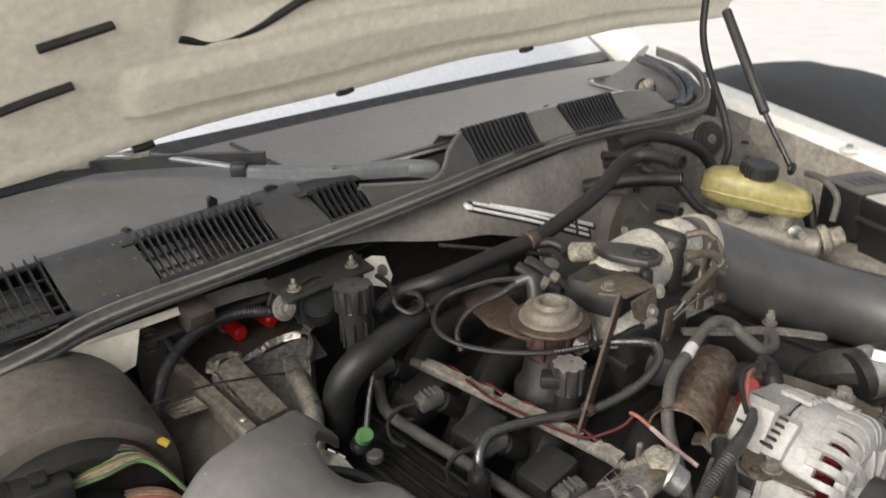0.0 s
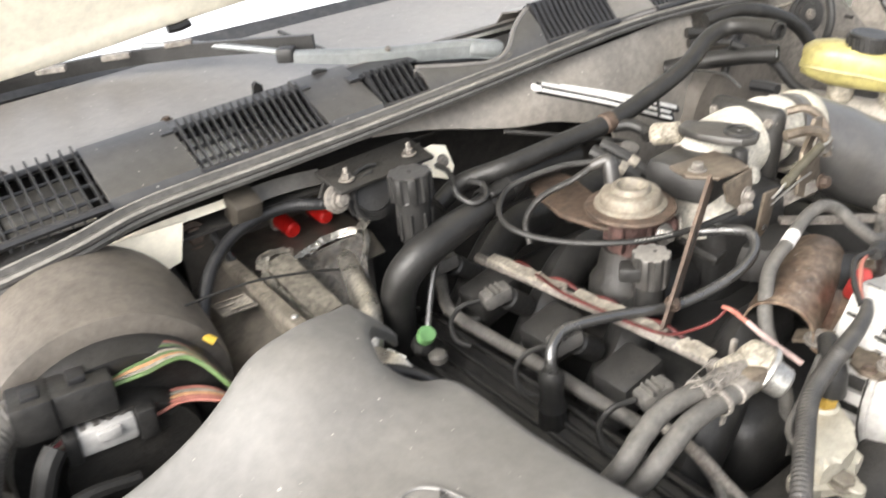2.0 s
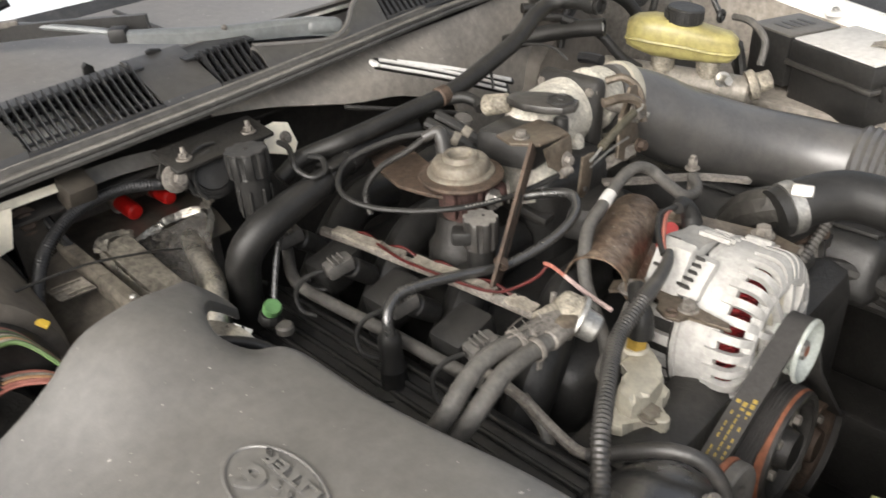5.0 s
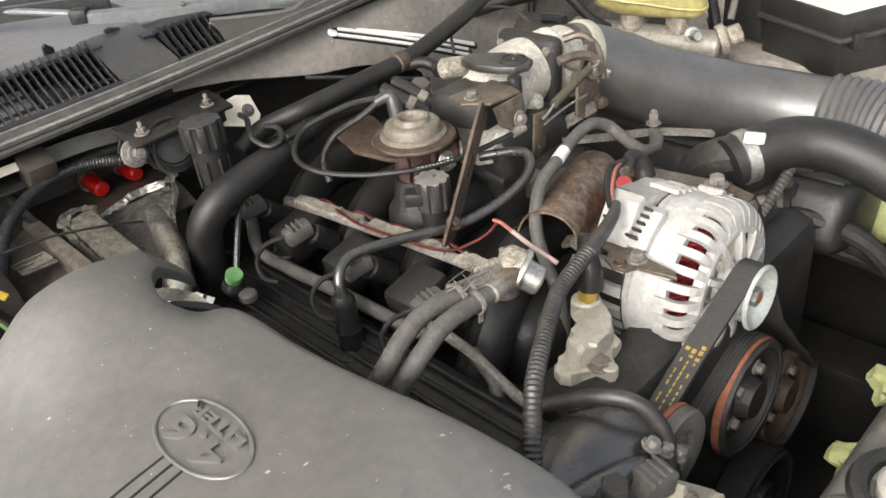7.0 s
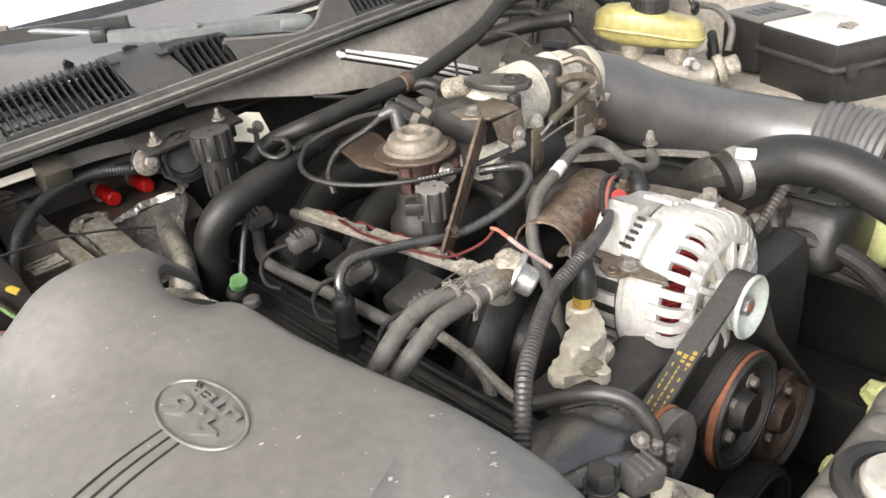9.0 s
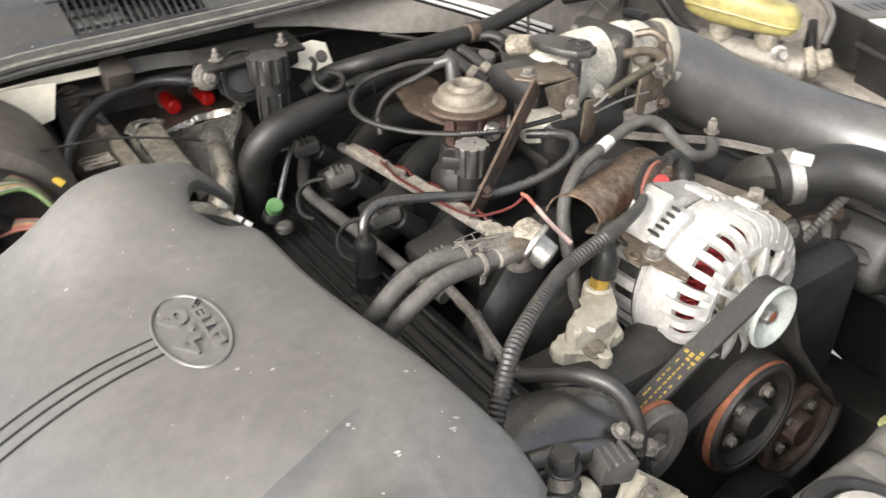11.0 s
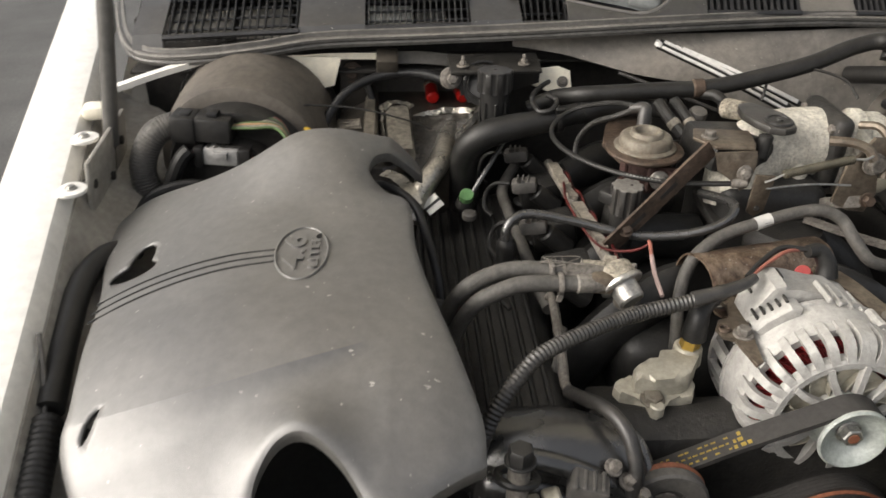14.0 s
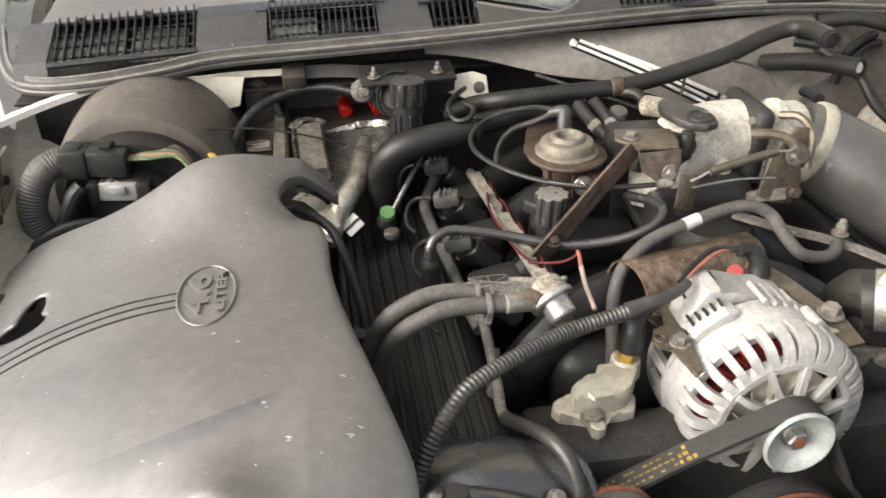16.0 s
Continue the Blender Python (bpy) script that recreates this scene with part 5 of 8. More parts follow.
prism(bm, [(x + 0.019, y + 0.020) for x, y in ((-0.090, 0.238), (-0.073, 0.242), (-0.073, 0.222), (-0.083, 0.204), (-0.084, 0.188), (-0.088, 0.156), (-0.096, 0.150), (-0.099, 0.172), (-0.100, 0.186), (-0.110, 0.189), (-0.113, 0.201), (-0.106, 0.214), (-0.095, 0.216))], (0, 0, 1.0125), (1, 0, 0), (0, 1, 0), 0.0035, 0.001)
part("plate", bm, STRAP, br)
bm = B()
strap(bm, [(-0.063, 0.256, 1.014), (-0.067, 0.270, 1.012), (-0.073, 0.288, 1.006)], 0.017, 0.0035)
part("tongue", bm, STRAP, br)
part("bolt", bolt(B(), (-0.073, 0.211, 1.0160), (0, 0, 1), 0.006, 0.006), GREYMETAL, br)
ring(bm := B(), (-0.087, 0.219, 1.0170), (0, 0, 1), 0.0045, 0.0015, 18, 6)
part("eyelet", bm, RUST, br)
br = thing("alternator_brace", (0.05, 0.24, 1.01), "rusty steel strap from shield to alternator", "bracket")
bm = B()
strap(bm, [(0.030, 0.294, 1.029), (0.038, 0.264, 1.033), (0.050, 0.230, 1.030), (0.059, 0.206, 1.027), (0.063, 0.178, 1.020)], 0.018, 0.004)
part("strap", bm, STRAP, br)
part("bolt", bolt(B(), (0.058, 0.210, 1.0295), (0, 0, 1), 0.0075, 0.008), GREYMETAL, br)
part("bolt", bolt(B(), (0.032, 0.288, 1.0315), (0, 0, 1), 0.0065, 0.007), STRAP, br)
ARM_UP = Vector((-0.112, -0.038, -0.09)).cross(Vector((0.60, 0.25, -0.51))).normalized()
br = thing("cable_bracket", (-0.05, 0.4, 1.0), "rust stained steel bracket beside the vacuum valve", "bracket")
bm = B()
strap(bm, [(-0.054, 0.395, 1.109), (-0.080, 0.3856, 1.0860), (-0.106, 0.3758, 1.0625), (-0.132, 0.366, 1.0395), (-0.158, 0.3565, 1.016)], 0.022, 0.003, up=ARM_UP)
arm_ = part("arm", bm, RUST, br, "rust stained slotted arm")
bm = B()
prism(bm, [(-0.068, 0.412), (-0.060, 0.436), (-0.004, 0.428), (-0.009, 0.396), (-0.014, 0.384), (-0.052, 0.388)], (0, 0, 1.1095), (1, 0, 0), (0, 1, 0), 0.0035, 0.001)
part("top_plate", bm, STRAP, br, "rust stained top plate")
bm = B()
prism(bm, [(-0.056, 0.0), (-0.012, 0.0), (-0.010, -0.014), (-0.016, -0.038), (-0.024, -0.042), (-0.034, -0.030), (-0.050, -0.020)], (0, 0.386, 1.110), (1, 0.06, 0), (0, 0.1, 1), 0.003, 0.001)
part("front_web", bm, STRAP, br)
part("web_bolt", bolt(B(), (-0.022, 0.380, 1.088), (0, -1, 0.1), 0.0055, 0.005), GREYMETAL, br)
part("bolt", bolt(B(), (-0.051, 0.412, 1.113), (0, 0, 1), 0.0055, 0.005), GREYMETAL, br)
part("bolt", bolt(B(), (-0.140, 0.363, 1.033), (0.1, -0.7, 0.8), 0.005, 0.004), RUST, arm_)
# dark bars laid through the arm in place of shaded slots
for t in (0.42, 0.72):
    c_ = Vector((-0.054, 0.395, 1.109)).lerp(Vector((-0.158, 0.3565, 1.016)), t)
    part("slot", strap(B(), [c_ - Vector((0.008, 0.00296, 0.00715)), c_ + Vector((0.008, 0.00296, 0.00715))], 0.0050, 0.0038, up=ARM_UP), DARKWALL, arm_, "dark bar standing for a slot's shade")
bm = B()
prism(bm, [(-0.009, -0.040), (0.0, -0.046), (0.009, -0.038), (0.011, 0.002), (-0.010, 0.004)], (-0.008, 0.366, 1.090), (1, 0, 0), (0, -0.1, 1), 0.003, 0.001)
hp_ = part("hanging_plate", bm, STRAP, br)
# dark disc put where the bolt hole would be in shade
part("hole", cyl(B(), (-0.008, 0.3672, 1.055), (-0.008, 0.3645, 1.055), 0.0028), DARKWALL, hp_, "dark disc standing for a bolt hole's shade")
bm = B()
strap(bm, [(0.06, 0.39, 1.028), (0.10, 0.36, 1.024), (0.15, 0.33, 1.018), (0.20, 0.29, 1.006)], 0.010, 0.005)
lone("rail_bracket", bm, GREYMETAL, "stained steel bar behind the heater hose", "bracket")

# ---- vacuum valve ----
EV = Vector((-0.107, 0.44, 0))
ev = thing("egr_valve", (EV.x, EV.y, 1.0), "round vacuum valve with dull zinc cap and red oxide body", "valve")
bm = B()
lathe(bm, EV + Vector((0, 0, 1.090)), (0, 0, 1), [(-0.001, 0.0282), (0.0, 0.0324), (0.0025, 0.0324), (0.004, 0.0306), (0.0045, 0.028), (0.0105, 0.0274), (0.013, 0.0258), (0.0142, 0.0235), (0.0142, 0.0179), (0.0175, 0.0171), (0.019, 0.0155), (0.0188, 0.0127), (0.0165, 0.0115), (0.0125, 0.0111), (0.0112, 0.0099), (0.011, 0.0009)], 44)
part("diaphragm_cap", bm, BRONZE, ev, "dull zinc diaphragm cap")
bm = B()
lathe(bm, EV + Vector((0, 0, 1.081)), (0, 0, 1), [(-0.002, 0.022), (0.001, 0.034), (0.004, 0.0400), (0.0062, 0.0412), (0.0082, 0.0405), (0.0095, 0.033), (0.0100, 0.03)], 44)
part("rim", bm, RUST, ev, "rusty crimped rim")
bm = B()
lathe(bm, EV + Vector((0.0, 0.0, 1.045)), (0, 0, 1), [(0, 0.020), (0.012, 0.019), (0.028, 0.021), (0.040, 0.027)], 24)
part("body", bm, RUSTRED, ev, "red oxide cast body")
part("base", lathe(B(), EV + Vector((0.0, 0.004, 0.99)), (0, 0, 1), [(0, 0.034), (0.02, 0.033), (0.03, 0.026), (0.056, 0.022)], 20), DIRTY, ev, "oily black base")
for a in (-75, 15, 105, 195):
    bm = B()
    box(bm, EV + Vector((0.021 * math.cos(radians(a)), 0.021 * math.sin(radians(a)), 1.066)), (0.007, 0.011, 0.034), (0, 0, a), 0.002)
    part("leg", bm, RUSTRED, ev)
cyl(bm := B(), EV + Vector((0.012, -0.014, 1.066)), EV + Vector((0.030, -0.030, 1.066)), 0.011, soft=0.003)
port = part("port", bm, RUSTRED, ev)
part("bolt", bolt(B(), EV + Vector((0.010, -0.031, 1.066)), (-0.1, -1, 0.2), 0.0068, 0.007), STEEL, port)
ring(bm := B(), EV + Vector((0.031, -0.031, 1.066)), (0.75, -0.66, 0), 0.0105, 0.0016, 22, 6)
part("port_rim", bm, GREYMETAL, port)
bm = B()
prism(bm, [(-0.120, 0.430), (-0.130, 0.465), (-0.136, 0.500), (-0.120, 0.552), (-0.096, 0.596), (-0.066, 0.592), (-0.066, 0.550), (-0.086, 0.50), (-0.085, 0.43)], (0, 0, 1.064), (1, 0, 0), (0, 1, 0), 0.004, 0.001)
part("mounting_flange", bm, RUST, ev)
bm = B()
tube(bm, [(-0.104, 0.462, 1.09), (-0.103, 0.468, 1.114), (-0.103, 0.473, 1.121), (-0.114, 0.482, 1.116)], 0.0078, n=12, taper=lambda t: 1.1 - 0.45 * t)
part("elbow", bm, LOOM, ev, "dusty dark rubber elbow")
# fluted sensor in front of it
bm = B()
lathe(bm, (-0.135, 0.391, 1.0), (0, 0, 1), [(0, 0.013), (0.03, 0.0135), (0.058, 0.0135), (0.060, 0.012)], 18)
fs = lone("pressure_sensor", bm, BLACK, "grey fluted plastic sensor under the vacuum valve", "sensor")
ORIGIN[fs] = fs.location.copy()
part("cap", fluted(B(), (-0.135, 0.391, 1.040), 0.0162, 0.029, 9), LOOM, fs, "fluted dusty cap")
part("cap_top", fluted(B(), (-0.135, 0.391, 1.0688), 0.0160, 0.0012, 9), LIP, fs, "pale dusty top")
# a dark disc paints the shade of a small hole in the cap
part("cap_hole", cyl(B(), (-0.131, 0.391, 1.069), (-0.131, 0.391, 1.0704), 0.0016), DARKWALL, fs, "dark disc standing for a small hole's shade")
box(bm := B(), (-0.148, 0.402, 1.052), (0.018, 0.020, 0.014), (0, 0, 40), 0.003)
part("socket", bm, BLACK, fs)

# ---- throttle body ----
tb = thing("throttle_body", (0.08, 0.46, 1.02), "corroded aluminium throttle body with black gasket plate and linkage", "throttle body")
bm = B()
tube(bm, [(-0.006, 0.428, 1.025), (-0.002, 0.437, 1.050), (0.012, 0.450, 1.070), (0.035, 0.460, 1.079), (0.062, 0.464, 1.082), (0.092, 0.464, 1.083)], 0.0385, n=28, taper=lambda t: 0.78 + 0.22 * min(1, t * 2.2))
elb = part("elbow", bm, WHITECORR, tb, "white corroded elbow")
for p in ((0.020, 0.412, 1.052), (0.060, 0.424, 1.066)):
    part("boss", lathe(B(), p, (0.1, -0.9, 0.35), [(-0.012, 0.010), (0.002, 0.009), (0.004, 0.006)], 14), WHITECORR, elb)
part("lower_flange", box(B(), (-0.004, 0.428, 1.022), (0.07, 0.06, 0.012), (12, 0, 8), 0.004), DIRTY, tb)
bm = B()
box(bm, (0.096, 0.463, 1.084), (0.022, 0.084, 0.082), (0, 4, 0), 0.012, 3)
part("gasket_plate", bm, DIRTY, tb, "black gasket plate")
bm = B()
box(bm, (0.108, 0.463, 1.082), (0.006, 0.074, 0.07), (0, 4, 0), 0.005)
part("flange", bm, WHITECORR, tb)
bm = B()
lathe(bm, (0.11, 0.463, 1.083), (1, -0.05, 0.02), [(0, 0.03), (0.012, 0.033), (0.016, 0.037), (0.024, 0.037), (0.028, 0.033), (0.045, 0.033), (0.05, 0.03)], 32)
part("barrel", bm, WHITECORR, tb)
for dz in (-0.03, 0.03):
    for dy in (-0.032, 0.032):
        part("bolt", bolt(B(), (0.092, 0.463 + dy, 1.082 + dz), (-1, 0, 0), 0.005, 0.006), GREYMETAL, tb)
bm = B()
prism(bm, [(-0.030, -0.030), (-0.012, -0.040), (0.010, -0.044), (0.020, -0.024), (0.014, 0.004), (0.024, 0.022), (0.020, 0.036), (0.004, 0.038), (-0.004, 0.022), (-0.020, 0.012)], (0.112, 0.398, 1.078), (0.97, 0.1, 0), (0, 0.12, 1), 0.004, 0.001)
lp = part("linkage_plate", bm, STRAP, tb, "rust stained linkage plate")
part("pivot_nut", bolt(B(), (0.118, 0.392, 1.090), (0, -1, 0.1), 0.008, 0.007), GREYMETAL, lp)
cyl(bm := B(), (0.125, 0.44, 1.088), (0.12, 0.385, 1.090), 0.008, soft=0.001)
part("linkage_shaft", bm, GREYMETAL, tb)
tube(bm := B(), [(0.070, 0.402, 1.112), (0.088, 0.392, 1.114), (0.102, 0.384, 1.110), (0.108, 0.378, 1.100)], 0.0052, n=8)
part("throttle_lever", bm, STRAP, tb)
tube(bm := B(), [(0.115, 0.43, 1.117), (0.128, 0.415, 1.120), (0.136, 0.400, 1.105), (0.130, 0.388, 1.075)], 0.0045, n=8)
part("return_lever", bm, STRAP, tb)
part("lower_pivot", bolt(B(), (0.117, 0.384, 1.053), (0, -1, 0.2), 0.006, 0.007, 1.3), RUST, lp, "rusty lower pivot")
strap(bm := B(), [(0.060, 0.405, 1.035), (0.085, 0.395, 1.044), (0.112, 0.386, 1.050)], 0.012, 0.003, up=(0, -1, 0.3))
part("stop_plate", bm, GREYMETAL, tb)
bm = B()
tube(bm, [(0.009, 0.361, 1.095), (0.046, 0.367, 1.100), (0.083, 0.372, 1.105)], 0.0042, n=10, ribs=0.0005, pitch=0.0022)
spring = part("return_spring", bm, SPRING, tb, "tarnished spring sleeve")
tube(bm := B(), [(0.083, 0.372, 1.105), (0.095, 0.372, 1.105), (0.102, 0.374, 1.107), (0.106, 0.380, 1.104)], 0.0013, n=6)
part("hook", bm, STEEL, spring)
tube(bm := B(), [(-0.008, 0.362, 1.086), (0.0, 0.361, 1.090), (0.010, 0.361, 1.0955)], 0.0013, n=6)
part("hook", bm, STEEL, spring)
tube(bm := B(), [(-0.004, 0.364, 1.078), (0.045, 0.372, 1.078), (0.095, 0.384, 1.070)], 0.0012, n=6)
part("control_wire", bm, STEEL, tb)
# idle valve on top
bm = B()
prism(bm, [(0.000, 0.474), (0.016, 0.478), (0.026, 0.462), (0.038, 0.446), (0.040, 0.424), (0.036, 0.408), (0.022, 0.402), (0.008, 0.408), (0.000, 0.424), (-0.006, 0.446), (-0.004, 0.464)], (0, 0, 1.1165), (1, 0, 0), (0, 1, 0), 0.0085, 0.002)
iv = part("idle_valve", bm, LOOM, tb, "flat dusty dark valve body")
bm = B()
lathe(bm, (0.022, 0.421, 1.1195), (0, -0.05, 1), [(0, 0.0135), (0.003, 0.0145), (0.007, 0.0145), (0.0085, 0.013), (0.0085, 0.011), (0.0075, 0.0105), (0.008, 0.004), (0.0095, 0.0035), (0.0095, 0.001)], 28)
part("valve_cap", bm, BLACK, iv, "round black cap with a raised centre")
cyl(bm := B(), (0.006, 0.408, 1.117), (0.003, 0.404, 1.092), 0.0075, 0.0068, soft=0.002)
part("valve_leg", bm, BLACK, iv)
cyl(bm := B(), (0.012, 0.478, 1.1135), (0.000, 0.506, 1.107), 0.0105, 0.0115, soft=0.003)
part("collar", bm, CORRODED, tb, "whitish corroded collar")
box(bm := B(), (-0.020, 0.440, 1.090), (0.075, 0.066, 0.036), (0, 8, 15), 0.008)
part("pedestal", bm, BLACK, tb, "dusty black pedestal")

# ---- air duct and its clamp ----
du = thing("air_duct", (0.27, 0.3, 0.95), "large dusty grey rubber air intake duct", "air duct")
bm = B()
tube(bm, [(0.158, 0.461, 1.078), (0.182, 0.452, 1.068), (0.215, 0.43, 1.047), (0.254, 0.402, 1.022), (0.314, 0.357, 0.993), (0.357, 0.30, 0.977), (0.380, 0.237, 0.969)], 0.047, n=28, res=8, taper=lambda t: 0.82 + 0.22 * min(1, t * 3))
part("pipe", bm, DUCT, du)
bm = B()
tube(bm, [(0.380, 0.238, 0.969), (0.384, 0.19, 0.968), (0.38, 0.14, 0.967)], 0.051, n=28, ribs=0.0035, pitch=0.010)
part("bellows", bm, DUCT, du, "ribbed flexible section")
bm = B()
tube(bm, [(0.38, 0.14, 0.967), (0.37, -0.12, 0.96)], 0.05, n=24, res=2)
part("front_pipe", bm, DUCT, du)
bm = B()
lathe(bm, (0.168, 0.457, 1.0735), (1, -0.35, -0.36), [(0, 0.0405), (0, 0.0445), (0.004, 0.0455), (0.011, 0.0460), (0.013, 0.0450), (0.013, 0.041)], 40)
cl = part("clamp", bm, CASTPALE, du, "pale steel band clamp")
part("clamp_screw", box(B(), (0.172, 0.412, 1.060), (0.012, 0.008, 0.020), (20, 0, 20), 0.002), STEEL, cl)

# ---- upper radiator hose ----
rh = thing("radiator_hose", (0.13, 0.15, 1.0), "thick black upper radiator hose with steel clamp", "hose")
bm = B()
tube(bm, [(0.088, 0.214, 1.038), (0.115, 0.195, 1.047), (0.143, 0.168, 1.05), (0.158, 0.125, 1.042), (0.162, 0.07, 1.02), (0.162, 0.0, 0.98), (0.162, -0.06, 0.95)], 0.0245, n=24)
part("hose", bm, RUBBER, rh)
bm = B()
lathe(bm, (0.095, 0.209, 1.041), (0.8, -0.55, 0.2), [(0, 0.024), (0, 0.0265), (0.012, 0.0265), (0.012, 0.024)], 32)
cl = part("clamp", bm, STEEL, rh, "steel worm clamp")
part("clamp_screw", box(B(), (0.095, 0.195, 1.066), (0.012, 0.02, 0.012), (0, 30, 20), 0.002), STEEL, cl)
nk = thing("coolant_outlet", (0.08, 0.24, 0.95), "stained cast coolant outlet neck beside the alternator", "engine part")
bm = B()
tube(bm, [(0.114, 0.262, 0.975), (0.111, 0.258, 1.000), (0.107, 0.244, 1.022), (0.103, 0.224, 1.036), (0.106, 0.206, 1.042)], 0.0205, n=10, taper=lambda t: 1.2 - 0.24 * t)
part("neck", bm, SPLASHED, nk, "dark cast neck splashed with white corrosion")
for p in ((0.085, 0.240, 1.012), (0.130, 0.250, 1.008)):
    part("lug", cyl(B(), (p[0], p[1], 0.985), p, 0.009, soft=0.002), SPLASHED, nk)
bm = B()
prism(bm, [(-0.045, -0.02), (0.0, -0.035), (0.045, -0.02), (0.045, 0.02), (0, 0.03), (-0.045, 0.02)], (0.075, 0.235, 0.965), (1, 0, 0), (0, 1, 0), 0.014, 0.003)
part("flange", bm, GREYMETAL, nk)

# ---- coolant valve with its two hoses ----
for pts in ([(-0.215, 0.264, 1.05), (-0.262, 0.270, 1.050), (-0.291, 0.267, 1.045), (-0.313, 0.266, 1.030), (-0.326, 0.285, 0.990), (-0.33, 0.3, 0.95)], [(-0.205, 0.252, 1.045), (-0.255, 0.254, 1.045), (-0.279, 0.252, 1.040), (-0.302, 0.253, 1.025), (-0.316, 0.272, 0.985), (-0.32, 0.29, 0.95)]):
    hose("coolant_hose", pts, 0.0075, GREYHOSE, "grey rubber coolant hose curving under the cover", group="coolant hoses", n=14)
vt = thing("coolant_valve", (-0.17, 0.25, 1.0), "stained metal tee fitting with chromed valve", "fitting")
cyl(bm := B(), (-0.225, 0.264, 1.05), (-0.178, 0.264, 1.047), 0.0088, soft=0.002)
part("upper_pipe", bm, GREYMETAL, vt)
cyl(bm := B(), (-0.215, 0.252, 1.045), (-0.17, 0.256, 1.043), 0.0088, soft=0.002)
part("lower_pipe", bm, GREYMETAL, vt)
part("block", box(B(), (-0.190, 0.260, 1.045), (0.022, 0.028, 0.018), (0, 0, -8), 0.004), STRAP, vt, "rust streaked steel block")
part("block_cap", box(B(), (-0.196, 0.268, 1.052), (0.024, 0.012, 0.010), (0, 0, -8), 0.003), CORRODED, vt)
cyl(bm := B(), (-0.150, 0.296, 1.012), (-0.149, 0.296, 1.036), 0.003, soft=0.001)
part("nipple", bm, GREYMETAL, vt)
part("nipple_base", lathe(B(), (-0.150, 0.296, 0.99), (0, 0, 1), [(0, 0.013), (0.014, 0.0125), (0.020, 0.009), (0.023, 0.004)], 20), GREYMETAL, vt)
RG = Vector((0.42, -0.80, -0.50))
bm = B()
lathe(bm, (-0.178, 0.268, 1.048), RG, [(-0.006, 0.008), (-0.003, 0.0145), (0.0, 0.0168), (0.008, 0.0175), (0.013, 0.0180)], 28)
part("dome", bm, CORRODED, vt, "stained cast regulator dome")
bm = B()
lathe(bm, Vector((-0.178, 0.268, 1.048)) + RG.normalized() * 0.012, RG, [(0, 0.0182), (0.001, 0.0200), (0.004, 0.0203), (0.0055, 0.0192), (0.006, 0.0130), (0.020, 0.0122), (0.022, 0.0105), (0.0225, 0.005)], 32)
part("valve_body", bm, STEEL, vt, "shiny crimped valve body")
for p in ((-0.235, 0.266, 1.05), (-0.228, 0.253, 1.045)):
    ring(bm := B(), p, (1, 0, 0), 0.0092, 0.0012, 20, 6, 2.2)
    cl = part("hose_clamp", bm, GREYMETAL, vt)
    part("clamp_ear", box(B(), (p[0], p[1] - 0.004, p[2] - 0.012), (0.006, 0.002, 0.010), (0, 10, 0), 0.001, 1), GREYMETAL, cl)

rnd = random.Random(8)
for k in range(4):
    bm = B()
    c = Vector((-0.226, 0.264, 1.054))
    tube(bm, [c + Vector((rnd.uniform(-0.02, 0.02), rnd.uniform(-0.012, 0.012), rnd.uniform(0.0, 0.012))) for _ in range(5)], 0.00045, n=5, res=5)
    part("tie_wire", bm, GREYMETAL, vt, "thin tangled tie wire")

# ---- water outlet with brass sensor ----
wo = thing("thermostat_housing", (-0.14, 0.21, 0.93), "pale cast aluminium thermostat housing with brass sensor", "engine part")
bm = B()
prism(bm, [(-0.0350, 0.0130), (-0.0290, 0.0170), (-0.0200, 0.0160), (-0.0160, 0.0180), (0.0220, 0.0300), (0.0370, 0.0170), (0.0370, 0.0050), (0.0300, -0.0100), (0.0180, -0.0130), (0.0050, -0.0130), (0.0000, -0.0200), (-0.0020, -0.0270), (-0.0080, -0.0300), (-0.0130, -0.0270), (-0.0140, -0.0150), (-0.0220, -0.0070), (-0.0350, -0.0050), (-0.0390, 0.0040)], (-0.140, 0.210, 0.946), (1, 0, 0), (0, 1, 0), 0.012, 0.003)
part("flange", bm, CASTPALE, wo)
ring_ = [(-0.0225, -0.004), (-0.0215, 0.009), (-0.012, 0.017), (0.010, 0.020), (0.020, 0.032), (0.031, 0.040), (0.042, 0.036), (0.043, 0.024), (0.032, 0.006), (0.022, -0.006), (0.004, -0.009), (-0.012, -0.009)]
smooth_ = [(p.x, p.y) for p in curve_points([Vector((x, y, 0)) for x, y in ring_ + ring_[:1]], 3)][:-1]
bm = B()
prism(bm, smooth_, (-0.140, 0.210, 0.952), (1, 0, 0.02), (0, 1, 0.06), 0.027, 0.007)
part("dome", bm, CASTPALE, wo)
bm = B()
lathe(bm, (-0.106, 0.240, 0.965), (0, 0, 1), [(0, 0.014), (0.010, 0.0135), (0.016, 0.0130), (0.018, 0.011)], 20)
part("neck", bm, CASTPALE, wo)
part("bolt", bolt(B(), (-0.1485, 0.196, 0.958), (0, -0.1, 1), 0.0085, 0.005, 1.3), BRONZE, wo)
part("ear_boss", cyl(B(), (-0.147, 0.186, 0.95), (-0.147, 0.186, 0.961), 0.0065, soft=0.001), CASTPALE, wo)
part("brass_sensor", cyl(B(), (-0.106, 0.239, 0.981), (-0.105, 0.238, 0.994), 0.0092, n=6), BRASS, wo, "brass hexagonal sensor")
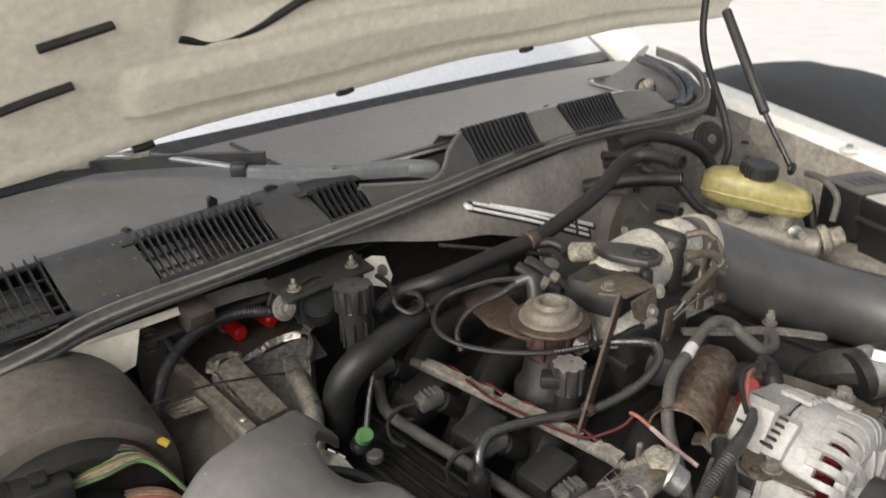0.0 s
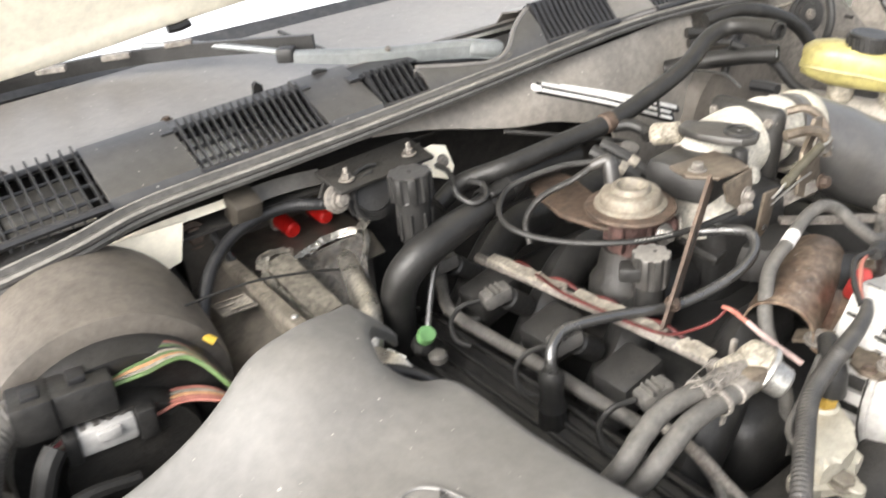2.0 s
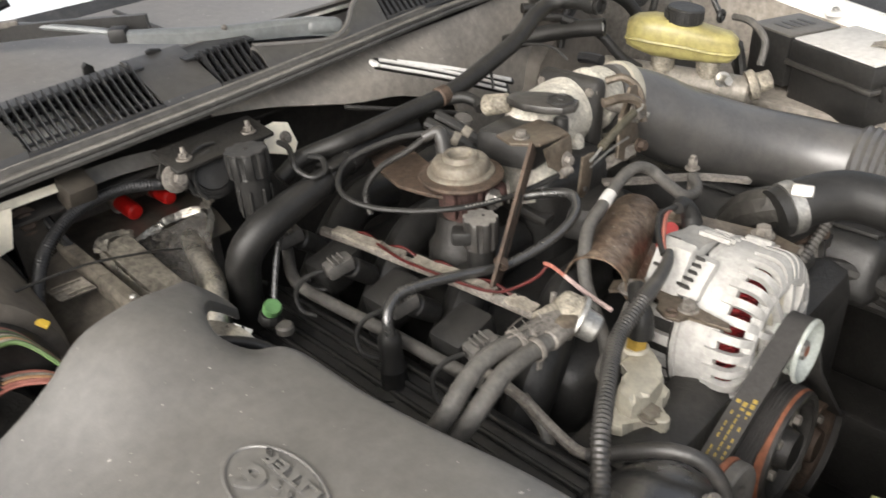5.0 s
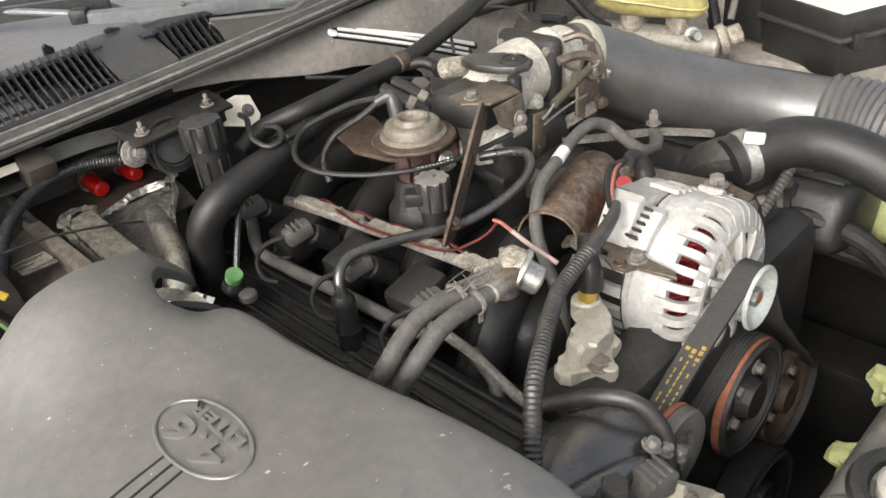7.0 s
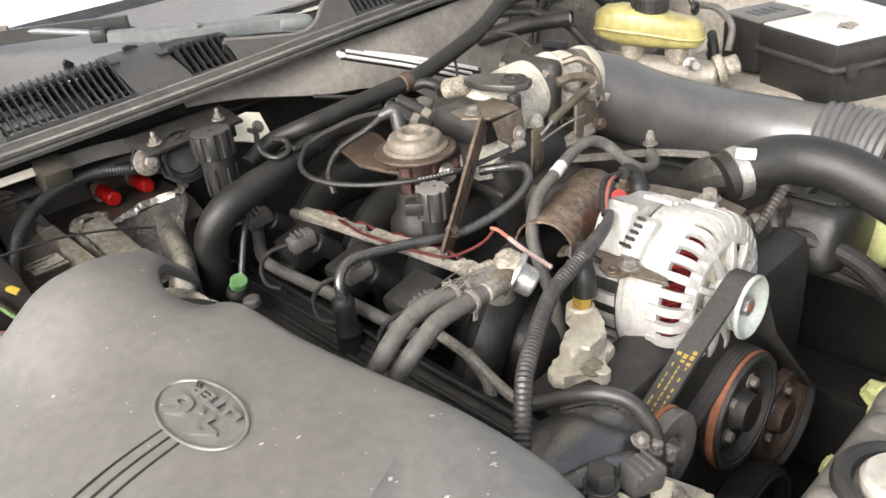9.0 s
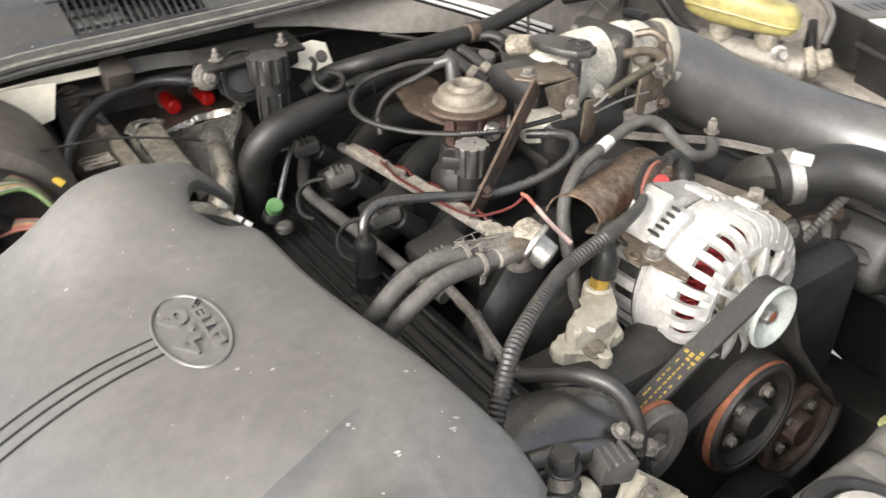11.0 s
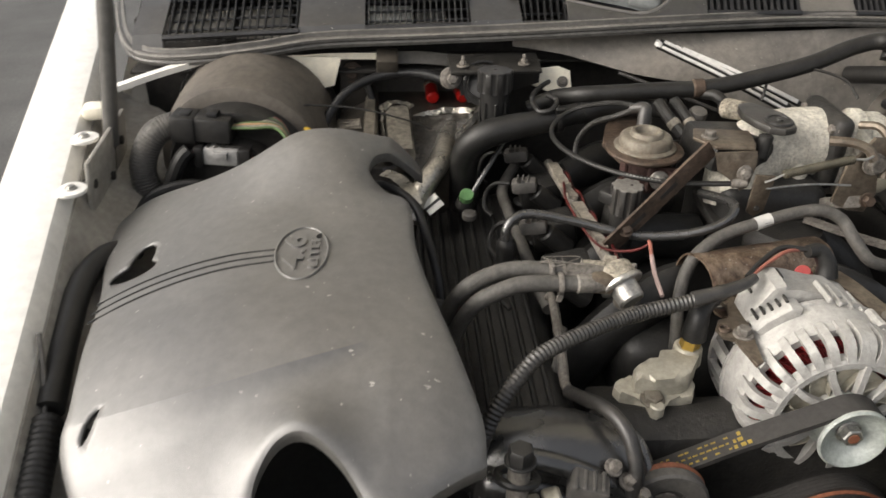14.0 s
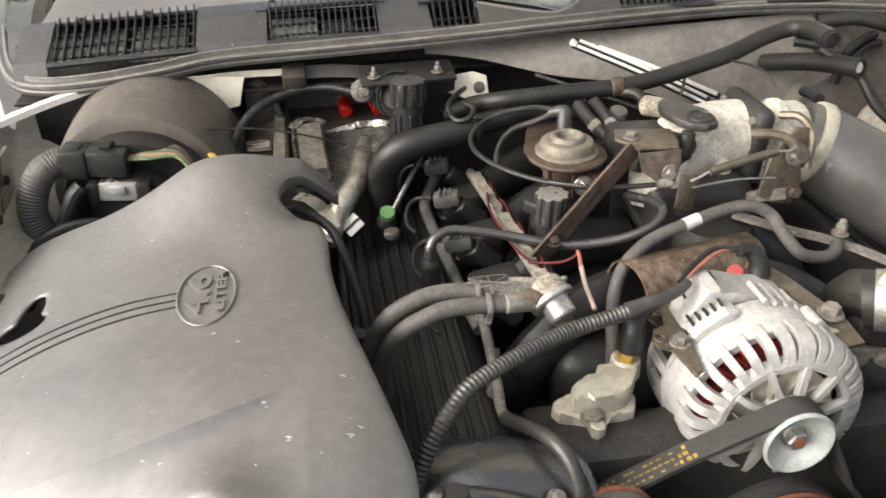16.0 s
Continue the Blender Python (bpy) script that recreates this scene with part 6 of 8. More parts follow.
tube(bm := B(), [(-0.105, 0.236, 0.995), (-0.104, 0.237, 1.012), (-0.1, 0.243, 1.022), (-0.085, 0.255, 1.026)], 0.0115, n=12, taper=lambda t: 1.0 - 0.3 * t)
part("sensor_plug", bm, BLACK, wo, "black sensor plug")
box(bm := B(), (-0.145, 0.215, 0.925), (0.105, 0.06, 0.02), (0, 0, 0), 0.006)
part("gasket_seat", bm, DIRTY, wo)

# ---- hoses and pipes ----
hr = thing("heater_return_hose", (-0.2, 0.56, 1.0), "thick black heater hose along the firewall", "hose")
part("hose", tube(B(), [(-0.286, 0.572, 0.95), (-0.287, 0.565, 1.005), (-0.284, 0.558, 1.034), (-0.268, 0.552, 1.054), (-0.238, 0.551, 1.065), (-0.190, 0.555, 1.073), (-0.147, 0.563, 1.080), (-0.105, 0.572, 1.084), (-0.047, 0.566, 1.083)], 0.0162, n=18, taper=lambda t: 1.05 if t < 0.45 else 1.05 - 0.45 * min(1, (t - 0.45) * 4) * 0.6), RUBBER, hr)
ring(bm := B(), (-0.178, 0.557, 1.075), (1, 0.12, 0.14), 0.0158, 0.0016, 26, 6, 2.6)
cl = part("clamp", bm, RUBBER, hr, "black band clamp")
part("clamp_ear", box(B(), (-0.178, 0.545, 1.089), (0.010, 0.005, 0.008), (30, 0, 0), 0.001, 1), RUBBER, cl)
part("joint", tube(B(), [(-0.150, 0.5625, 1.0795), (-0.135, 0.566, 1.0812)], 0.0145, n=16, res=2), RUBBER, hr)
vh = thing("vacuum_hose", (0.0, 0.55, 1.08), "long black plastic vent pipe with open end above the engine", "hose")
part("pipe", tube(B(), [(-0.205, 0.60, 1.07), (-0.178, 0.596, 1.085), (-0.149, 0.568, 1.100), (-0.112, 0.560, 1.105), (-0.054, 0.554, 1.110), (-0.014, 0.551, 1.113), (0.031, 0.552, 1.120), (0.111, 0.555, 1.140), (0.165, 0.569, 1.155), (0.196, 0.566, 1.164), (0.207, 0.541, 1.168), (0.204, 0.500, 1.168)], 0.0098, n=16, open_end=0.03), RUBBER, vh)
part("band", cyl(B(), (-0.024, 0.5515, 1.1125), (-0.009, 0.551, 1.1135), 0.0112, soft=0.002), RUST, vh, "rust coloured band")
part("collar", tube(B(), [(0.2055, 0.52, 1.168), (0.204, 0.505, 1.168)], 0.0112, n=16, res=2), RUBBER, vh)
hose("vent_branch", [(-0.012, 0.548, 1.108), (0.0, 0.535, 1.11), (0.005, 0.52, 1.106), (0.0, 0.51, 1.103)], 0.0065, RUBBER, "short black branch hose under the vent pipe", n=12)
hl = thing("vacuum_line", (-0.1, 0.45, 1.03), "thin black vacuum line with faint white print round the valve", "hose")
L1 = [(-0.024, 0.378, 1.077), (-0.052, 0.384, 1.074), (-0.090, 0.396, 1.070), (-0.130, 0.414, 1.070), (-0.162, 0.448, 1.068), (-0.184, 0.484, 1.069), (-0.192, 0.512, 1.074), (-0.184, 0.532, 1.082), (-0.160, 0.540, 1.094), (-0.130, 0.510, 1.112), (-0.112, 0.482, 1.120)]
part("line", tube(B(), L1, 0.0028, n=8), RUBBER, hl)
cv = curve_points(L1, 12)
for k in range(10):
    p = cv[27 + k]
    part("print_mark", box(B(), p + Vector((-0.0006, -0.0019, 0.0021)), (0.0022, 0.0008, 0.0014), (0, 0, -30), 0), WHITEPRINT, hl, smooth=False)
part("end_fitting", cyl(B(), (-0.034, 0.379, 1.077), (-0.018, 0.377, 1.078), 0.005, soft=0.001), GREYMETAL, hl)
hose("vacuum_line", [(-0.108, 0.480, 1.118), (-0.126, 0.492, 1.104), (-0.146, 0.514, 1.086), (-0.158, 0.524, 1.062), (-0.163, 0.513, 1.040)], 0.0030, DIRTY, "thin black corrugated line to the valve top", n=8, ribs=0.0006, pitch=0.0036)
hose("crankcase_tube", [(-0.258, 0.386, 1.01), (-0.257, 0.389, 1.022), (-0.248, 0.394, 1.032), (-0.229, 0.397, 1.035), (-0.185, 0.388, 1.030), (-0.132, 0.368, 1.025), (-0.090, 0.357, 1.030), (-0.059, 0.351, 1.040), (-0.039, 0.354, 1.050), (-0.031, 0.366, 1.058), (-0.036, 0.385, 1.056), (-0.05, 0.41, 1.05)], 0.0050, GLOSSBLACK, "glossy black crankcase tube crossing the engine", n=12)
hh = thing("heater_hose", (0.02, 0.32, 1.0), "grey heater hose with a white band", "hose")
HH = [(-0.104, 0.262, 0.915), (-0.106, 0.27, 0.97), (-0.104, 0.285, 1.000), (-0.096, 0.301, 1.020), (-0.082, 0.313, 1.036), (-0.052, 0.329, 1.047), (-0.014, 0.336, 1.056), (0.021, 0.344, 1.061), (0.048, 0.345, 1.063), (0.068, 0.339, 1.055), (0.078, 0.325, 1.040), (0.091, 0.312, 1.025), (0.114, 0.311, 1.018), (0.132, 0.318, 1.018), (0.142, 0.33, 1.022)]
part("hose", tube(B(), HH, 0.0062, n=14), GREYHOSE, hh)
part("band", tube(B(), [(-0.022, 0.3345, 1.0545), (-0.006, 0.338, 1.0578)], 0.0065, n=14, res=2), LID, hh, "white painted band")
bm = B()
cyl(bm, (0.143, 0.331, 1.0), (0.143, 0.331, 1.046), 0.0035, soft=0.001)
bolt(bm, (0.143, 0.331, 1.030), (0, 0, 1), 0.0055, 0.010)
lone("stud", bm, GREYMETAL, "bluish grey threaded stud beside the air duct", "stud")
hose("breather_hose", [(-0.219, 0.589, 1.000), (-0.239, 0.551, 0.985), (-0.238, 0.499, 0.982), (-0.235, 0.449, 0.982), (-0.231, 0.404, 0.980), (-0.227, 0.355, 0.977), (-0.222, 0.311, 0.975)], 0.0065, GREYHOSE, "grey fabric hose along the valve cover", n=12)
hose("metal_pipe", [(-0.222, 0.32, 0.985), (-0.219, 0.312, 0.985), (-0.221, 0.269, 0.980), (-0.221, 0.240, 0.967), (-0.223, 0.215, 0.962), (-0.220, 0.198, 0.965)], 0.0048, GREYMETAL, "flaking grey metal pipe beside the loom", "pipe", n=10)
hose("bypass_hose", [(-0.222, 0.205, 0.962), (-0.214, 0.185, 0.972), (-0.206, 0.162, 0.985), (-0.198, 0.143, 0.989), (-0.190, 0.126, 0.982), (-0.186, 0.112, 0.962), (-0.189, 0.105, 0.940)], 0.0062, LOOM, "black hose arching down over the front cover", n=12)
hose("fabric_hose", [(-0.217, 0.275, 0.978), (-0.222, 0.248, 0.965), (-0.229, 0.238, 0.945), (-0.236, 0.237, 0.915)], 0.0058, GREYHOSE, "worn fabric covered hose going down", n=10)

# ---- wiring loom over the coolant hoses ----
lm = thing("wiring_loom", (-0.2, 0.19, 0.97), "black corrugated wiring loom over the engine", "wiring loom")
LM = [(-0.31, 0.135, 0.955), (-0.304, 0.138, 0.980), (-0.292, 0.148, 1.002), (-0.275, 0.161, 1.020), (-0.256, 0.174, 1.031), (-0.215, 0.197, 1.034), (-0.166, 0.222, 1.033), (-0.125, 0.230, 1.037), (-0.1, 0.232, 1.043)]
part("sleeve", tube(B(), LM, 0.0062, n=12, ribs=0.0009, pitch=0.0040), LOOM, lm)
part("taped_end", tube(B(), [(-0.115, 0.231, 1.04), (-0.09, 0.233, 1.046), (-0.07, 0.237, 1.051), (-0.058, 0.243, 1.054)], 0.0075, n=12, taper=lambda t: 1 - 0.45 * t), LOOM, lm)
part("red_lead", tube(B(), [(-0.065, 0.242, 1.053), (-0.045, 0.256, 1.058), (-0.022, 0.268, 1.064), (-0.002, 0.272, 1.064)], 0.0018, n=8), SALMON, lm, "red lead")
part("black_lead", tube(B(), [(-0.065, 0.244, 1.054), (-0.047, 0.260, 1.059), (-0.024, 0.273, 1.065), (-0.002, 0.270, 1.065)], 0.0026, n=8), RUBBER, lm)
hose("pressed_wire", [(-0.21, 0.20, 1.025), (-0.19, 0.222, 1.018), (-0.15, 0.235, 1.02), (-0.115, 0.245, 1.03)], 0.0022, GREYHOSE, "thin grey wire under the loom", "wire", n=6)
rw = thing("red_white_wire", (-0.135, 0.28, 1.03), "red wire with white sleeve beside the heater hose", "wire")
part("red_end", tube(B(), [(-0.129, 0.322, 1.045), (-0.131, 0.312, 1.047), (-0.134, 0.296, 1.045)], 0.0018, n=8), SALMON, rw)
part("white_sleeve", tube(B(), [(-0.134, 0.296, 1.045), (-0.137, 0.272, 1.040), (-0.137, 0.246, 1.034)], 0.0021, n=8), WHITEWIRE, rw, "dirty white sleeve")
hose("maroon_wire", [(-0.129, 0.318, 1.045), (-0.138, 0.322, 1.036), (-0.150, 0.332, 1.028), (-0.166, 0.345, 1.024), (-0.176, 0.37, 1.025), (-0.181, 0.41, 1.025), (-0.183, 0.45, 1.024), (-0.178, 0.49, 1.024)], 0.0014, REDWIRE, "dark red wire laid along the taped rail", "wire", n=8)

# ---- fuel rail, injectors, coils ----
fr = thing("fuel_rail", (-0.17, 0.44, 1.0), "dirty whitish taped fuel rail", "fuel rail")
RAIL = [(-0.180, 0.575, 1.008), (-0.177, 0.52, 1.012), (-0.172, 0.46, 1.013), (-0.167, 0.40, 1.014), (-0.161, 0.336, 1.013), (-0.152, 0.295, 1.006)]
part("rail", tube(B(), RAIL, 0.0055, n=10), GREYMETAL, fr)
rl = curve_points(RAIL, 8)
rnd = random.Random(21)
for a, b, w in ((3, 13, 0.012), (12, 17, 0.010), (18, 27, 0.013), (26, 31, 0.009), (32, 38, 0.012)):
    bm = B()
    pts_ = [p + Vector((0.002 * (rnd.random() - 0.5), 0, 0.0055 + 0.002 * rnd.random())) for p in rl[a:b]]
    strap(bm, pts_, w, 0.004, res=2)
    part("taped_sleeve", bm, TAPE if a in (3, 18, 32) else GRIME, fr, "dirty whitish tape")
part("red_cable", tube(B(), [p + Vector((0.010, 0, 0.004 + 0.003 * math.sin(i * 0.9))) for i, p in enumerate(rl[6:34])], 0.0017, n=6, res=2), REDWIRE, fr, "dull red cable")
part("black_cable", tube(B(), [p + Vector((0.013 + 0.002 * math.sin(i * 0.5), 0, 0.001)) for i, p in enumerate(rl[2:36])], 0.002, n=6, res=2), RUBBER, fr)
for y, x in ((0.497, -0.222), (0.404, -0.226), (0.31, -0.226), (0.58, -0.22)):
    ij = thing("injector_plug", (x, y, 0.99), "grey ribbed injector plug with looped wires", "connector", "injector plugs")
    bm = B()
    box(bm, (x, y, 1.017), (0.029, 0.018, 0.016), (0, -10, -12), 0.004)
    pl = part("plug", bm, GREYCONN, ij)
    for k in range(3):
        part("ridge", box(B(), (x - 0.008 + 0.006 * k, y, 1.0255), (0.002, 0.015, 0.004), (0, -10, -12), 0.0005, 1), GREYCONN, pl)
    part("injector", cyl(B(), (x + 0.012, y, 1.01), (x + 0.04, y + 0.003, 0.985), 0.011, soft=0.002), BLACK, ij)
    part("wire", tube(B(), [(x - 0.016, y + 0.004, 1.018), (x - 0.032, y + 0.012, 1.014), (x - 0.042, y + 0.016, 1.0), (x - 0.044, y + 0.008, 0.985), (x - 0.036, y - 0.004, 0.98)], 0.0024, n=8), RUBBER, ij)
for y in (0.36, 0.45, 0.54):
    cb = thing("ignition_coil", (-0.2, y, 0.95), "black plastic ignition coil on the valve cover", "ignition coil", "ignition coils")
    part("body", box(B(), (-0.195, y, 0.985), (0.05, 0.04, 0.035), (0, -12, 0), 0.006), BLACK, cb)
    part("stem", cyl(B(), (-0.215, y, 0.95), (-0.213, y, 0.975), 0.014, soft=0.002), BLACK, cb)
bm = B()
lathe(bm, (-0.256, 0.388, 0.945), (0.0, 0.03, 1), [(0, 0.019), (0.005, 0.020), (0.008, 0.0125), (0.024, 0.0115), (0.028, 0.0128), (0.034, 0.0105), (0.050, 0.0098), (0.054, 0.0108), (0.060, 0.0105), (0.066, 0.0068)], 20)
lone("breather_valve", bm, BLACK, "black breather valve standing on the valve cover", "valve")

# ---- blower housing and its surroundings ----
bl = thing("blower_housing", (-0.55, 0.64, 0.9), "dusty brown round blower housing with black flanges", "blower housing")
BC = Vector((-0.552, 0.0, 1.022))
bm = B()
lathe(bm, (BC.x, 0.555, BC.z), (0.05, 1, 0.05), [(0.0, 0.085), (0.004, 0.094), (0.02, 0.098), (0.05, 0.1), (0.09, 0.101), (0.12, 0.100), (0.125, 0.09)], 48)
part("drum", bm, DRUM, bl)
bm = B()
lathe(bm, (BC.x + 0.004, 0.672, BC.z + 0.004), (0.05, 1, 0.05), [(0, 0.09), (0, 0.104), (0.006, 0.106), (0.02, 0.106), (0.024, 0.09)], 48)
part("rear_flange", bm, BLACK, bl, "black rear flange")
bm = B()
lathe(bm, (BC.x, 0.535, BC.z - 0.006), (0.05, 1, 0.05), [(0.0, 0.06), (-0.004, 0.070), (-0.002, 0.080), (0.012, 0.084), (0.024, 0.084), (0.03, 0.06)], 48)
part("front_flange", bm, BLACK, bl, "black inner motor flange")
part("motor", lathe(B(), (BC.x, 0.515, BC.z - 0.01), (0.05, 1, 0.05), [(0, 0.02), (0.003, 0.05), (0.03, 0.055), (0.035, 0.03)], 32), DIRTY, bl)
bm = B()
prism(bm, [(-0.44, 1.09), (-0.405, 1.09), (-0.40, 1.0), (-0.44, 0.96)], (0, 0.69, 0), (1, 0, 0), (0, 0, 1), 0.01, 0.002)
pb = lone("mounting_plate", bm, HOUSING, "brown mounting plate with a rusty bolt", "bracket")
ORIGIN[pb] = pb.location.copy()
part("bolt", bolt(B(), (-0.424, 0.685, 1.088), (0, -1, 0.3), 0.009, 0.006), RUST, pb)
tube(bm := B(), [(-0.408, 0.684, 1.085), (-0.40, 0.672, 1.06), (-0.39, 0.66, 1.03)], 0.005, n=8)
part("stay", bm, BLACK, pb)

# ---- evaporator housing with foil and red caps ----
eh = thing("evaporator_housing", (-0.35, 0.63, 0.8), "grimy brown evaporator housing with torn foil tape", "housing")
bm = B()
prism(bm, [(-0.455, 0.60), (-0.44, 0.56), (-0.385, 0.555), (-0.335, 0.60), (-0.29, 0.635), (-0.255, 0.66), (-0.27, 0.715), (-0.46, 0.72)], (0, 0, 0.80), (1, 0, 0), (0, 1, 0), 0.214, 0.010)
part("case", bm, EVAP, eh)
# sloping flank with the sticker, up to the edge rail
flank = B()
sheet(flank, [[(-0.462 + 0.056 * u + 0.010 * v, 0.70 - 0.17 * v, 1.022 + 0.032 * u ** 0.8 - 0.020 * v) for u in np.linspace(0, 1, 7)] for v in np.linspace(0, 1, 9)], 0.003)
part("flank", flank, EVAP, eh)
bm = B()
prism(bm, [(0.0, 0.0), (0.003, 0.004), (0.013, 0.004), (0.016, -0.004), (0.017, -0.022), (0.0, -0.022)], (-0.408, 0.715, 1.056), (1, 0, 0), (0, -0.035, 1), 0.185, 0.0015)
part("edge_rail", bm, WORNRAIL, eh, "worn tan edge rail")
bm = B()
cyl(bm, (-0.400, 0.545, 1.052), (-0.400, 0.545, 1.0565), 0.003, soft=0.001)
part("rivet", bm, STEEL, eh)
rnd = random.Random(9)
sheet(bm := B(), [[(x, 0.640, 1.016), (x, 0.664, 1.030), (x, 0.690, 1.033), (x, 0.735, 1.032), (x, 0.746, 1.038), (x, 0.748, 1.085)] for x in np.linspace(-0.405, -0.250, 9)], 0.003)
part("deck", bm, EVAP, eh, "greasy brown top of the housing")
# foam slab laid down the slope
bm = B()
rows = []
for i in range(15):
    t = i / 14
    c = Vector((-0.367 + 0.004 * t, 0.643 - 0.088 * t, 1.050 - 0.020 * t))
    rows.append([c + Vector((0.0165 * a, 0.002 * a, 0.0075 * h + 0.0012 * noise.noise((t * 9, a * 2, h)))) for a, h in ((-1, -1), (-1.02, 0.4), (-0.85, 1), (-0.4, 1.08), (0, 1.05), (0.4, 1.1), (0.85, 1), (1.02, 0.4), (1, -1))])
V = [[bm.verts.new(p) for p in r] for r in rows]
for s, t in zip(V, V[1:]):
    for j in range(8):
        bm.faces.new((s[j], s[j + 1], t[j + 1], t[j]))
    bm.faces.new((s[8], s[0], t[0], t[8]))
bm.faces.new(V[0])
bm.faces.new(V[-1][::-1])
part("foam_strip", bm, FOAM, eh, "grey speckled foam strip")


def foil(pts, width, crumple=1.0, up=(0, 0, 1), step=0.003):
    """A crumpled ribbon of foil along the points."""
    line = even(curve_points(pts, 8), step)
    rows = []
    for i, p in enumerate(line):
        a = (line[min(i + 1, len(line) - 1)] - line[max(i - 1, 0)]).normalized()
        s = Vector(up).cross(a).normalized()
        rows.append([p + s * width * (k - 0.5) * (1 + crumple * (0.6 * rnd.random() - 0.3)) + Vector(up) * crumple * (rnd.random() - 0.4) * 0.005 for k in (0, 0.2, 0.4, 0.6, 0.8, 1)])
    return sheet(B(), rows, 0.0005)


part("foil_edge", foil([(-0.386, 0.634, 1.057), (-0.376, 0.647, 1.061), (-0.358, 0.650, 1.059), (-0.345, 0.645, 1.055)], 0.012, 0.5), FOIL, eh, "crumpled foil tape")
part("foil_side", foil([(-0.386, 0.634, 1.054), (-0.386, 0.605, 1.047), (-0.384, 0.575, 1.040), (-0.380, 0.556, 1.034)], 0.010, 0.35, (-1, 0, 0.4)), FOIL, eh, "dirty foil tape")
part("foil_edge", foil([(-0.345, 0.660, 1.034), (-0.334, 0.664, 1.036), (-0.318, 0.666, 1.039), (-0.304, 0.667, 1.042), (-0.291, 0.669, 1.041), (-0.277, 0.664, 1.043), (-0.268, 0.655, 1.044)], 0.008, 0.4, (0, -0.8, 0.6)), FOIL, eh, "crumpled foil tape")
part("foil_edge", foil([(-0.263, 0.655, 1.046), (-0.266, 0.645, 1.042), (-0.278, 0.630, 1.035), (-0.293, 0.616, 1.026), (-0.300, 0.606, 1.014)], 0.008, 0.5, (0.6, -0.5, 0.5)), FOIL, eh, "crumpled foil tape")
part("foil_flap", foil([(-0.268, 0.652, 1.046), (-0.258, 0.660, 1.050), (-0.250, 0.668, 1.050)], 0.012, 0.7), FOIL, eh, "loose foil flap")
# crinkled sheet from the foil's edge down to the cover
bm = B()
N = 26
sheet(bm, [[(-0.352 + 0.084 * u - 0.030 * v * u + 0.002 * noise.noise((u * 6, v * 6, 1)),
            0.664 - 0.012 * u - (0.115 - 0.055 * u) * v,
            1.035 + 0.008 * u - 0.020 * v - 0.045 * max(0.0, v - 0.55) ** 1.5 * (0.5 + u) + 0.0035 * abs(noise.noise((u * 5 + v * 9, v * 4, 3))) + 0.0018 * noise.noise((u * 23, v * 23, 5)))
           for u in np.linspace(0, 1, N)] for v in np.linspace(0, 1, N)], 0.0015)
part("insulation_sheet", bm, CRINKLE, eh, "crinkled shiny dark insulating sheet")
bm = B()
tube(bm, [(-0.296, 0.640, 1.026), (-0.306, 0.612, 1.021), (-0.315, 0.576, 1.012), (-0.331, 0.549, 1.000), (-0.346, 0.530, 0.985), (-0.356, 0.510, 0.965)], 0.0135, n=16)
part("foil_pipe", bm, FOIL, eh, "dull silver insulated pipe")
part("foil_wrap", foil([(-0.385, 0.500, 1.034), (-0.370, 0.490, 1.034), (-0.356, 0.468, 1.030), (-0.348, 0.452, 1.016)], 0.016, 0.25), FOIL, eh, "torn pale foil wrap")
bm = B()
sheet(bm, [[(-0.442 + 0.028 * u + 0.003 * v, 0.630 - 0.016 * u - 0.022 * v, 1.0455 + 0.0075 * u - 0.0035 * v) for u in (0, 0.5, 1)] for v in (0, 0.5, 1)], 0.0008)
stk = part("sticker", bm, GRIME, eh, "faded greasy paper sticker")
for k, (u0, u1) in enumerate(((0.1, 0.9), (0.05, 0.5), (0.3, 0.95))):
    v = 0.15 + 0.33 * k
    a_, b_ = [Vector((-0.442 + 0.028 * u + 0.003 * v, 0.630 - 0.016 * u - 0.022 * v, 1.0468 + 0.0075 * u - 0.0035 * v)) for u in (u0, u1)]
    part("torn_strip", strap(B(), [a_, b_], 0.003, 0.0006), TAPE, stk, "pale torn paper edge")
for p, q2, r in (((-0.320, 0.738, 1.050), (-0.318, 0.702, 1.0455), 0.0090), ((-0.280, 0.742, 1.046), (-0.277, 0.708, 1.0445), 0.0086)):
    pc = thing("service_port", (p[0], p[1], 1.0), "bright red plastic cap on a metal service port", "cap", "red caps")
    p, q2 = Vector(p), Vector(q2)
    d = (q2 - p).normalized()
    part("pipe", tube(B(), [p + Vector((0, 0.002, -0.02)), p - d * 0.002 + Vector((0, 0, -0.006)), p + d * 0.008], r * 0.75, n=12), STEEL, pc)
    part("collar", lathe(B(), p + d * 0.002, d, [(-0.004, r * 0.8), (-0.003, r * 1.08), (0.006, r * 1.08), (0.007, r * 0.8)], 20), CORRODED, pc)
    part("cap", lathe(B(), p + d * 0.008, d, [(0, r * 0.9), (0.001, r * 0.98), (0.024, r), (0.0275, r * 0.93), (0.0295, r * 0.7), (0.030, 0.001)], 24), RED, pc)

# ---- vacuum canister on the firewall ----
vc_ = thing("vacuum_canister", (-0.252, 0.572, 1.04), "black fluted canister on the firewall bracket", "canister")
bm = B()
lathe(bm, (-0.252, 0.572, 1.055), (0, 0.05, 1), [(0, 0.013), (0.008, 0.015), (0.035, 0.016), (0.042, 0.0165), (0.060, 0.0165), (0.064, 0.004)], 18)
part("body", bm, BLACK, vc_)
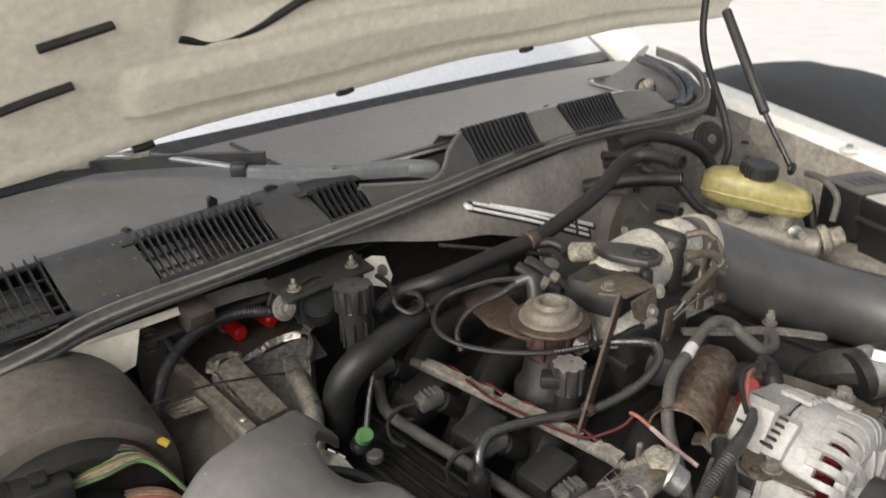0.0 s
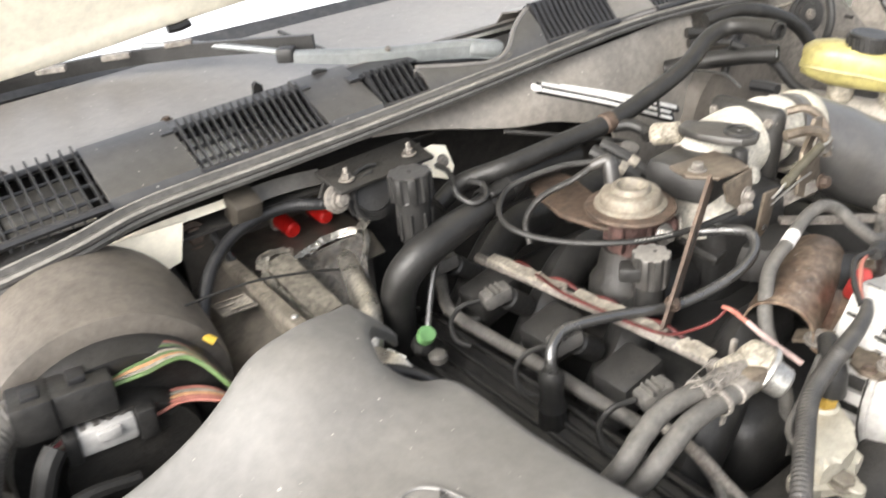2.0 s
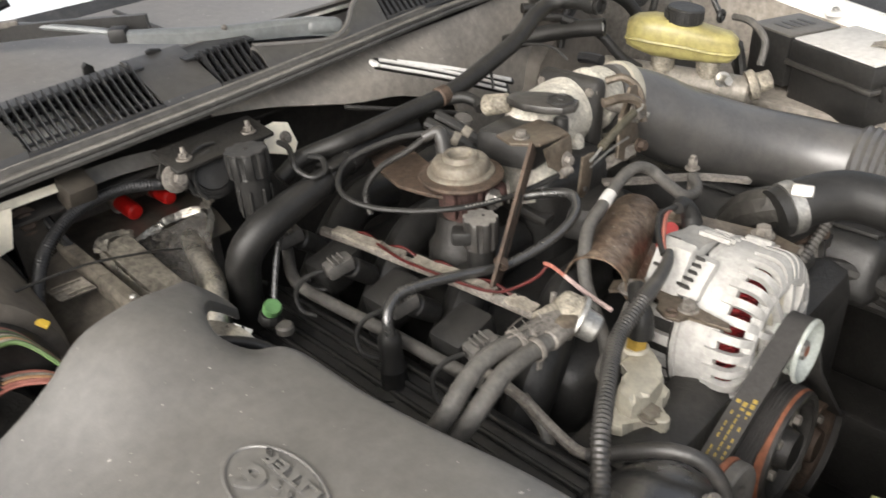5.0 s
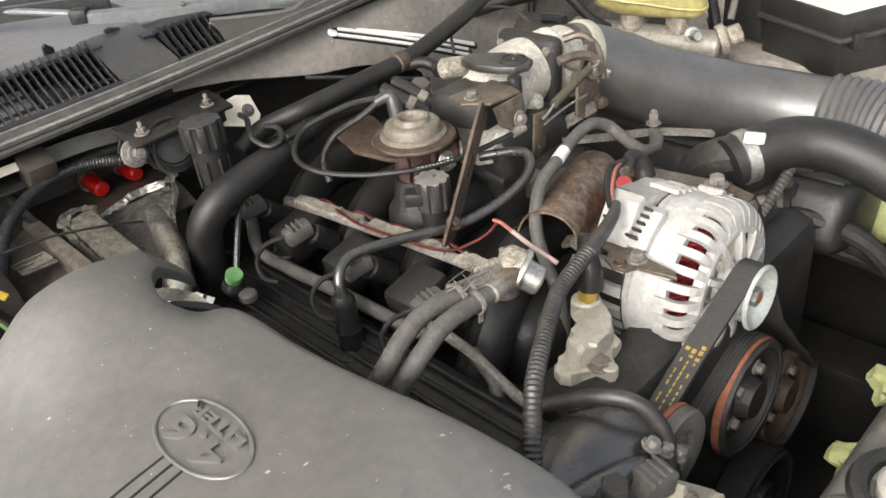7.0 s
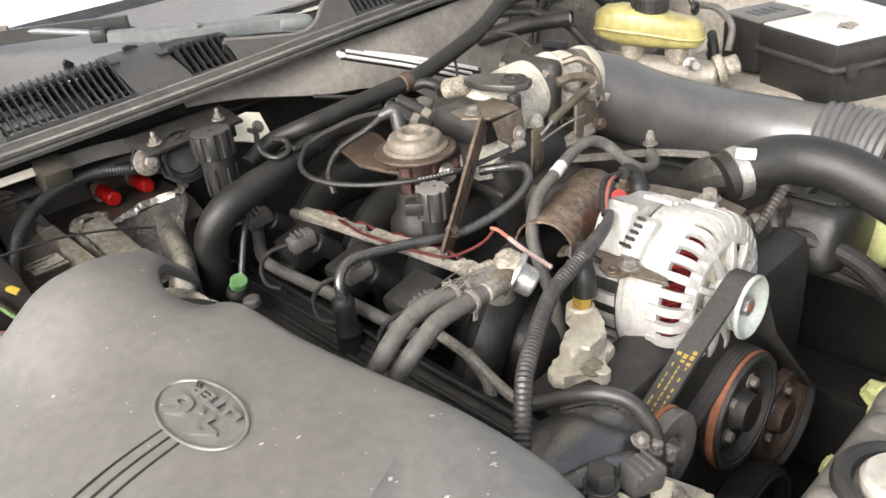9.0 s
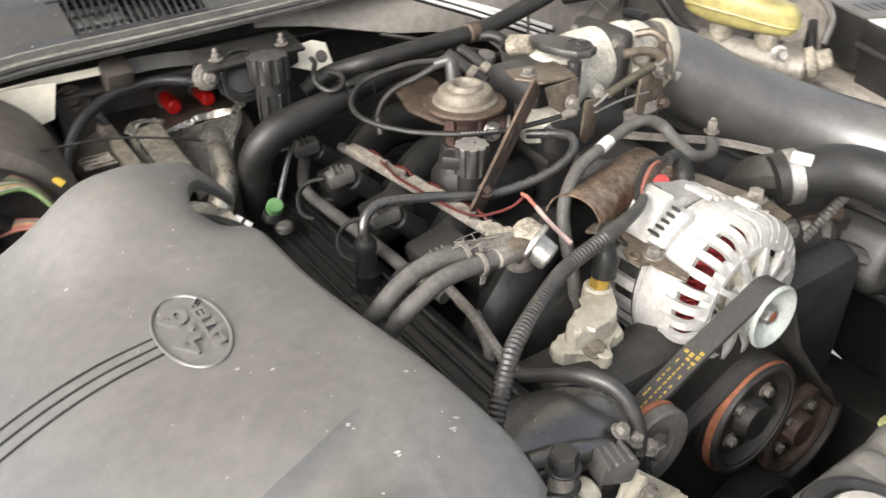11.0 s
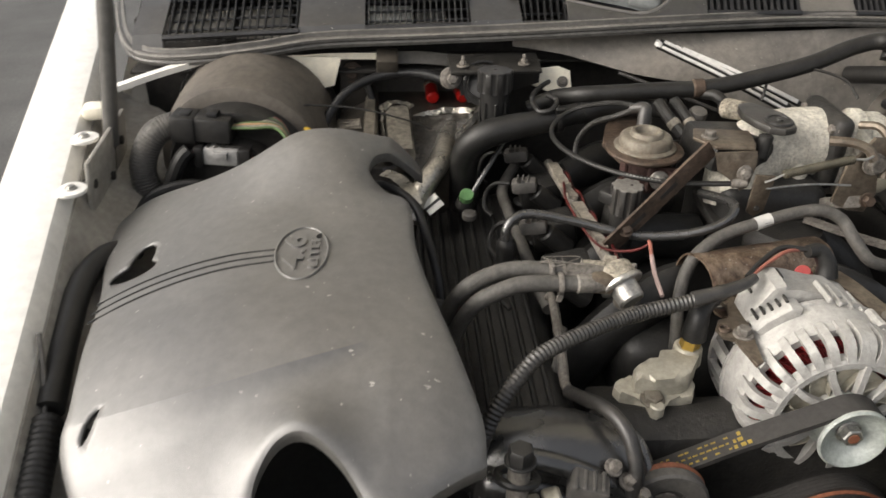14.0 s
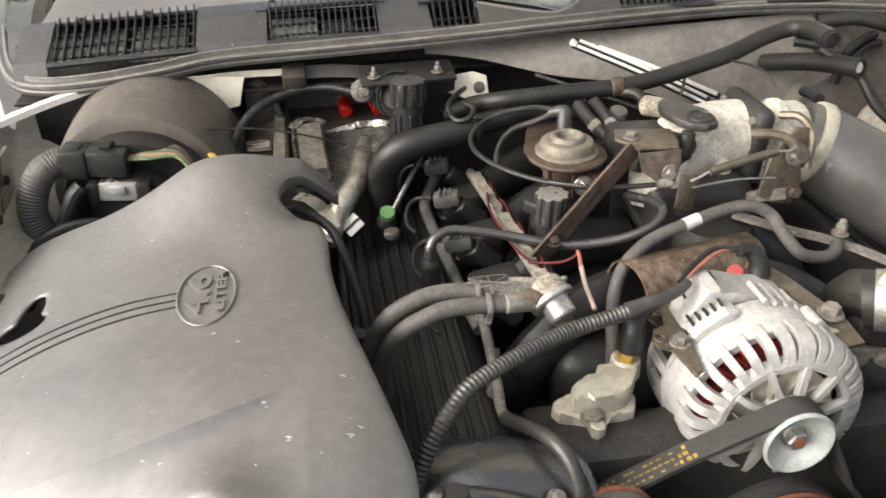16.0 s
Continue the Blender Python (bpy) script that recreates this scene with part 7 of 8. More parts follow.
for k in range(8):
    q = 2 * math.pi * k / 8
    part("flute", box(B(), (-0.252 + 0.0165 * math.cos(q), 0.573 + 0.0165 * math.sin(q), 1.078), (0.003, 0.003, 0.03), (0, 0, math.degrees(q)), 0.0015, 1), BLACK, vc_)
part("fluted_head", fluted(B(), (-0.252, 0.5745, 1.103), 0.0205, 0.024, 9, 0.1, (0, 0.05, 1)), BLACK, vc_)
part("top_dust", fluted(B(), (-0.252, 0.5757, 1.1272), 0.0199, 0.001, 9, 0.1, (0, 0.05, 1)), LOOM, vc_, "dust grey lid")
# the vent's inner shade is a dark disc on the lid
part("vent_hole", cyl(B(), (-0.252, 0.5757, 1.1275), (-0.252, 0.5757, 1.1288), 0.0022), DARKWALL, vc_, "dark disc standing for a small hole's shade")
vm = thing("vacuum_motor", (-0.275, 0.64, 1.05), "round black ridged vacuum motor behind the canister", "actuator")
VA = Vector((-0.25, -0.85, 0.45))
bm = B()
lathe(bm, (-0.256, 0.646, 1.084), VA, [(0, 0.024), (0.003, 0.027), (0.006, 0.027), (0.007, 0.0245), (0.010, 0.0245), (0.011, 0.022), (0.014, 0.022), (0.015, 0.019), (0.018, 0.018), (0.019, 0.008)], 40)
part("shell", bm, BLACK, vm)
for k in range(2):
    q0 = 70 + 20 * k
    c_ = Vector((-0.258, 0.632 - 0.006 * k, 1.088))
    part("lead", tube(B(), [c_ + (0.029 - 0.004 * k) * Vector((math.cos(q), 0.3 * math.sin(q), math.sin(q))) for q in (radians(q0 + 22 * j) for j in range(7))], 0.0022, n=8, res=4), BLACK, vm)
fb = thing("firewall_bracket", (-0.245, 0.64, 1.08), "dark steel bracket with two studs on the firewall", "bracket")
part("plate", box(B(), (-0.245, 0.645, 1.112), (0.115, 0.045, 0.005), (12, 0, 3), 0.002), DIRTY, fb)
for p in ((-0.285, 0.634, 1.113), (-0.208, 0.640, 1.113)):
    part("stud", bolt(B(), p, (0, 0, 1), 0.0045, 0.005, 1.7, 0.007), GREYMETAL, fb)
bm = B()
prism(bm, [(0.014 * math.cos(q), 0.014 * math.sin(q)) for q in (2 * math.pi * j / 16 for j in range(16))], (-0.300, 0.634, 1.098), (1, 0.1, 0), (0, 0.35, 1), 0.006, 0.002)
part("pivot", bm, GREYMETAL, fb, "grey round clamp ear")
part("bolt", bolt(B(), (-0.299, 0.627, 1.099), (0.1, -1, 0.35), 0.0065, 0.006, 1.5), GREYMETAL, fb)
bm = B()
prism(bm, [(-0.30, 1.112), (-0.185, 1.115), (-0.185, 1.085), (-0.215, 1.075), (-0.275, 1.078), (-0.31, 1.092)], (0, 0.655, 0), (1, 0, 0), (0, 0, 1), 0.004, 0.001)
part("down_flange", bm, DIRTY, fb)
tab = thing("mounting_tab", (-0.165, 0.65, 1.07), "cream painted tab with a bolt hole on the firewall", "bracket")
bm = B()
prism(bm, [(-0.03, -0.008), (0.0, -0.02), (0.012, -0.026), (0.022, -0.014), (0.02, 0.01), (0.004, 0.016), (-0.03, 0.012)], (-0.163, 0.665, 1.085), (1, 0, 0), (0, 0.5, 1), 0.004, 0.001)
part("plate", bm, CREAM, tab)
part("bolt", bolt(B(), (-0.153, 0.661, 1.082), (0, -1, 0.5), 0.0045, 0.003, 1.7), GREYMETAL, tab)
hose("vacuum_loop", [(-0.175, 0.64, 1.09), (-0.19, 0.60, 1.10), (-0.206, 0.571, 1.100), (-0.207, 0.563, 1.092), (-0.201, 0.549, 1.087), (-0.188, 0.546, 1.090), (-0.180, 0.560, 1.096), (-0.190, 0.569, 1.100)], 0.003, RUBBER, "thin black vacuum hose curled over the heater hose", n=8)
dp = thing("dipstick", (-0.286, 0.53, 0.96), "dipstick tube with a round green top", "dipstick")
part("tube", tube(B(), [(-0.236, 0.56, 1.05), (-0.255, 0.552, 1.02), (-0.278, 0.532, 0.99), (-0.288, 0.525, 0.975)], 0.0032, n=8), GLOSSBLACK, dp)
part("green_top", lathe(B(), (-0.286, 0.527, 0.985), (0.0, -0.55, 0.8), [(0, 0.007), (0.001, 0.0085), (0.009, 0.009), (0.011, 0.0078), (0.0105, 0.005)], 24), GREEN, dp, "green plastic top")
part("collar", lathe(B(), (-0.287, 0.53, 0.972), (0.0, -0.2, 0.9), [(0, 0.010), (0.004, 0.0118), (0.01, 0.0105), (0.012, 0.009)], 20), BLACK, dp)
part("drip", cyl(B(), (-0.283, 0.512, 0.965), (-0.283, 0.512, 0.975), 0.009, soft=0.002), GREYTANK, dp, "pale plastic foot")
TAGU, TAGV = Vector((0.72, 0.35, 0.5)).normalized(), Vector((-0.595, 0.579, 0.4515)).normalized()
bm = B()
prism(bm, [(-0.011, -0.009), (0.011, -0.010), (0.0115, 0.009), (-0.0105, 0.0095)], (-0.327, 0.522, 0.980), TAGU, TAGV, 0.0016, 0.0004)
tag_ = lone("wire_tag", bm, PAPER, "white paper tag taped to a cable", "tag")
ORIGIN[tag_] = tag_.location.copy()
bm = B()
prism(bm, [(-0.0112, -0.0015), (0.0117, -0.0022), (0.0117, 0.0012), (-0.0112, 0.0018)], Vector((-0.327, 0.522, 0.980)) + TAGU.cross(TAGV).normalized() * 0.0014, TAGU, TAGV, 0.0006)
part("stripe", bm, BLACK, tag_, "dark stripe across the tag")
hose("cover_loom", [(-0.400, 0.455, 1.040), (-0.378, 0.450, 1.042), (-0.352, 0.428, 1.032), (-0.340, 0.40, 1.012), (-0.330, 0.365, 0.985), (-0.325, 0.34, 0.95)], 0.0048, BLACK_CLEAN, "black corrugated cable under the grey cover", "wiring loom", n=10, ribs=0.0004, pitch=0.003)
hose("sensor_lead", [(-0.352, 0.30, 0.99), (-0.335, 0.305, 0.985), (-0.318, 0.302, 0.98)], 0.009, BLACK_CLEAN, "black plug with taped end by the cover", "wire", n=10)
lone("taped_tip", cyl(B(), (-0.318, 0.302, 0.98), (-0.307, 0.300, 0.979), 0.007, soft=0.001), RUSTRED, "reddish taped wire end", "wire")
lone("yellow_collar", cyl(B(), (-0.352, 0.298, 0.992), (-0.343, 0.302, 0.989), 0.0105, soft=0.002), TAPE, "pale yellow collar on the plug", "wire")

# ---- wiring at the passenger side ----
hose("corrugated_loom", [(-0.265, 0.640, 1.078), (-0.300, 0.646, 1.089), (-0.339, 0.660, 1.095), (-0.385, 0.657, 1.093), (-0.425, 0.636, 1.082), (-0.450, 0.614, 1.060), (-0.461, 0.60, 1.03), (-0.464, 0.59, 0.98)], 0.0056, BLACK_CLEAN, "shiny black corrugated wiring sleeve", "wiring loom", n=12, ribs=0.0005, pitch=0.0030)
hose("trailing_wire", [(-0.60, 0.545, 1.09), (-0.567, 0.560, 1.091), (-0.519, 0.562, 1.092), (-0.463, 0.578, 1.085), (-0.412, 0.584, 1.078), (-0.359, 0.589, 1.062), (-0.325, 0.60, 1.045)], 0.0012, DIRTY, "thin dark wire hanging across the housing", "wire", n=6)
lone("yellow_marker", tube(B(), [(-0.492, 0.575, 1.082), (-0.48, 0.56, 1.073), (-0.468, 0.548, 1.062)], 0.0042, n=8, flat=0.6), YELLOW, "yellow plastic marker tag", "tag")
hose("thick_loom", [(-0.614, 0.532, 1.081), (-0.624, 0.530, 1.080), (-0.638, 0.522, 1.074), (-0.650, 0.516, 1.055), (-0.655, 0.512, 1.03), (-0.645, 0.508, 1.0), (-0.62, 0.50, 0.98)], 0.0145, GREYHOSE, "thick grey corrugated loom at the blower", "wiring loom", n=16, ribs=0.0008, pitch=0.0036)
c1 = thing("connector", (-0.585, 0.54, 1.06), "black multi-pin wiring connector with latches", "connector", "wiring connectors")
part("shell", box(B(), (-0.572, 0.528, 1.080), (0.042, 0.030, 0.028), (0, 3, -6), 0.003), BLACK, c1)
part("mate", box(B(), (-0.604, 0.530, 1.081), (0.028, 0.032, 0.031), (0, 3, -6), 0.003), BLACK, c1)
for k in range(2):
    part("latch", box(B(), (-0.602 + 0.03 * k, 0.528, 1.096), (0.012, 0.014, 0.006), (0, 3, -6), 0.001), BLACK_CLEAN, c1)
c2 = thing("connector", (-0.555, 0.525, 1.03), "light grey wiring connector with black ends", "connector", "wiring connectors")
part("shell", box(B(), (-0.566, 0.522, 1.050), (0.040, 0.026, 0.020), (0, 3, -4), 0.003), CONN, c2)
part("collar", box(B(), (-0.539, 0.521, 1.048), (0.014, 0.030, 0.025), (0, 3, -4), 0.002), BLACK, c2)
part("collar", box(B(), (-0.590, 0.523, 1.051), (0.010, 0.030, 0.024), (0, 3, -4), 0.002), BLACK, c2)
part("latch", box(B(), (-0.566, 0.508, 1.054), (0.016, 0.005, 0.008), (0, 3, -4), 0.001), CONN, c2)
for k in range(4):
    part("pin_slot", box(B(), (-0.580 + 0.009 * k, 0.520, 1.0603), (0.004, 0.012, 0.0015), (0, 3, -4), 0), GREYCONN, c2, smooth=False)
rnd = random.Random(2)
for k, mt in enumerate((GREENWIRE, TAPE, ORANGEWIRE, GREENWIRE, TAPE, RUBBER, GREENWIRE, GREYHOSE, SALMON)):
    j = (k - 4) * 0.0034
    hose("wire", [(-0.552, 0.529 + j * 0.7, 1.082), (-0.53, 0.529 + j, 1.083 + 0.0008 * k), (-0.50, 0.525 + j * 0.8, 1.082), (-0.482, 0.50 + j * 0.5, 1.06), (-0.47, 0.485, 1.03)], 0.0018, mt, "thin coloured wire leaving the black connector", "wire", "coloured wires", n=6)
for k, mt in enumerate((SALMON, SALMON, ORANGEWIRE, TAPE, SALMON)):
    j = (k - 2) * 0.0045
    hose("wire", [(-0.534, 0.521 + j, 1.048), (-0.51, 0.519 + j, 1.05), (-0.485, 0.505 + j, 1.043), (-0.47, 0.488, 1.022)], 0.0015, mt, "thin salmon wire leaving the grey connector", "wire", "coloured wires", n=6)
for k, mt in enumerate((SALMON, TAPE, PURPLE, GREYHOSE)):
    j = (k - 1.5) * 0.005
    hose("wire", [(-0.58, 0.525 + j, 1.05), (-0.592, 0.523 + j, 1.052), (-0.61, 0.518 + j, 1.045), (-0.625, 0.512, 1.02)], 0.0019, mt, "thin wire entering the grey connector", "wire", "coloured wires", n=6)
hose("black_cable", [(-0.60, 0.51, 1.06), (-0.61, 0.505, 1.05), (-0.625, 0.50, 1.02), (-0.64, 0.495, 0.99)], 0.0085, RUBBER, "black cable hanging below the connectors", "wire", n=10)
hose("black_cable", [(-0.56, 0.49, 1.02), (-0.60, 0.485, 1.03), (-0.64, 0.475, 1.02), (-0.66, 0.46, 0.99)], 0.006, RUBBER, "black cable hanging below the connectors", "wire", n=10)
ap = thing("side_plate", (-0.69, 0.50, 0.95), "dirty grey inner fender plate with drilled holes", "panel")
part("plate", box(B(), (-0.690, 0.50, 1.02), (0.005, 0.15, 0.13), (0, 6, 2), 0.002), PANEL, ap)
# dark plugs through the plate stand for shade in its drilled holes
for y, z in ((0.44, 1.055), (0.50, 1.035), (0.54, 1.06), (0.46, 0.99)):
    part("hole", cyl(B(), (-0.696 + 0.1 * (z - 1.02), y, z), (-0.684 + 0.1 * (z - 1.02), y, z), 0.005), DARKWALL, ap, "dark disc standing for a drilled hole's shade")

# ---- gas struts ----
for pts, nm in (([(-0.698, 0.513, 0.97), (-0.688, 0.524, 1.06), (-0.654, 0.560, 1.36)], "l"), ([(0.575, 0.530, 1.066), (0.60, 0.60, 1.14), (0.65, 0.72, 1.29)], "r")):
    st = thing("gas_strut", pts[0], "black gas strut holding the hood open", "gas strut", "gas struts")
    a, b, c = [Vector(p) for p in pts]
    part("rod", cyl(B(), a, b, 0.0045), GLOSSBLACK, st, "dark glossy rod")
    part("cylinder", cyl(B(), b, c, 0.0085, soft=0.002), LOOM if nm == "r" else STRUTGREY, st)
    ring(bm := B(), a, (0, 1, 0), 0.007, 0.004, 14, 8)
    part("ball_socket", bm, BLACK, st)
hose("hood_lamp_cable", [(0.485, 0.60, 1.07), (0.492, 0.598, 1.11), (0.50, 0.62, 1.16), (0.52, 0.665, 1.22), (0.535, 0.69, 1.27), (0.55, 0.70, 1.33)], 0.0058, RUBBER, "black cable running up to the hood", "wire", n=10)

# ---- wiper ----
wp = thing("wiper", (-0.2, 0.78, 1.17), "grey painted wiper arm resting with its black blade", "wiper")
WA = [(-0.027, 0.708, 1.168), (-0.064, 0.722, 1.176), (-0.148, 0.747, 1.184), (-0.20, 0.78, 1.189), (-0.235, 0.808, 1.192)]
bm = B()
wl = curve_points(WA, 6)
rows = []
for i, p in enumerate(wl):
    t = i / (len(wl) - 1)
    a = (wl[min(i + 1, len(wl) - 1)] - wl[max(i - 1, 0)]).normalized()
    s_ = Vector((0, 0, 1)).cross(a).normalized()
    w_, h_ = 0.012 - 0.004 * t, 0.0105 - 0.0045 * t
    rows.append([bm.verts.new(p + s_ * w_ * x + Vector((0, 0, h_ * z - 0.002))) for x, z in ((-1, -1), (-1, 0.5), (-0.75, 0.85), (-0.3, 1), (0.3, 1), (0.75, 0.85), (1, 0.5), (1, -1))])
for s, t in zip(rows, rows[1:]):
    for j in range(8):
        bm.faces.new((s[j], s[(j + 1) % 8], t[(j + 1) % 8], t[j]))
bm.faces.new(rows[0])
bm.faces.new(rows[-1][::-1])
arm = part("arm", bm, WIPER, wp)
bm = B()
box(bm, (-0.044, 0.7125, 1.1705), (0.044, 0.024, 0.018), (0, 8, -22), 0.007, 3)
part("pivot_head", bm, WIPER, wp, "rounded grey pivot head")
part("rivet", cyl(B(), (-0.155, 0.742, 1.189), (-0.155, 0.739, 1.1925), 0.003, soft=0.001), GREYMETAL, arm)
bm = B()
tube(bm, [(-0.23, 0.80, 1.192), (-0.27, 0.86, 1.198), (-0.302, 0.915, 1.2), (-0.345, 0.962, 1.2)], 0.006, n=8, flat=0.6)
part("thin_arm", bm, WIPER, arm)
part("elbow_band", box(B(), (-0.24, 0.812, 1.192), (0.02, 0.018, 0.016), (0, 0, -45), 0.003), BLACK, arm)
bm = B()
strap(bm, [(-0.205, 0.812, 1.198), (-0.30, 0.90, 1.196), (-0.40, 0.96, 1.193), (-0.52, 0.985, 1.188), (-0.66, 0.99, 1.18)], 0.008, 0.016)
bd = part("blade", bm, BLACK, wp, "black wiper blade")
for k in range(5):
    t = k / 4
    part("clip", box(B(), Vector((-0.32, 0.915, 1.205)).lerp(Vector((-0.58, 0.99, 1.194)), t), (0.03, 0.012, 0.006), (0, 0, -22), 0.001, 1), GREYMETAL, bd)

# ---- spare chrome wiper blades laid behind the engine ----
for a, b, lab in (((-0.046, 0.626, 1.143), (0.104, 0.560, 1.082), "chrome wiper refill laid behind the vent pipe"), ((-0.022, 0.622, 1.138), (0.120, 0.566, 1.086), "pale wiper refill laid beside the chrome one")):
    sp = thing("loose_blade", (0.02, 0.55, 1.08), lab, "wiper blade", "loose blades")
    a, b = Vector(a), Vector(b)
    chrome = "chrome wiper" in lab
    w_ = 0.013 if chrome else 0.006
    up_ = Vector((-0.45, -0.35, 0.82))
    strap(bm := B(), [a, a.lerp(b, 0.5) + Vector((0, 0, 0.002)), b], w_, 0.004, up=up_)
    part("rail", bm, BLACK, sp)
    part("end_cap", box(B(), a, (0.009, w_, 0.006), (0, 20, -24), 0.002), SILVER, sp)
    side = up_.cross(b - a).normalized()
    for k in ((-1, 1) if chrome else (0,)):
        o_ = side * 0.0042 * k + up_.normalized() * 0.003
        part("chrome_strip", strap(B(), [a.lerp(b, 0.04) + o_, a.lerp(b, 0.5) + o_ + Vector((0, 0, 0.002)), a.lerp(b, 0.98) + o_], 0.0032 if chrome else 0.005, 0.003, up=up_), SILVER, sp, "pale strip painted as chrome's reflection")
hose("thin_rod", [(-0.09, 0.63, 1.105), (-0.03, 0.60, 1.09), (0.04, 0.57, 1.07)], 0.0025, DIRTY, "thin dark rod under the firewall", "rod", n=6)
for p, q2 in (((-0.066, 0.500, 1.100), (-0.052, 0.478, 1.085)), ((-0.046, 0.505, 1.100), (-0.034, 0.478, 1.082))):
    hose("short_hose", [Vector(p) + Vector((-0.006, 0.02, 0.008)), p, q2], 0.0066, RUBBER, "short dark hose stub behind the valve", n=10)
    lone("hose_band", cyl(B(), Vector(p).lerp(Vector(q2), 0.25), Vector(p).lerp(Vector(q2), 0.55), 0.0074, soft=0.001), TAPE, "whitish band round a hose stub", "band", "hose bands")
lone("hose_plug", lathe(B(), (-0.028, 0.516, 1.082), (0.05, -0.3, 1), [(0, 0.010), (0.018, 0.0105), (0.021, 0.009), (0.022, 0.003)], 20), GREYCONN, "grey round plug on a hose end", "plug")
tube(bm := B(), [(0.06, 0.545, 1.10), (0.075, 0.56, 1.135), (0.11, 0.55, 1.137), (0.145, 0.53, 1.13), (0.155, 0.51, 1.115)], 0.0018, n=6)
lone("bent_wire", bm, DIRTY, "thin black wire arched over the throttle body", "wire")
hose("plug_tail", [(0.199, 0.492, 1.105), (0.200, 0.507, 1.105), (0.200, 0.525, 1.103)], 0.0065, BLACK_CLEAN, "black plug lying beside the throttle body", "connector", n=10)

# ---- brake fluid reservoir and master cylinder ----
rs = thing("brake_reservoir", (0.37, 0.48, 1.04), "yellowed translucent brake fluid reservoir with black cap", "reservoir")
d = (Vector((0.402, 0.425, 1.086)) - Vector((0.342, 0.548, 1.102))).normalized()
rows = []
bm = B()
prof = [(0.0, 0.016, 1.097, 0.016), (0.012, 0.024, 1.098, 0.022), (0.035, 0.027, 1.095, 0.027), (0.075, 0.027, 1.09, 0.026), (0.11, 0.026, 1.084, 0.022), (0.135, 0.022, 1.081, 0.019), (0.145, 0.012, 1.080, 0.012)]
side = Vector((0, 0, 1)).cross(d).normalized()
upv = d.cross(side)
for h, w, z, t in prof:
    c = Vector((0.342, 0.548, 0)) + Vector((d.x, d.y, 0)) * h + Vector((0, 0, z))
    rows.append([c + side * w * math.copysign(abs(math.cos(q)) ** 0.6, math.cos(q)) + Vector((0, 0, 1)) * t * math.copysign(abs(math.sin(q)) ** 0.6, math.sin(q)) for q in (2 * math.pi * j / 20 for j in range(21))])
V = [[bm.verts.new(p) for p in r[:-1]] for r in rows]
for s, t in zip(V, V[1:]):
    for j in range(20):
        bm.faces.new((s[j], s[(j + 1) % 20], t[(j + 1) % 20], t[j]))
bm.faces.new(V[0])
bm.faces.new(V[-1][::-1])
tank = part("tank", bm, RESERVOIR, rs, angle=60)
bm = B()
loop = []
for h, w, z, t in prof:
    loop.append(Vector((0.342, 0.548, z - 0.004)) + Vector((d.x, d.y, 0)) * h + side * (w + 0.0015))
for h, w, z, t in prof[::-1]:
    loop.append(Vector((0.342, 0.548, z - 0.004)) + Vector((d.x, d.y, 0)) * h - side * (w + 0.0015))
tube(bm, loop + loop[:1], 0.0022, n=6, res=3)
part("seam", bm, RESERVOIR, tank)
bm = B()
cc = Vector((0.342, 0.548, 1.112)) + Vector((d.x, d.y, 0)) * 0.072
lathe(bm, cc, (0.05, -0.1, 1), [(0, 0.022), (0.002, 0.0245), (0.018, 0.0245), (0.0205, 0.0225), (0.0195, 0.004)], 32)
cap = part("cap", bm, BLACK, rs, "black ribbed screw cap")
for k in range(24):
    q = 2 * math.pi * k / 24
    part("grip", box(B(), cc + Vector((0.0245 * math.cos(q), 0.0245 * math.sin(q), 0.010)), (0.0026, 0.0026, 0.014), (0, 0, math.degrees(q)), 0.0005, 1), BLACK, cap)
mc = thing("master_cylinder", (0.38, 0.47, 0.98), "cast alloy brake master cylinder with line fittings", "brake part")
cyl(bm := B(), (0.33, 0.58, 1.04), (0.415, 0.40, 1.02), 0.021, soft=0.004)
part("body", bm, ALU, mc)
for h in (0.05, 0.11):
    c = Vector((0.342, 0.548, 1.03)) + Vector((d.x, d.y, 0)) * h
    part("inlet", cyl(B(), c, c + Vector((0, 0, 0.04)), 0.014, 0.017, soft=0.002), CORRODED, mc)
part("fitting", lathe(B(), (0.41, 0.40, 1.03), (0.6, -0.7, 0.3), [(0, 0.02), (0.01, 0.021), (0.014, 0.014), (0.03, 0.013), (0.032, 0.008)], 18), CORRODED, mc)
part("line_nut", bolt(B(), (0.385, 0.425, 1.042), (-0.6, -0.7, 0.2), 0.007, 0.02), STEEL, mc)
hose("brake_line", [(0.44, 0.40, 1.05), (0.455, 0.405, 1.08), (0.46, 0.43, 1.10), (0.47, 0.46, 1.10)], 0.005, GREYHOSE, "grey bent brake line by the fuse box", "pipe", n=8)
bb = thing("brake_booster", (0.37, 0.65, 0.9), "dusty brown round brake booster behind the reservoir", "brake booster")
bm = B()
lathe(bm, (0.37, 0.705, 0.975), (0.0, -1, 0.05), [(0, 0.11), (0.01, 0.125), (0.02, 0.127), (0.028, 0.12), (0.05, 0.10), (0.06, 0.05), (0.066, 0.03)], 44)
part("shell", bm, DRUM, bb)
part("centre_bolt", bolt(B(), (0.44, 0.655, 1.09), (0, -1, 0.1), 0.008, 0.006, 1.8), GREYMETAL, bb)
bh = thing("booster_hose", (0.27, 0.6, 1.08), "short dark hose stub with a pale plugged end", "hose")
part("hose", tube(B(), [(0.235, 0.675, 1.085), (0.252, 0.63, 1.100), (0.268, 0.59, 1.110), (0.283, 0.547, 1.117)], 0.0115, n=16, open_end=0.012), RUBBER, bh)
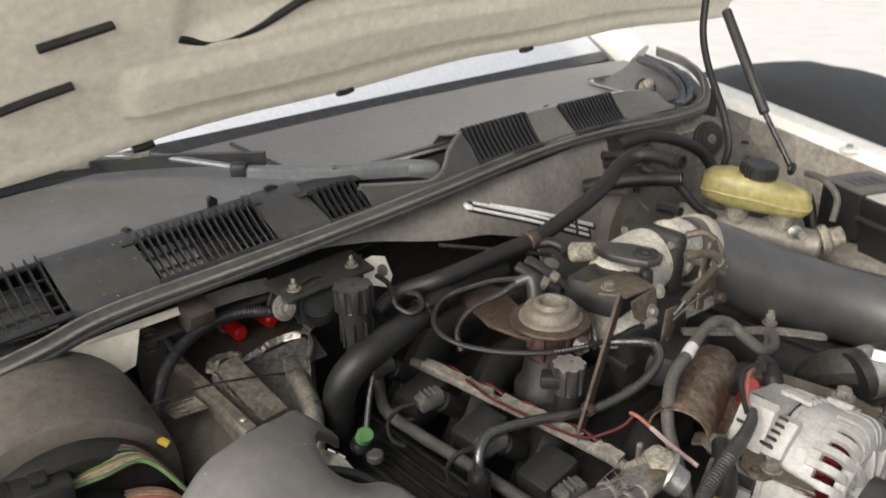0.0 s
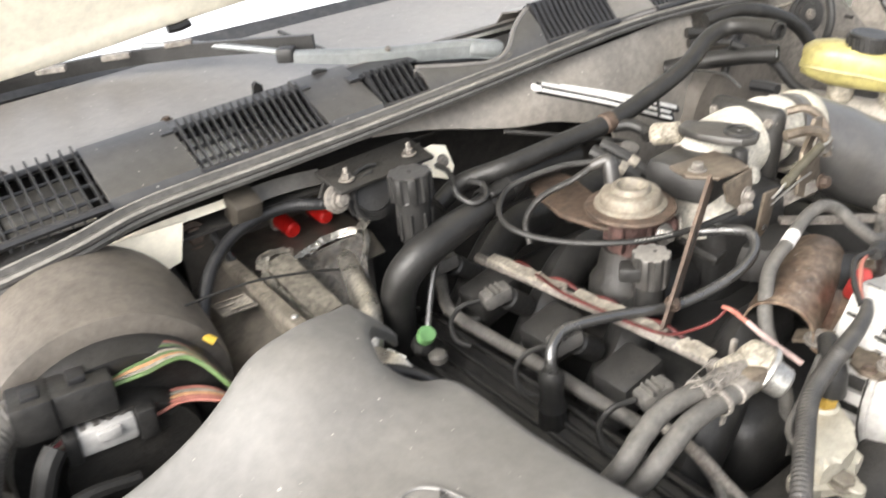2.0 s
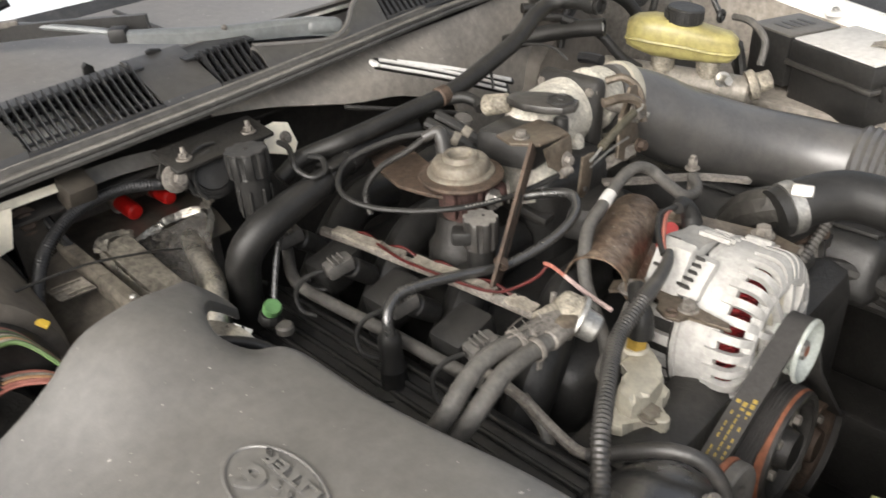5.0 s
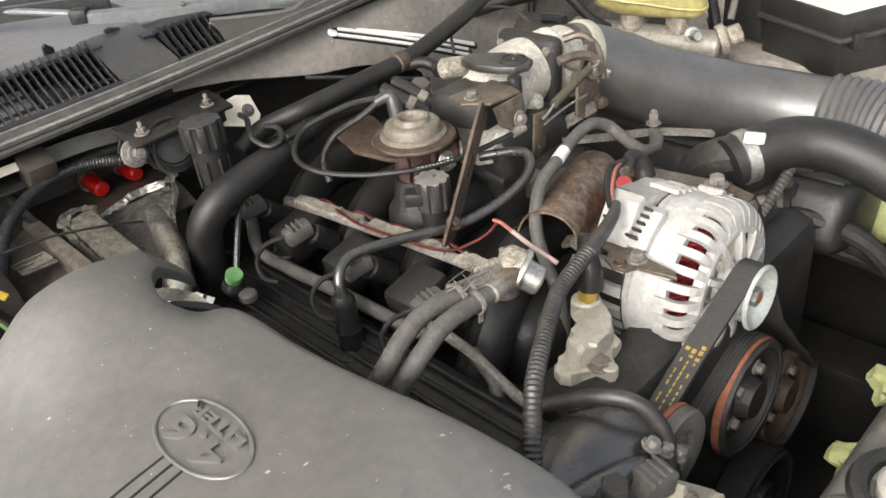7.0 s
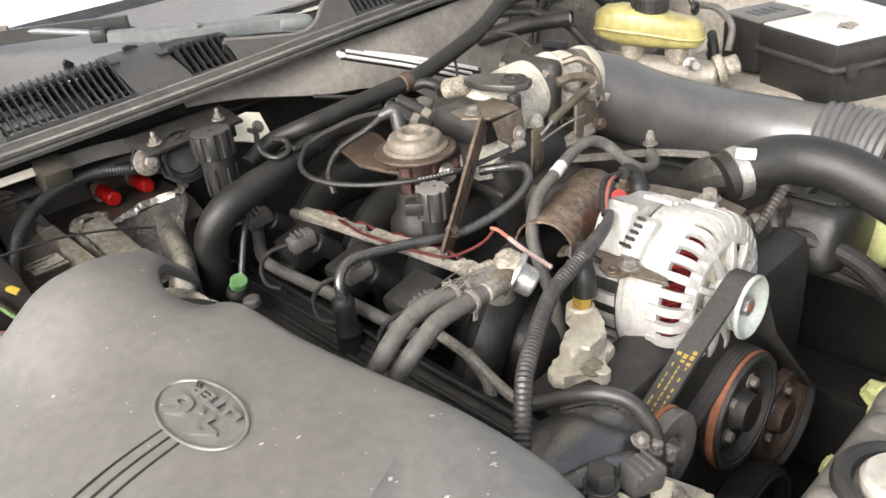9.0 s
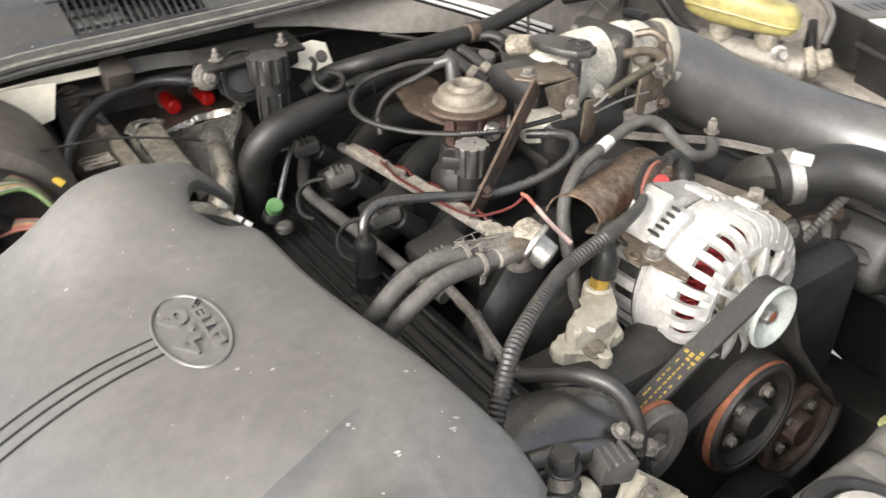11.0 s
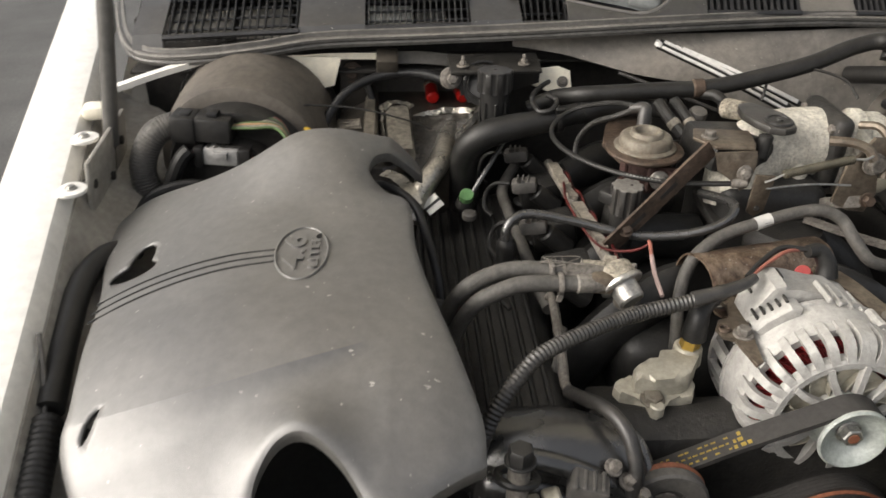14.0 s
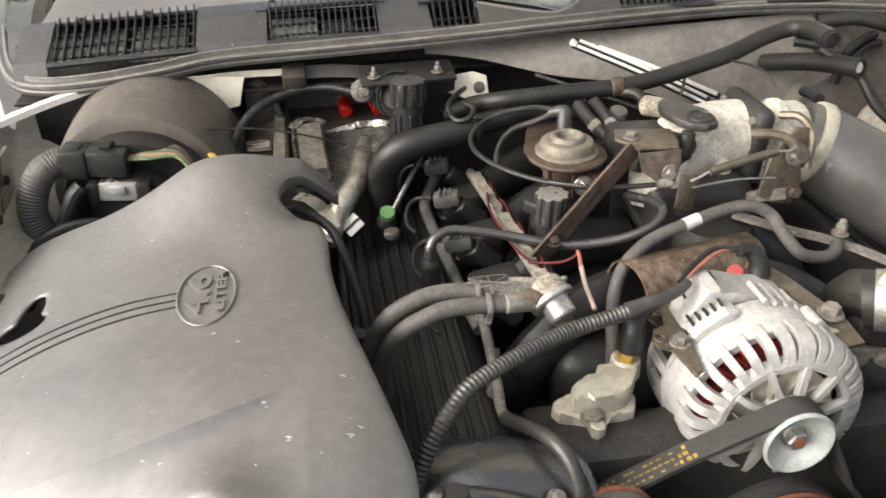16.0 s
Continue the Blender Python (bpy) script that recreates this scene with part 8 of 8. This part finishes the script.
part("plug", cyl(B(), (0.2805, 0.554, 1.116), (0.2825, 0.549, 1.117), 0.0068, soft=0.001), LID, bh, "pale plug")
hose("long_hose", [(0.29, 0.66, 1.140), (0.33, 0.645, 1.147), (0.362, 0.630, 1.142), (0.400, 0.622, 1.128), (0.440, 0.612, 1.104), (0.465, 0.59, 1.06)], 0.0092, RUBBER, "black hose curving behind the reservoir", n=12)
hose("lower_hose", [(0.262, 0.60, 1.125), (0.290, 0.560, 1.105), (0.305, 0.535, 1.075), (0.325, 0.515, 1.055)], 0.0065, RUBBER, "thin black hose hanging below the reservoir", n=10)
bm = B()
prism(bm, [(-0.02, 0), (0.05, -0.01), (0.075, 0.005), (0.0, 0.018)], (0.42, 0.66, 1.12), (1, 0.1, 0), (0, -0.6, 0.6), 0.003)
lone("metal_tab", bm, CORRODED, "bent pale metal tab under the seal", "bracket")
for k in range(2):
    hose("harness_plug", [(0.262 + 0.006 * k, 0.668, 1.128 - 0.014 * k), (0.285 + 0.006 * k, 0.655, 1.126 - 0.014 * k), (0.312 + 0.004 * k, 0.640, 1.120 - 0.012 * k)], 0.0062, DIRTY, "grimy brown plug hanging under the seal", "connector", "harness plugs", n=8, taper=lambda t: 1.15 - 0.35 * t)
for k in range(2):
    hose("firewall_cable", [(0.40 + 0.012 * k, 0.700, 1.10 - 0.01 * k), (0.385 + 0.01 * k, 0.672, 1.115 - 0.012 * k), (0.36, 0.655, 1.118 - 0.014 * k), (0.335, 0.650, 1.10 - 0.02 * k), (0.325, 0.648, 1.06)], 0.0055, RUBBER, "dark cable leaving the firewall grommet", "wire", "firewall cables", n=8)

# ---- fuse box ----
fx = thing("fuse_box", (0.51, 0.36, 0.98), "black fuse box with dark lid, its top pale for sky sheen", "fuse box")
FT = (0, 0, -24)
FC = Vector((0.540, 0.304, 0))
fu, fv = Vector((0.9135, -0.4067, 0)), Vector((0.4067, 0.9135, 0))
part("base", box(B(), FC + Vector((0, 0, 1.010)), (0.110, 0.140, 0.06), FT, 0.006), BLACK, fx)
lid_ = part("lid", box(B(), FC + Vector((0, 0, 1.052)), (0.118, 0.148, 0.034), FT, 0.006), BLACK, fx, "dark grey lid")
# pale plate over the dark lid paints in the sky's sheen
part("lid_top", box(B(), FC + Vector((0, 0, 1.0695)), (0.110, 0.140, 0.003), FT, 0.001), LID, lid_, "dusty lid top, paler for the sky's sheen")
part("lid_rim", box(B(), FC + Vector((0, 0, 1.036)), (0.124, 0.154, 0.008), FT, 0.003), LOOM, fx, "scuffed edge of the lid")
rb = part("rear_box", box(B(), FC + fv * 0.117 - fu * 0.012 + Vector((0, 0, 1.032)), (0.088, 0.080, 0.075), FT, 0.006), BLACK, fx)
part("rear_lid", box(B(), FC + fv * 0.117 - fu * 0.012 + Vector((0, 0, 1.070)), (0.090, 0.082, 0.004), FT, 0.0015), GREYTANK, rb, "scuffed grey lid")
for q in range(2):
    part("latch", box(B(), FC - fv * 0.079 + fu * (0.07 * q - 0.035) + Vector((0, 0, 1.034)), (0.016, 0.008, 0.022), FT, 0.002), BLACK, fx)
for k in range(4):
    part("print_bar", box(B(), FC + fv * 0.117 + fu * (0.014 * k - 0.034) + Vector((0, 0, 1.0724)), (0.007, 0.03, 0.0008), FT, 0), LOOM, rb, smooth=False)
lone("dead_leaf", sheet(B(), [[FC + Vector((0.012 * i - 0.01, 0.01 * j - 0.03, 1.0728 + 0.003 * ((i + j) % 2))) for i in range(3)] for j in range(3)], 0.001), TAPE, "curled pale brown leaf on the fuse box lid", "leaf")
for k in range(3):
    hose("fuse_box_cable", [(0.54, 0.48, 1.04 - 0.015 * k), (0.52, 0.465, 1.03 - 0.012 * k), (0.51, 0.45, 1.0 - 0.012 * k), (0.52, 0.43, 0.96)], 0.007, RUBBER, "black cable below the fuse box", "wire", "fuse box cables", n=8)
bm = B()
box(bm, (0.58, 0.28, 0.972), (0.20, 0.55, 0.02), (0, 3, 0), 0.006)
lone("apron_shelf", bm, APRON, "pale dirty shelf beside the fuse box", "panel")

# ---- front: radiator shroud, coolant bottle ----
sh = thing("fan_shroud", (0, 0.0, 0.6), "grey plastic radiator shroud across the front", "fan shroud")
part("top", box(B(), (0.06, -0.05, 0.935), (1.0, 0.12, 0.03), soft=0.01), GREYTANK, sh)
part("rear_face", box(B(), (0.06, 0.0, 0.75), (1.0, 0.02, 0.36), soft=0.005), BLACK, sh)
part("label", box(B(), (-0.058, -0.020, 0.9912), (0.03, 0.022, 0.0012), (0, 4, -4), soft=0), PAPER, sh, "pale worn sticker", smooth=False)
cbt = thing("coolant_bottle", (0.06, -0.03, 0.90), "greyed plastic coolant bottle with round cap", "coolant bottle")
bm = B()
box(bm, (-0.03, -0.048, 0.952), (0.56, 0.10, 0.062), (0, 0, 0), 0.016, 4)
part("tank", bm, GREYTANK, cbt)
part("cap_well", ring(B(), (-0.158, -0.046, 0.986), (0, 0, 1), 0.034, 0.007, 36, 8), BLACK, cbt, "dark rim round the cap")
bm = B()
box(bm, (-0.045, -0.030, 0.964), (0.085, 0.062, 0.05), (0, 4, -4), 0.018, 4)
part("moulded_hump", bm, GREYTANK, cbt)
for x in (-0.235, -0.19, -0.145, -0.10, -0.02, 0.03, 0.08, 0.13):
    part("moulded_rib", box(B(), (x, -0.026, 0.958), (0.030, 0.050, 0.058), (0, 0, 0), 0.013, 4), GREYTANK, cbt)
lathe(bm := B(), (-0.158, -0.047, 0.968), (0.02, 0.05, 1), [(0, 0.026), (0.012, 0.026), (0.014, 0.024), (0.026, 0.024), (0.030, 0.021), (0.031, 0.01)], 28)
part("cap", bm, PANEL, cbt, "greyed screw cap")
for x, z in ((0.03, 0.80), (0.11, 0.84)):
    bm = B()
    rnd = random.Random(int(x * 100))
    bmesh.ops.create_icosphere(bm, subdivisions=3, radius=0.022)
    for v in bm.verts:
        v.co *= 0.75 + 0.5 * noise.noise(v.co * 70) + 0.3 * rnd.random()
    bmesh.ops.translate(bm, verts=bm.verts, vec=(x, 0.035, z))
    lone("foam_scrap", bm, OLDTANK, "crumbling yellow foam scrap at the shroud", "foam", "foam scraps")
ot = thing("overflow_tank", (0.40, 0.16, 0.7), "pale yellow plastic overflow tank behind the hose", "tank")
part("body", box(B(), (0.425, 0.175, 0.880), (0.14, 0.13, 0.13), (0, 10, 14), 0.03, 4), OLDTANK, ot)
part("ridge", box(B(), (0.380, 0.150, 0.930), (0.04, 0.10, 0.03), (0, 10, 14), 0.01, 3), OLDTANK, ot)
# power steering side: bracket and tubes right of the alternator
ps = thing("pump_bracket", (0.12, 0.22, 0.85), "dirty grey cast bracket beside the alternator", "bracket")
part("casting", box(B(), (0.10, 0.235, 0.93), (0.07, 0.06, 0.12), (0, 10, 0), 0.012), GREYMETAL, ps)
for k in range(3):
    part("lug", cyl(B(), (0.09 + 0.03 * k, 0.20, 0.985 - 0.01 * k), (0.10 + 0.03 * k, 0.25, 0.985 - 0.01 * k), 0.011, soft=0.002), GREYMETAL, ps)
part("rod", cyl(B(), (0.085, 0.235, 0.99), (0.20, 0.20, 0.972), 0.008, soft=0.001), RUST, ps)
hose("thin_loom", [(0.14, 0.20, 0.96), (0.17, 0.195, 0.985), (0.20, 0.19, 1.01), (0.22, 0.185, 1.02)], 0.005, GREYHOSE, "thin corrugated wire sleeve under the radiator hose", "wiring loom", n=8, ribs=0.001, pitch=0.005)
for k in range(3):
    hose("dark_hose", [(0.16 + 0.03 * k, 0.26, 0.90), (0.20 + 0.03 * k, 0.2, 0.93 - 0.03 * k), (0.24 + 0.03 * k, 0.12, 0.90 - 0.03 * k), (0.26 + 0.03 * k, 0.04, 0.80)], 0.011, DIRTY, "dark hose down the driver side", "hose", "dark hoses", n=10)
bm = B()
strap(bm, [(0.24, 0.26, 0.99), (0.23, 0.22, 0.93), (0.20, 0.18, 0.84)], 0.025, 0.006, up=(1, 0, 0.2))
lone("steel_stay", bm, GREYMETAL, "grey steel stay under the air duct", "bracket")

pm = thing("steering_pump", (0.14, 0.22, 0.85), "oily black pump with reservoir neck beside the alternator", "pump")
part("body", cyl(B(), (0.085, 0.225, 0.965), (0.175, 0.215, 0.945), 0.026, 0.024, soft=0.006), DIRTY, pm)
part("shaft_housing", cyl(B(), (0.175, 0.215, 0.945), (0.215, 0.21, 0.94), 0.012, soft=0.003), GREYMETAL, pm, "dull grey shaft housing")
part("cover", box(B(), (0.145, 0.23, 0.995), (0.10, 0.05, 0.028), (0, 8, -6), 0.008, 3), DIRTY, pm)
part("rear_bracket", box(B(), (0.15, 0.25, 0.90), (0.10, 0.03, 0.12), (0, 10, 0), 0.01), DIRTY, pm)
for pts_, w in (([(0.238, 0.22, 1.005), (0.222, 0.215, 0.93), (0.20, 0.205, 0.85)], 0.016), ([(0.205, 0.20, 0.95), (0.198, 0.19, 0.88), (0.185, 0.18, 0.80)], 0.012), ([(0.30, 0.20, 0.96), (0.25, 0.20, 0.95), (0.20, 0.20, 0.955)], 0.012)):
    lone("steel_stay", strap(B(), pts_, w, 0.006, up=(0.2, -1, 0.1)), DIRTY, "oily dark steel stay beside the pump", "bracket", "steel stays")

# ---- front corner below the loom ----
bbolt = thing("hoist_bolt", (-0.288, 0.085, 0.90), "large black hexagon bolt on a threaded stalk", "bolt")
part("head", bolt(B(), (-0.284, 0.089, 1.000), (0, 0, 1), 0.0100, 0.012, 1.2), BLACK, bbolt)
part("stalk", cyl(B(), (-0.284, 0.089, 0.88), (-0.284, 0.089, 1.000), 0.0085), GREYMETAL, bbolt)
ring(bm := B(), (-0.284, 0.096, 0.976), (0.1, 0.35, 1), 0.015, 0.0036, 28, 8)
lone("filler_rim", bm, BLACK, "black rim of the cam cover opening", "engine part")
sc = thing("sensor_connector", (-0.22, 0.08, 0.93), "dark grey ribbed sensor connector at the front cover", "connector")
part("shell", box(B(), (-0.228, 0.096, 0.961), (0.030, 0.022, 0.020), (0, 14, -14), 0.003), GREYCONN, sc)
for k in range(4):
    part("ridge", box(B(), (-0.238 + 0.0072 * k, 0.0955, 0.9725 - 0.0015 * k), (0.0034, 0.020, 0.004), (0, 14, -14), 0.001, 1), GREYCONN, sc)
part("sensor", cyl(B(), (-0.248, 0.094, 0.953), (-0.262, 0.093, 0.950), 0.0105, soft=0.002), CASTPALE, sc, "stained pale sensor body")
part("sensor_nut", cyl(B(), (-0.264, 0.093, 0.950), (-0.282, 0.092, 0.946), 0.0080, soft=0.002), CASTPALE, sc, "stained pale sensor body")
fl = thing("filter_block", (-0.27, 0.07, 0.85), "stained pale cast block at the front of the engine", "engine part")
part("body", box(B(), (-0.252, 0.072, 0.895), (0.050, 0.040, 0.060), (0, 8, 8), 0.012, 3), GREYMETAL, fl)
part("boss", cyl(B(), (-0.262, 0.070, 0.925), (-0.262, 0.066, 0.945), 0.010, 0.008, soft=0.002), GREYMETAL, fl)
part("lower_body", box(B(), (-0.245, 0.072, 0.84), (0.055, 0.045, 0.09), (0, 4, 8), 0.01), DIRTY, fl)
cb2 = thing("cast_bracket", (-0.16, 0.07, 0.86), "pale stained webbed cast bracket by the idler pulley", "bracket")
bm = B()
prism(bm, [(-0.052, 0.026), (-0.036, 0.048), (-0.026, 0.046), (0.012, 0.008), (0.022, -0.030), (0.014, -0.044), (-0.018, -0.040), (-0.030, -0.010)], (-0.178, 0.080, 0.900), (1, 0, 0), (0, 0.35, 1), 0.005, 0.0015)
pl2 = part("plate", bm, CASTPALE, cb2)
for a_, b_ in (((-0.046, 0.030), (-0.026, 0.044)), ((-0.046, 0.028), (-0.020, 0.004)), ((-0.028, 0.042), (-0.024, 0.008)), ((-0.022, 0.010), (0.012, 0.006)), ((-0.022, 0.006), (0.008, -0.036)), ((0.016, -0.030), (-0.014, -0.036))):
    o_ = Vector((-0.178, 0.074, 0.900))
    w_ = Vector((0, 0.35, 1)).normalized()
    part("web", strap(B(), [o_ + Vector((1, 0, 0)) * a_[0] + w_ * a_[1], o_ + Vector((1, 0, 0)) * b_[0] + w_ * b_[1]], 0.012, 0.003, up=(Vector((1, 0, 0)) * (b_[0] - a_[0]) + w_ * (b_[1] - a_[1])).cross(Vector((0, -1, 0.35)))), CASTPALE, pl2)
part("bolt", bolt(B(), (-0.205, 0.078, 0.930), (0, -1, 0.35), 0.006, 0.006), GREYMETAL, cb2)
hose("lower_pipe", [(-0.335, 0.03, 0.95), (-0.333, 0.04, 0.90), (-0.33, 0.05, 0.80)], 0.016, GREYMETAL, "grey metal pipe beside the cover", "pipe", n=14)
# dark things under the open arch of the cover
for k in range(4):
    hose("harness", [(-0.42 + 0.02 * k, 0.10, 0.95), (-0.40 + 0.015 * k, 0.06, 0.96 - 0.01 * k), (-0.375 + 0.01 * k, 0.03, 0.93), (-0.37, 0.0, 0.88)], 0.004, RUBBER, "black cable under the cover's arch", "wire", "cables under the arch", n=8)
ab = thing("air_filter_box", (-0.5, 0.1, 0.7), "dark plastic air filter box under the loose cover", "air filter")
part("body", box(B(), (-0.50, 0.22, 0.87), (0.24, 0.40, 0.16), (0, 0, 0), 0.02), BLACK, ab)
part("front_box", box(B(), (-0.56, 0.0, 0.90), (0.12, 0.08, 0.12), (0, 0, 0), 0.015), GREYMETAL, ab)
hose("fender_wire", [(-0.664, 0.215, 1.032), (-0.652, 0.18, 1.012), (-0.640, 0.13, 0.992), (-0.630, 0.06, 0.975), (-0.632, 0.0, 0.96)], 0.0022, GREYHOSE, "thin grey wire along the inner fender", "wire", n=6)
hose("fender_loom", [(-0.65, 0.165, 0.96), (-0.63, 0.163, 0.965), (-0.61, 0.16, 0.965)], 0.007, RUBBER, "short black corrugated sleeve at the fender", "wiring loom", n=8, ribs=0.0014, pitch=0.006)

# ---- dark mound beyond the driver side fender, stand-in for an unidentified shape ----
bm = B()
rows = []
for i in range(25):
    y = 0.4 + 3.0 * i / 24
    row = []
    for j in range(25):
        x = 1.8 + 3.6 * j / 24
        r2 = ((x - 3.05) / (0.9 if x < 3.05 else 1.5)) ** 2 + ((y - 1.85) / 0.85) ** 2
        row.append((x, y, 0.70 * max(0.0, 1 - r2 * 0.5) - 0.02 + 0.015 * noise.noise((x * 5, y * 5, 0))))
    rows.append(row)
sheet(bm, rows)
lone("dark_mound", bm, DIRTY, "low dark mound standing in for an unidentified shape beyond the fender", "mound")
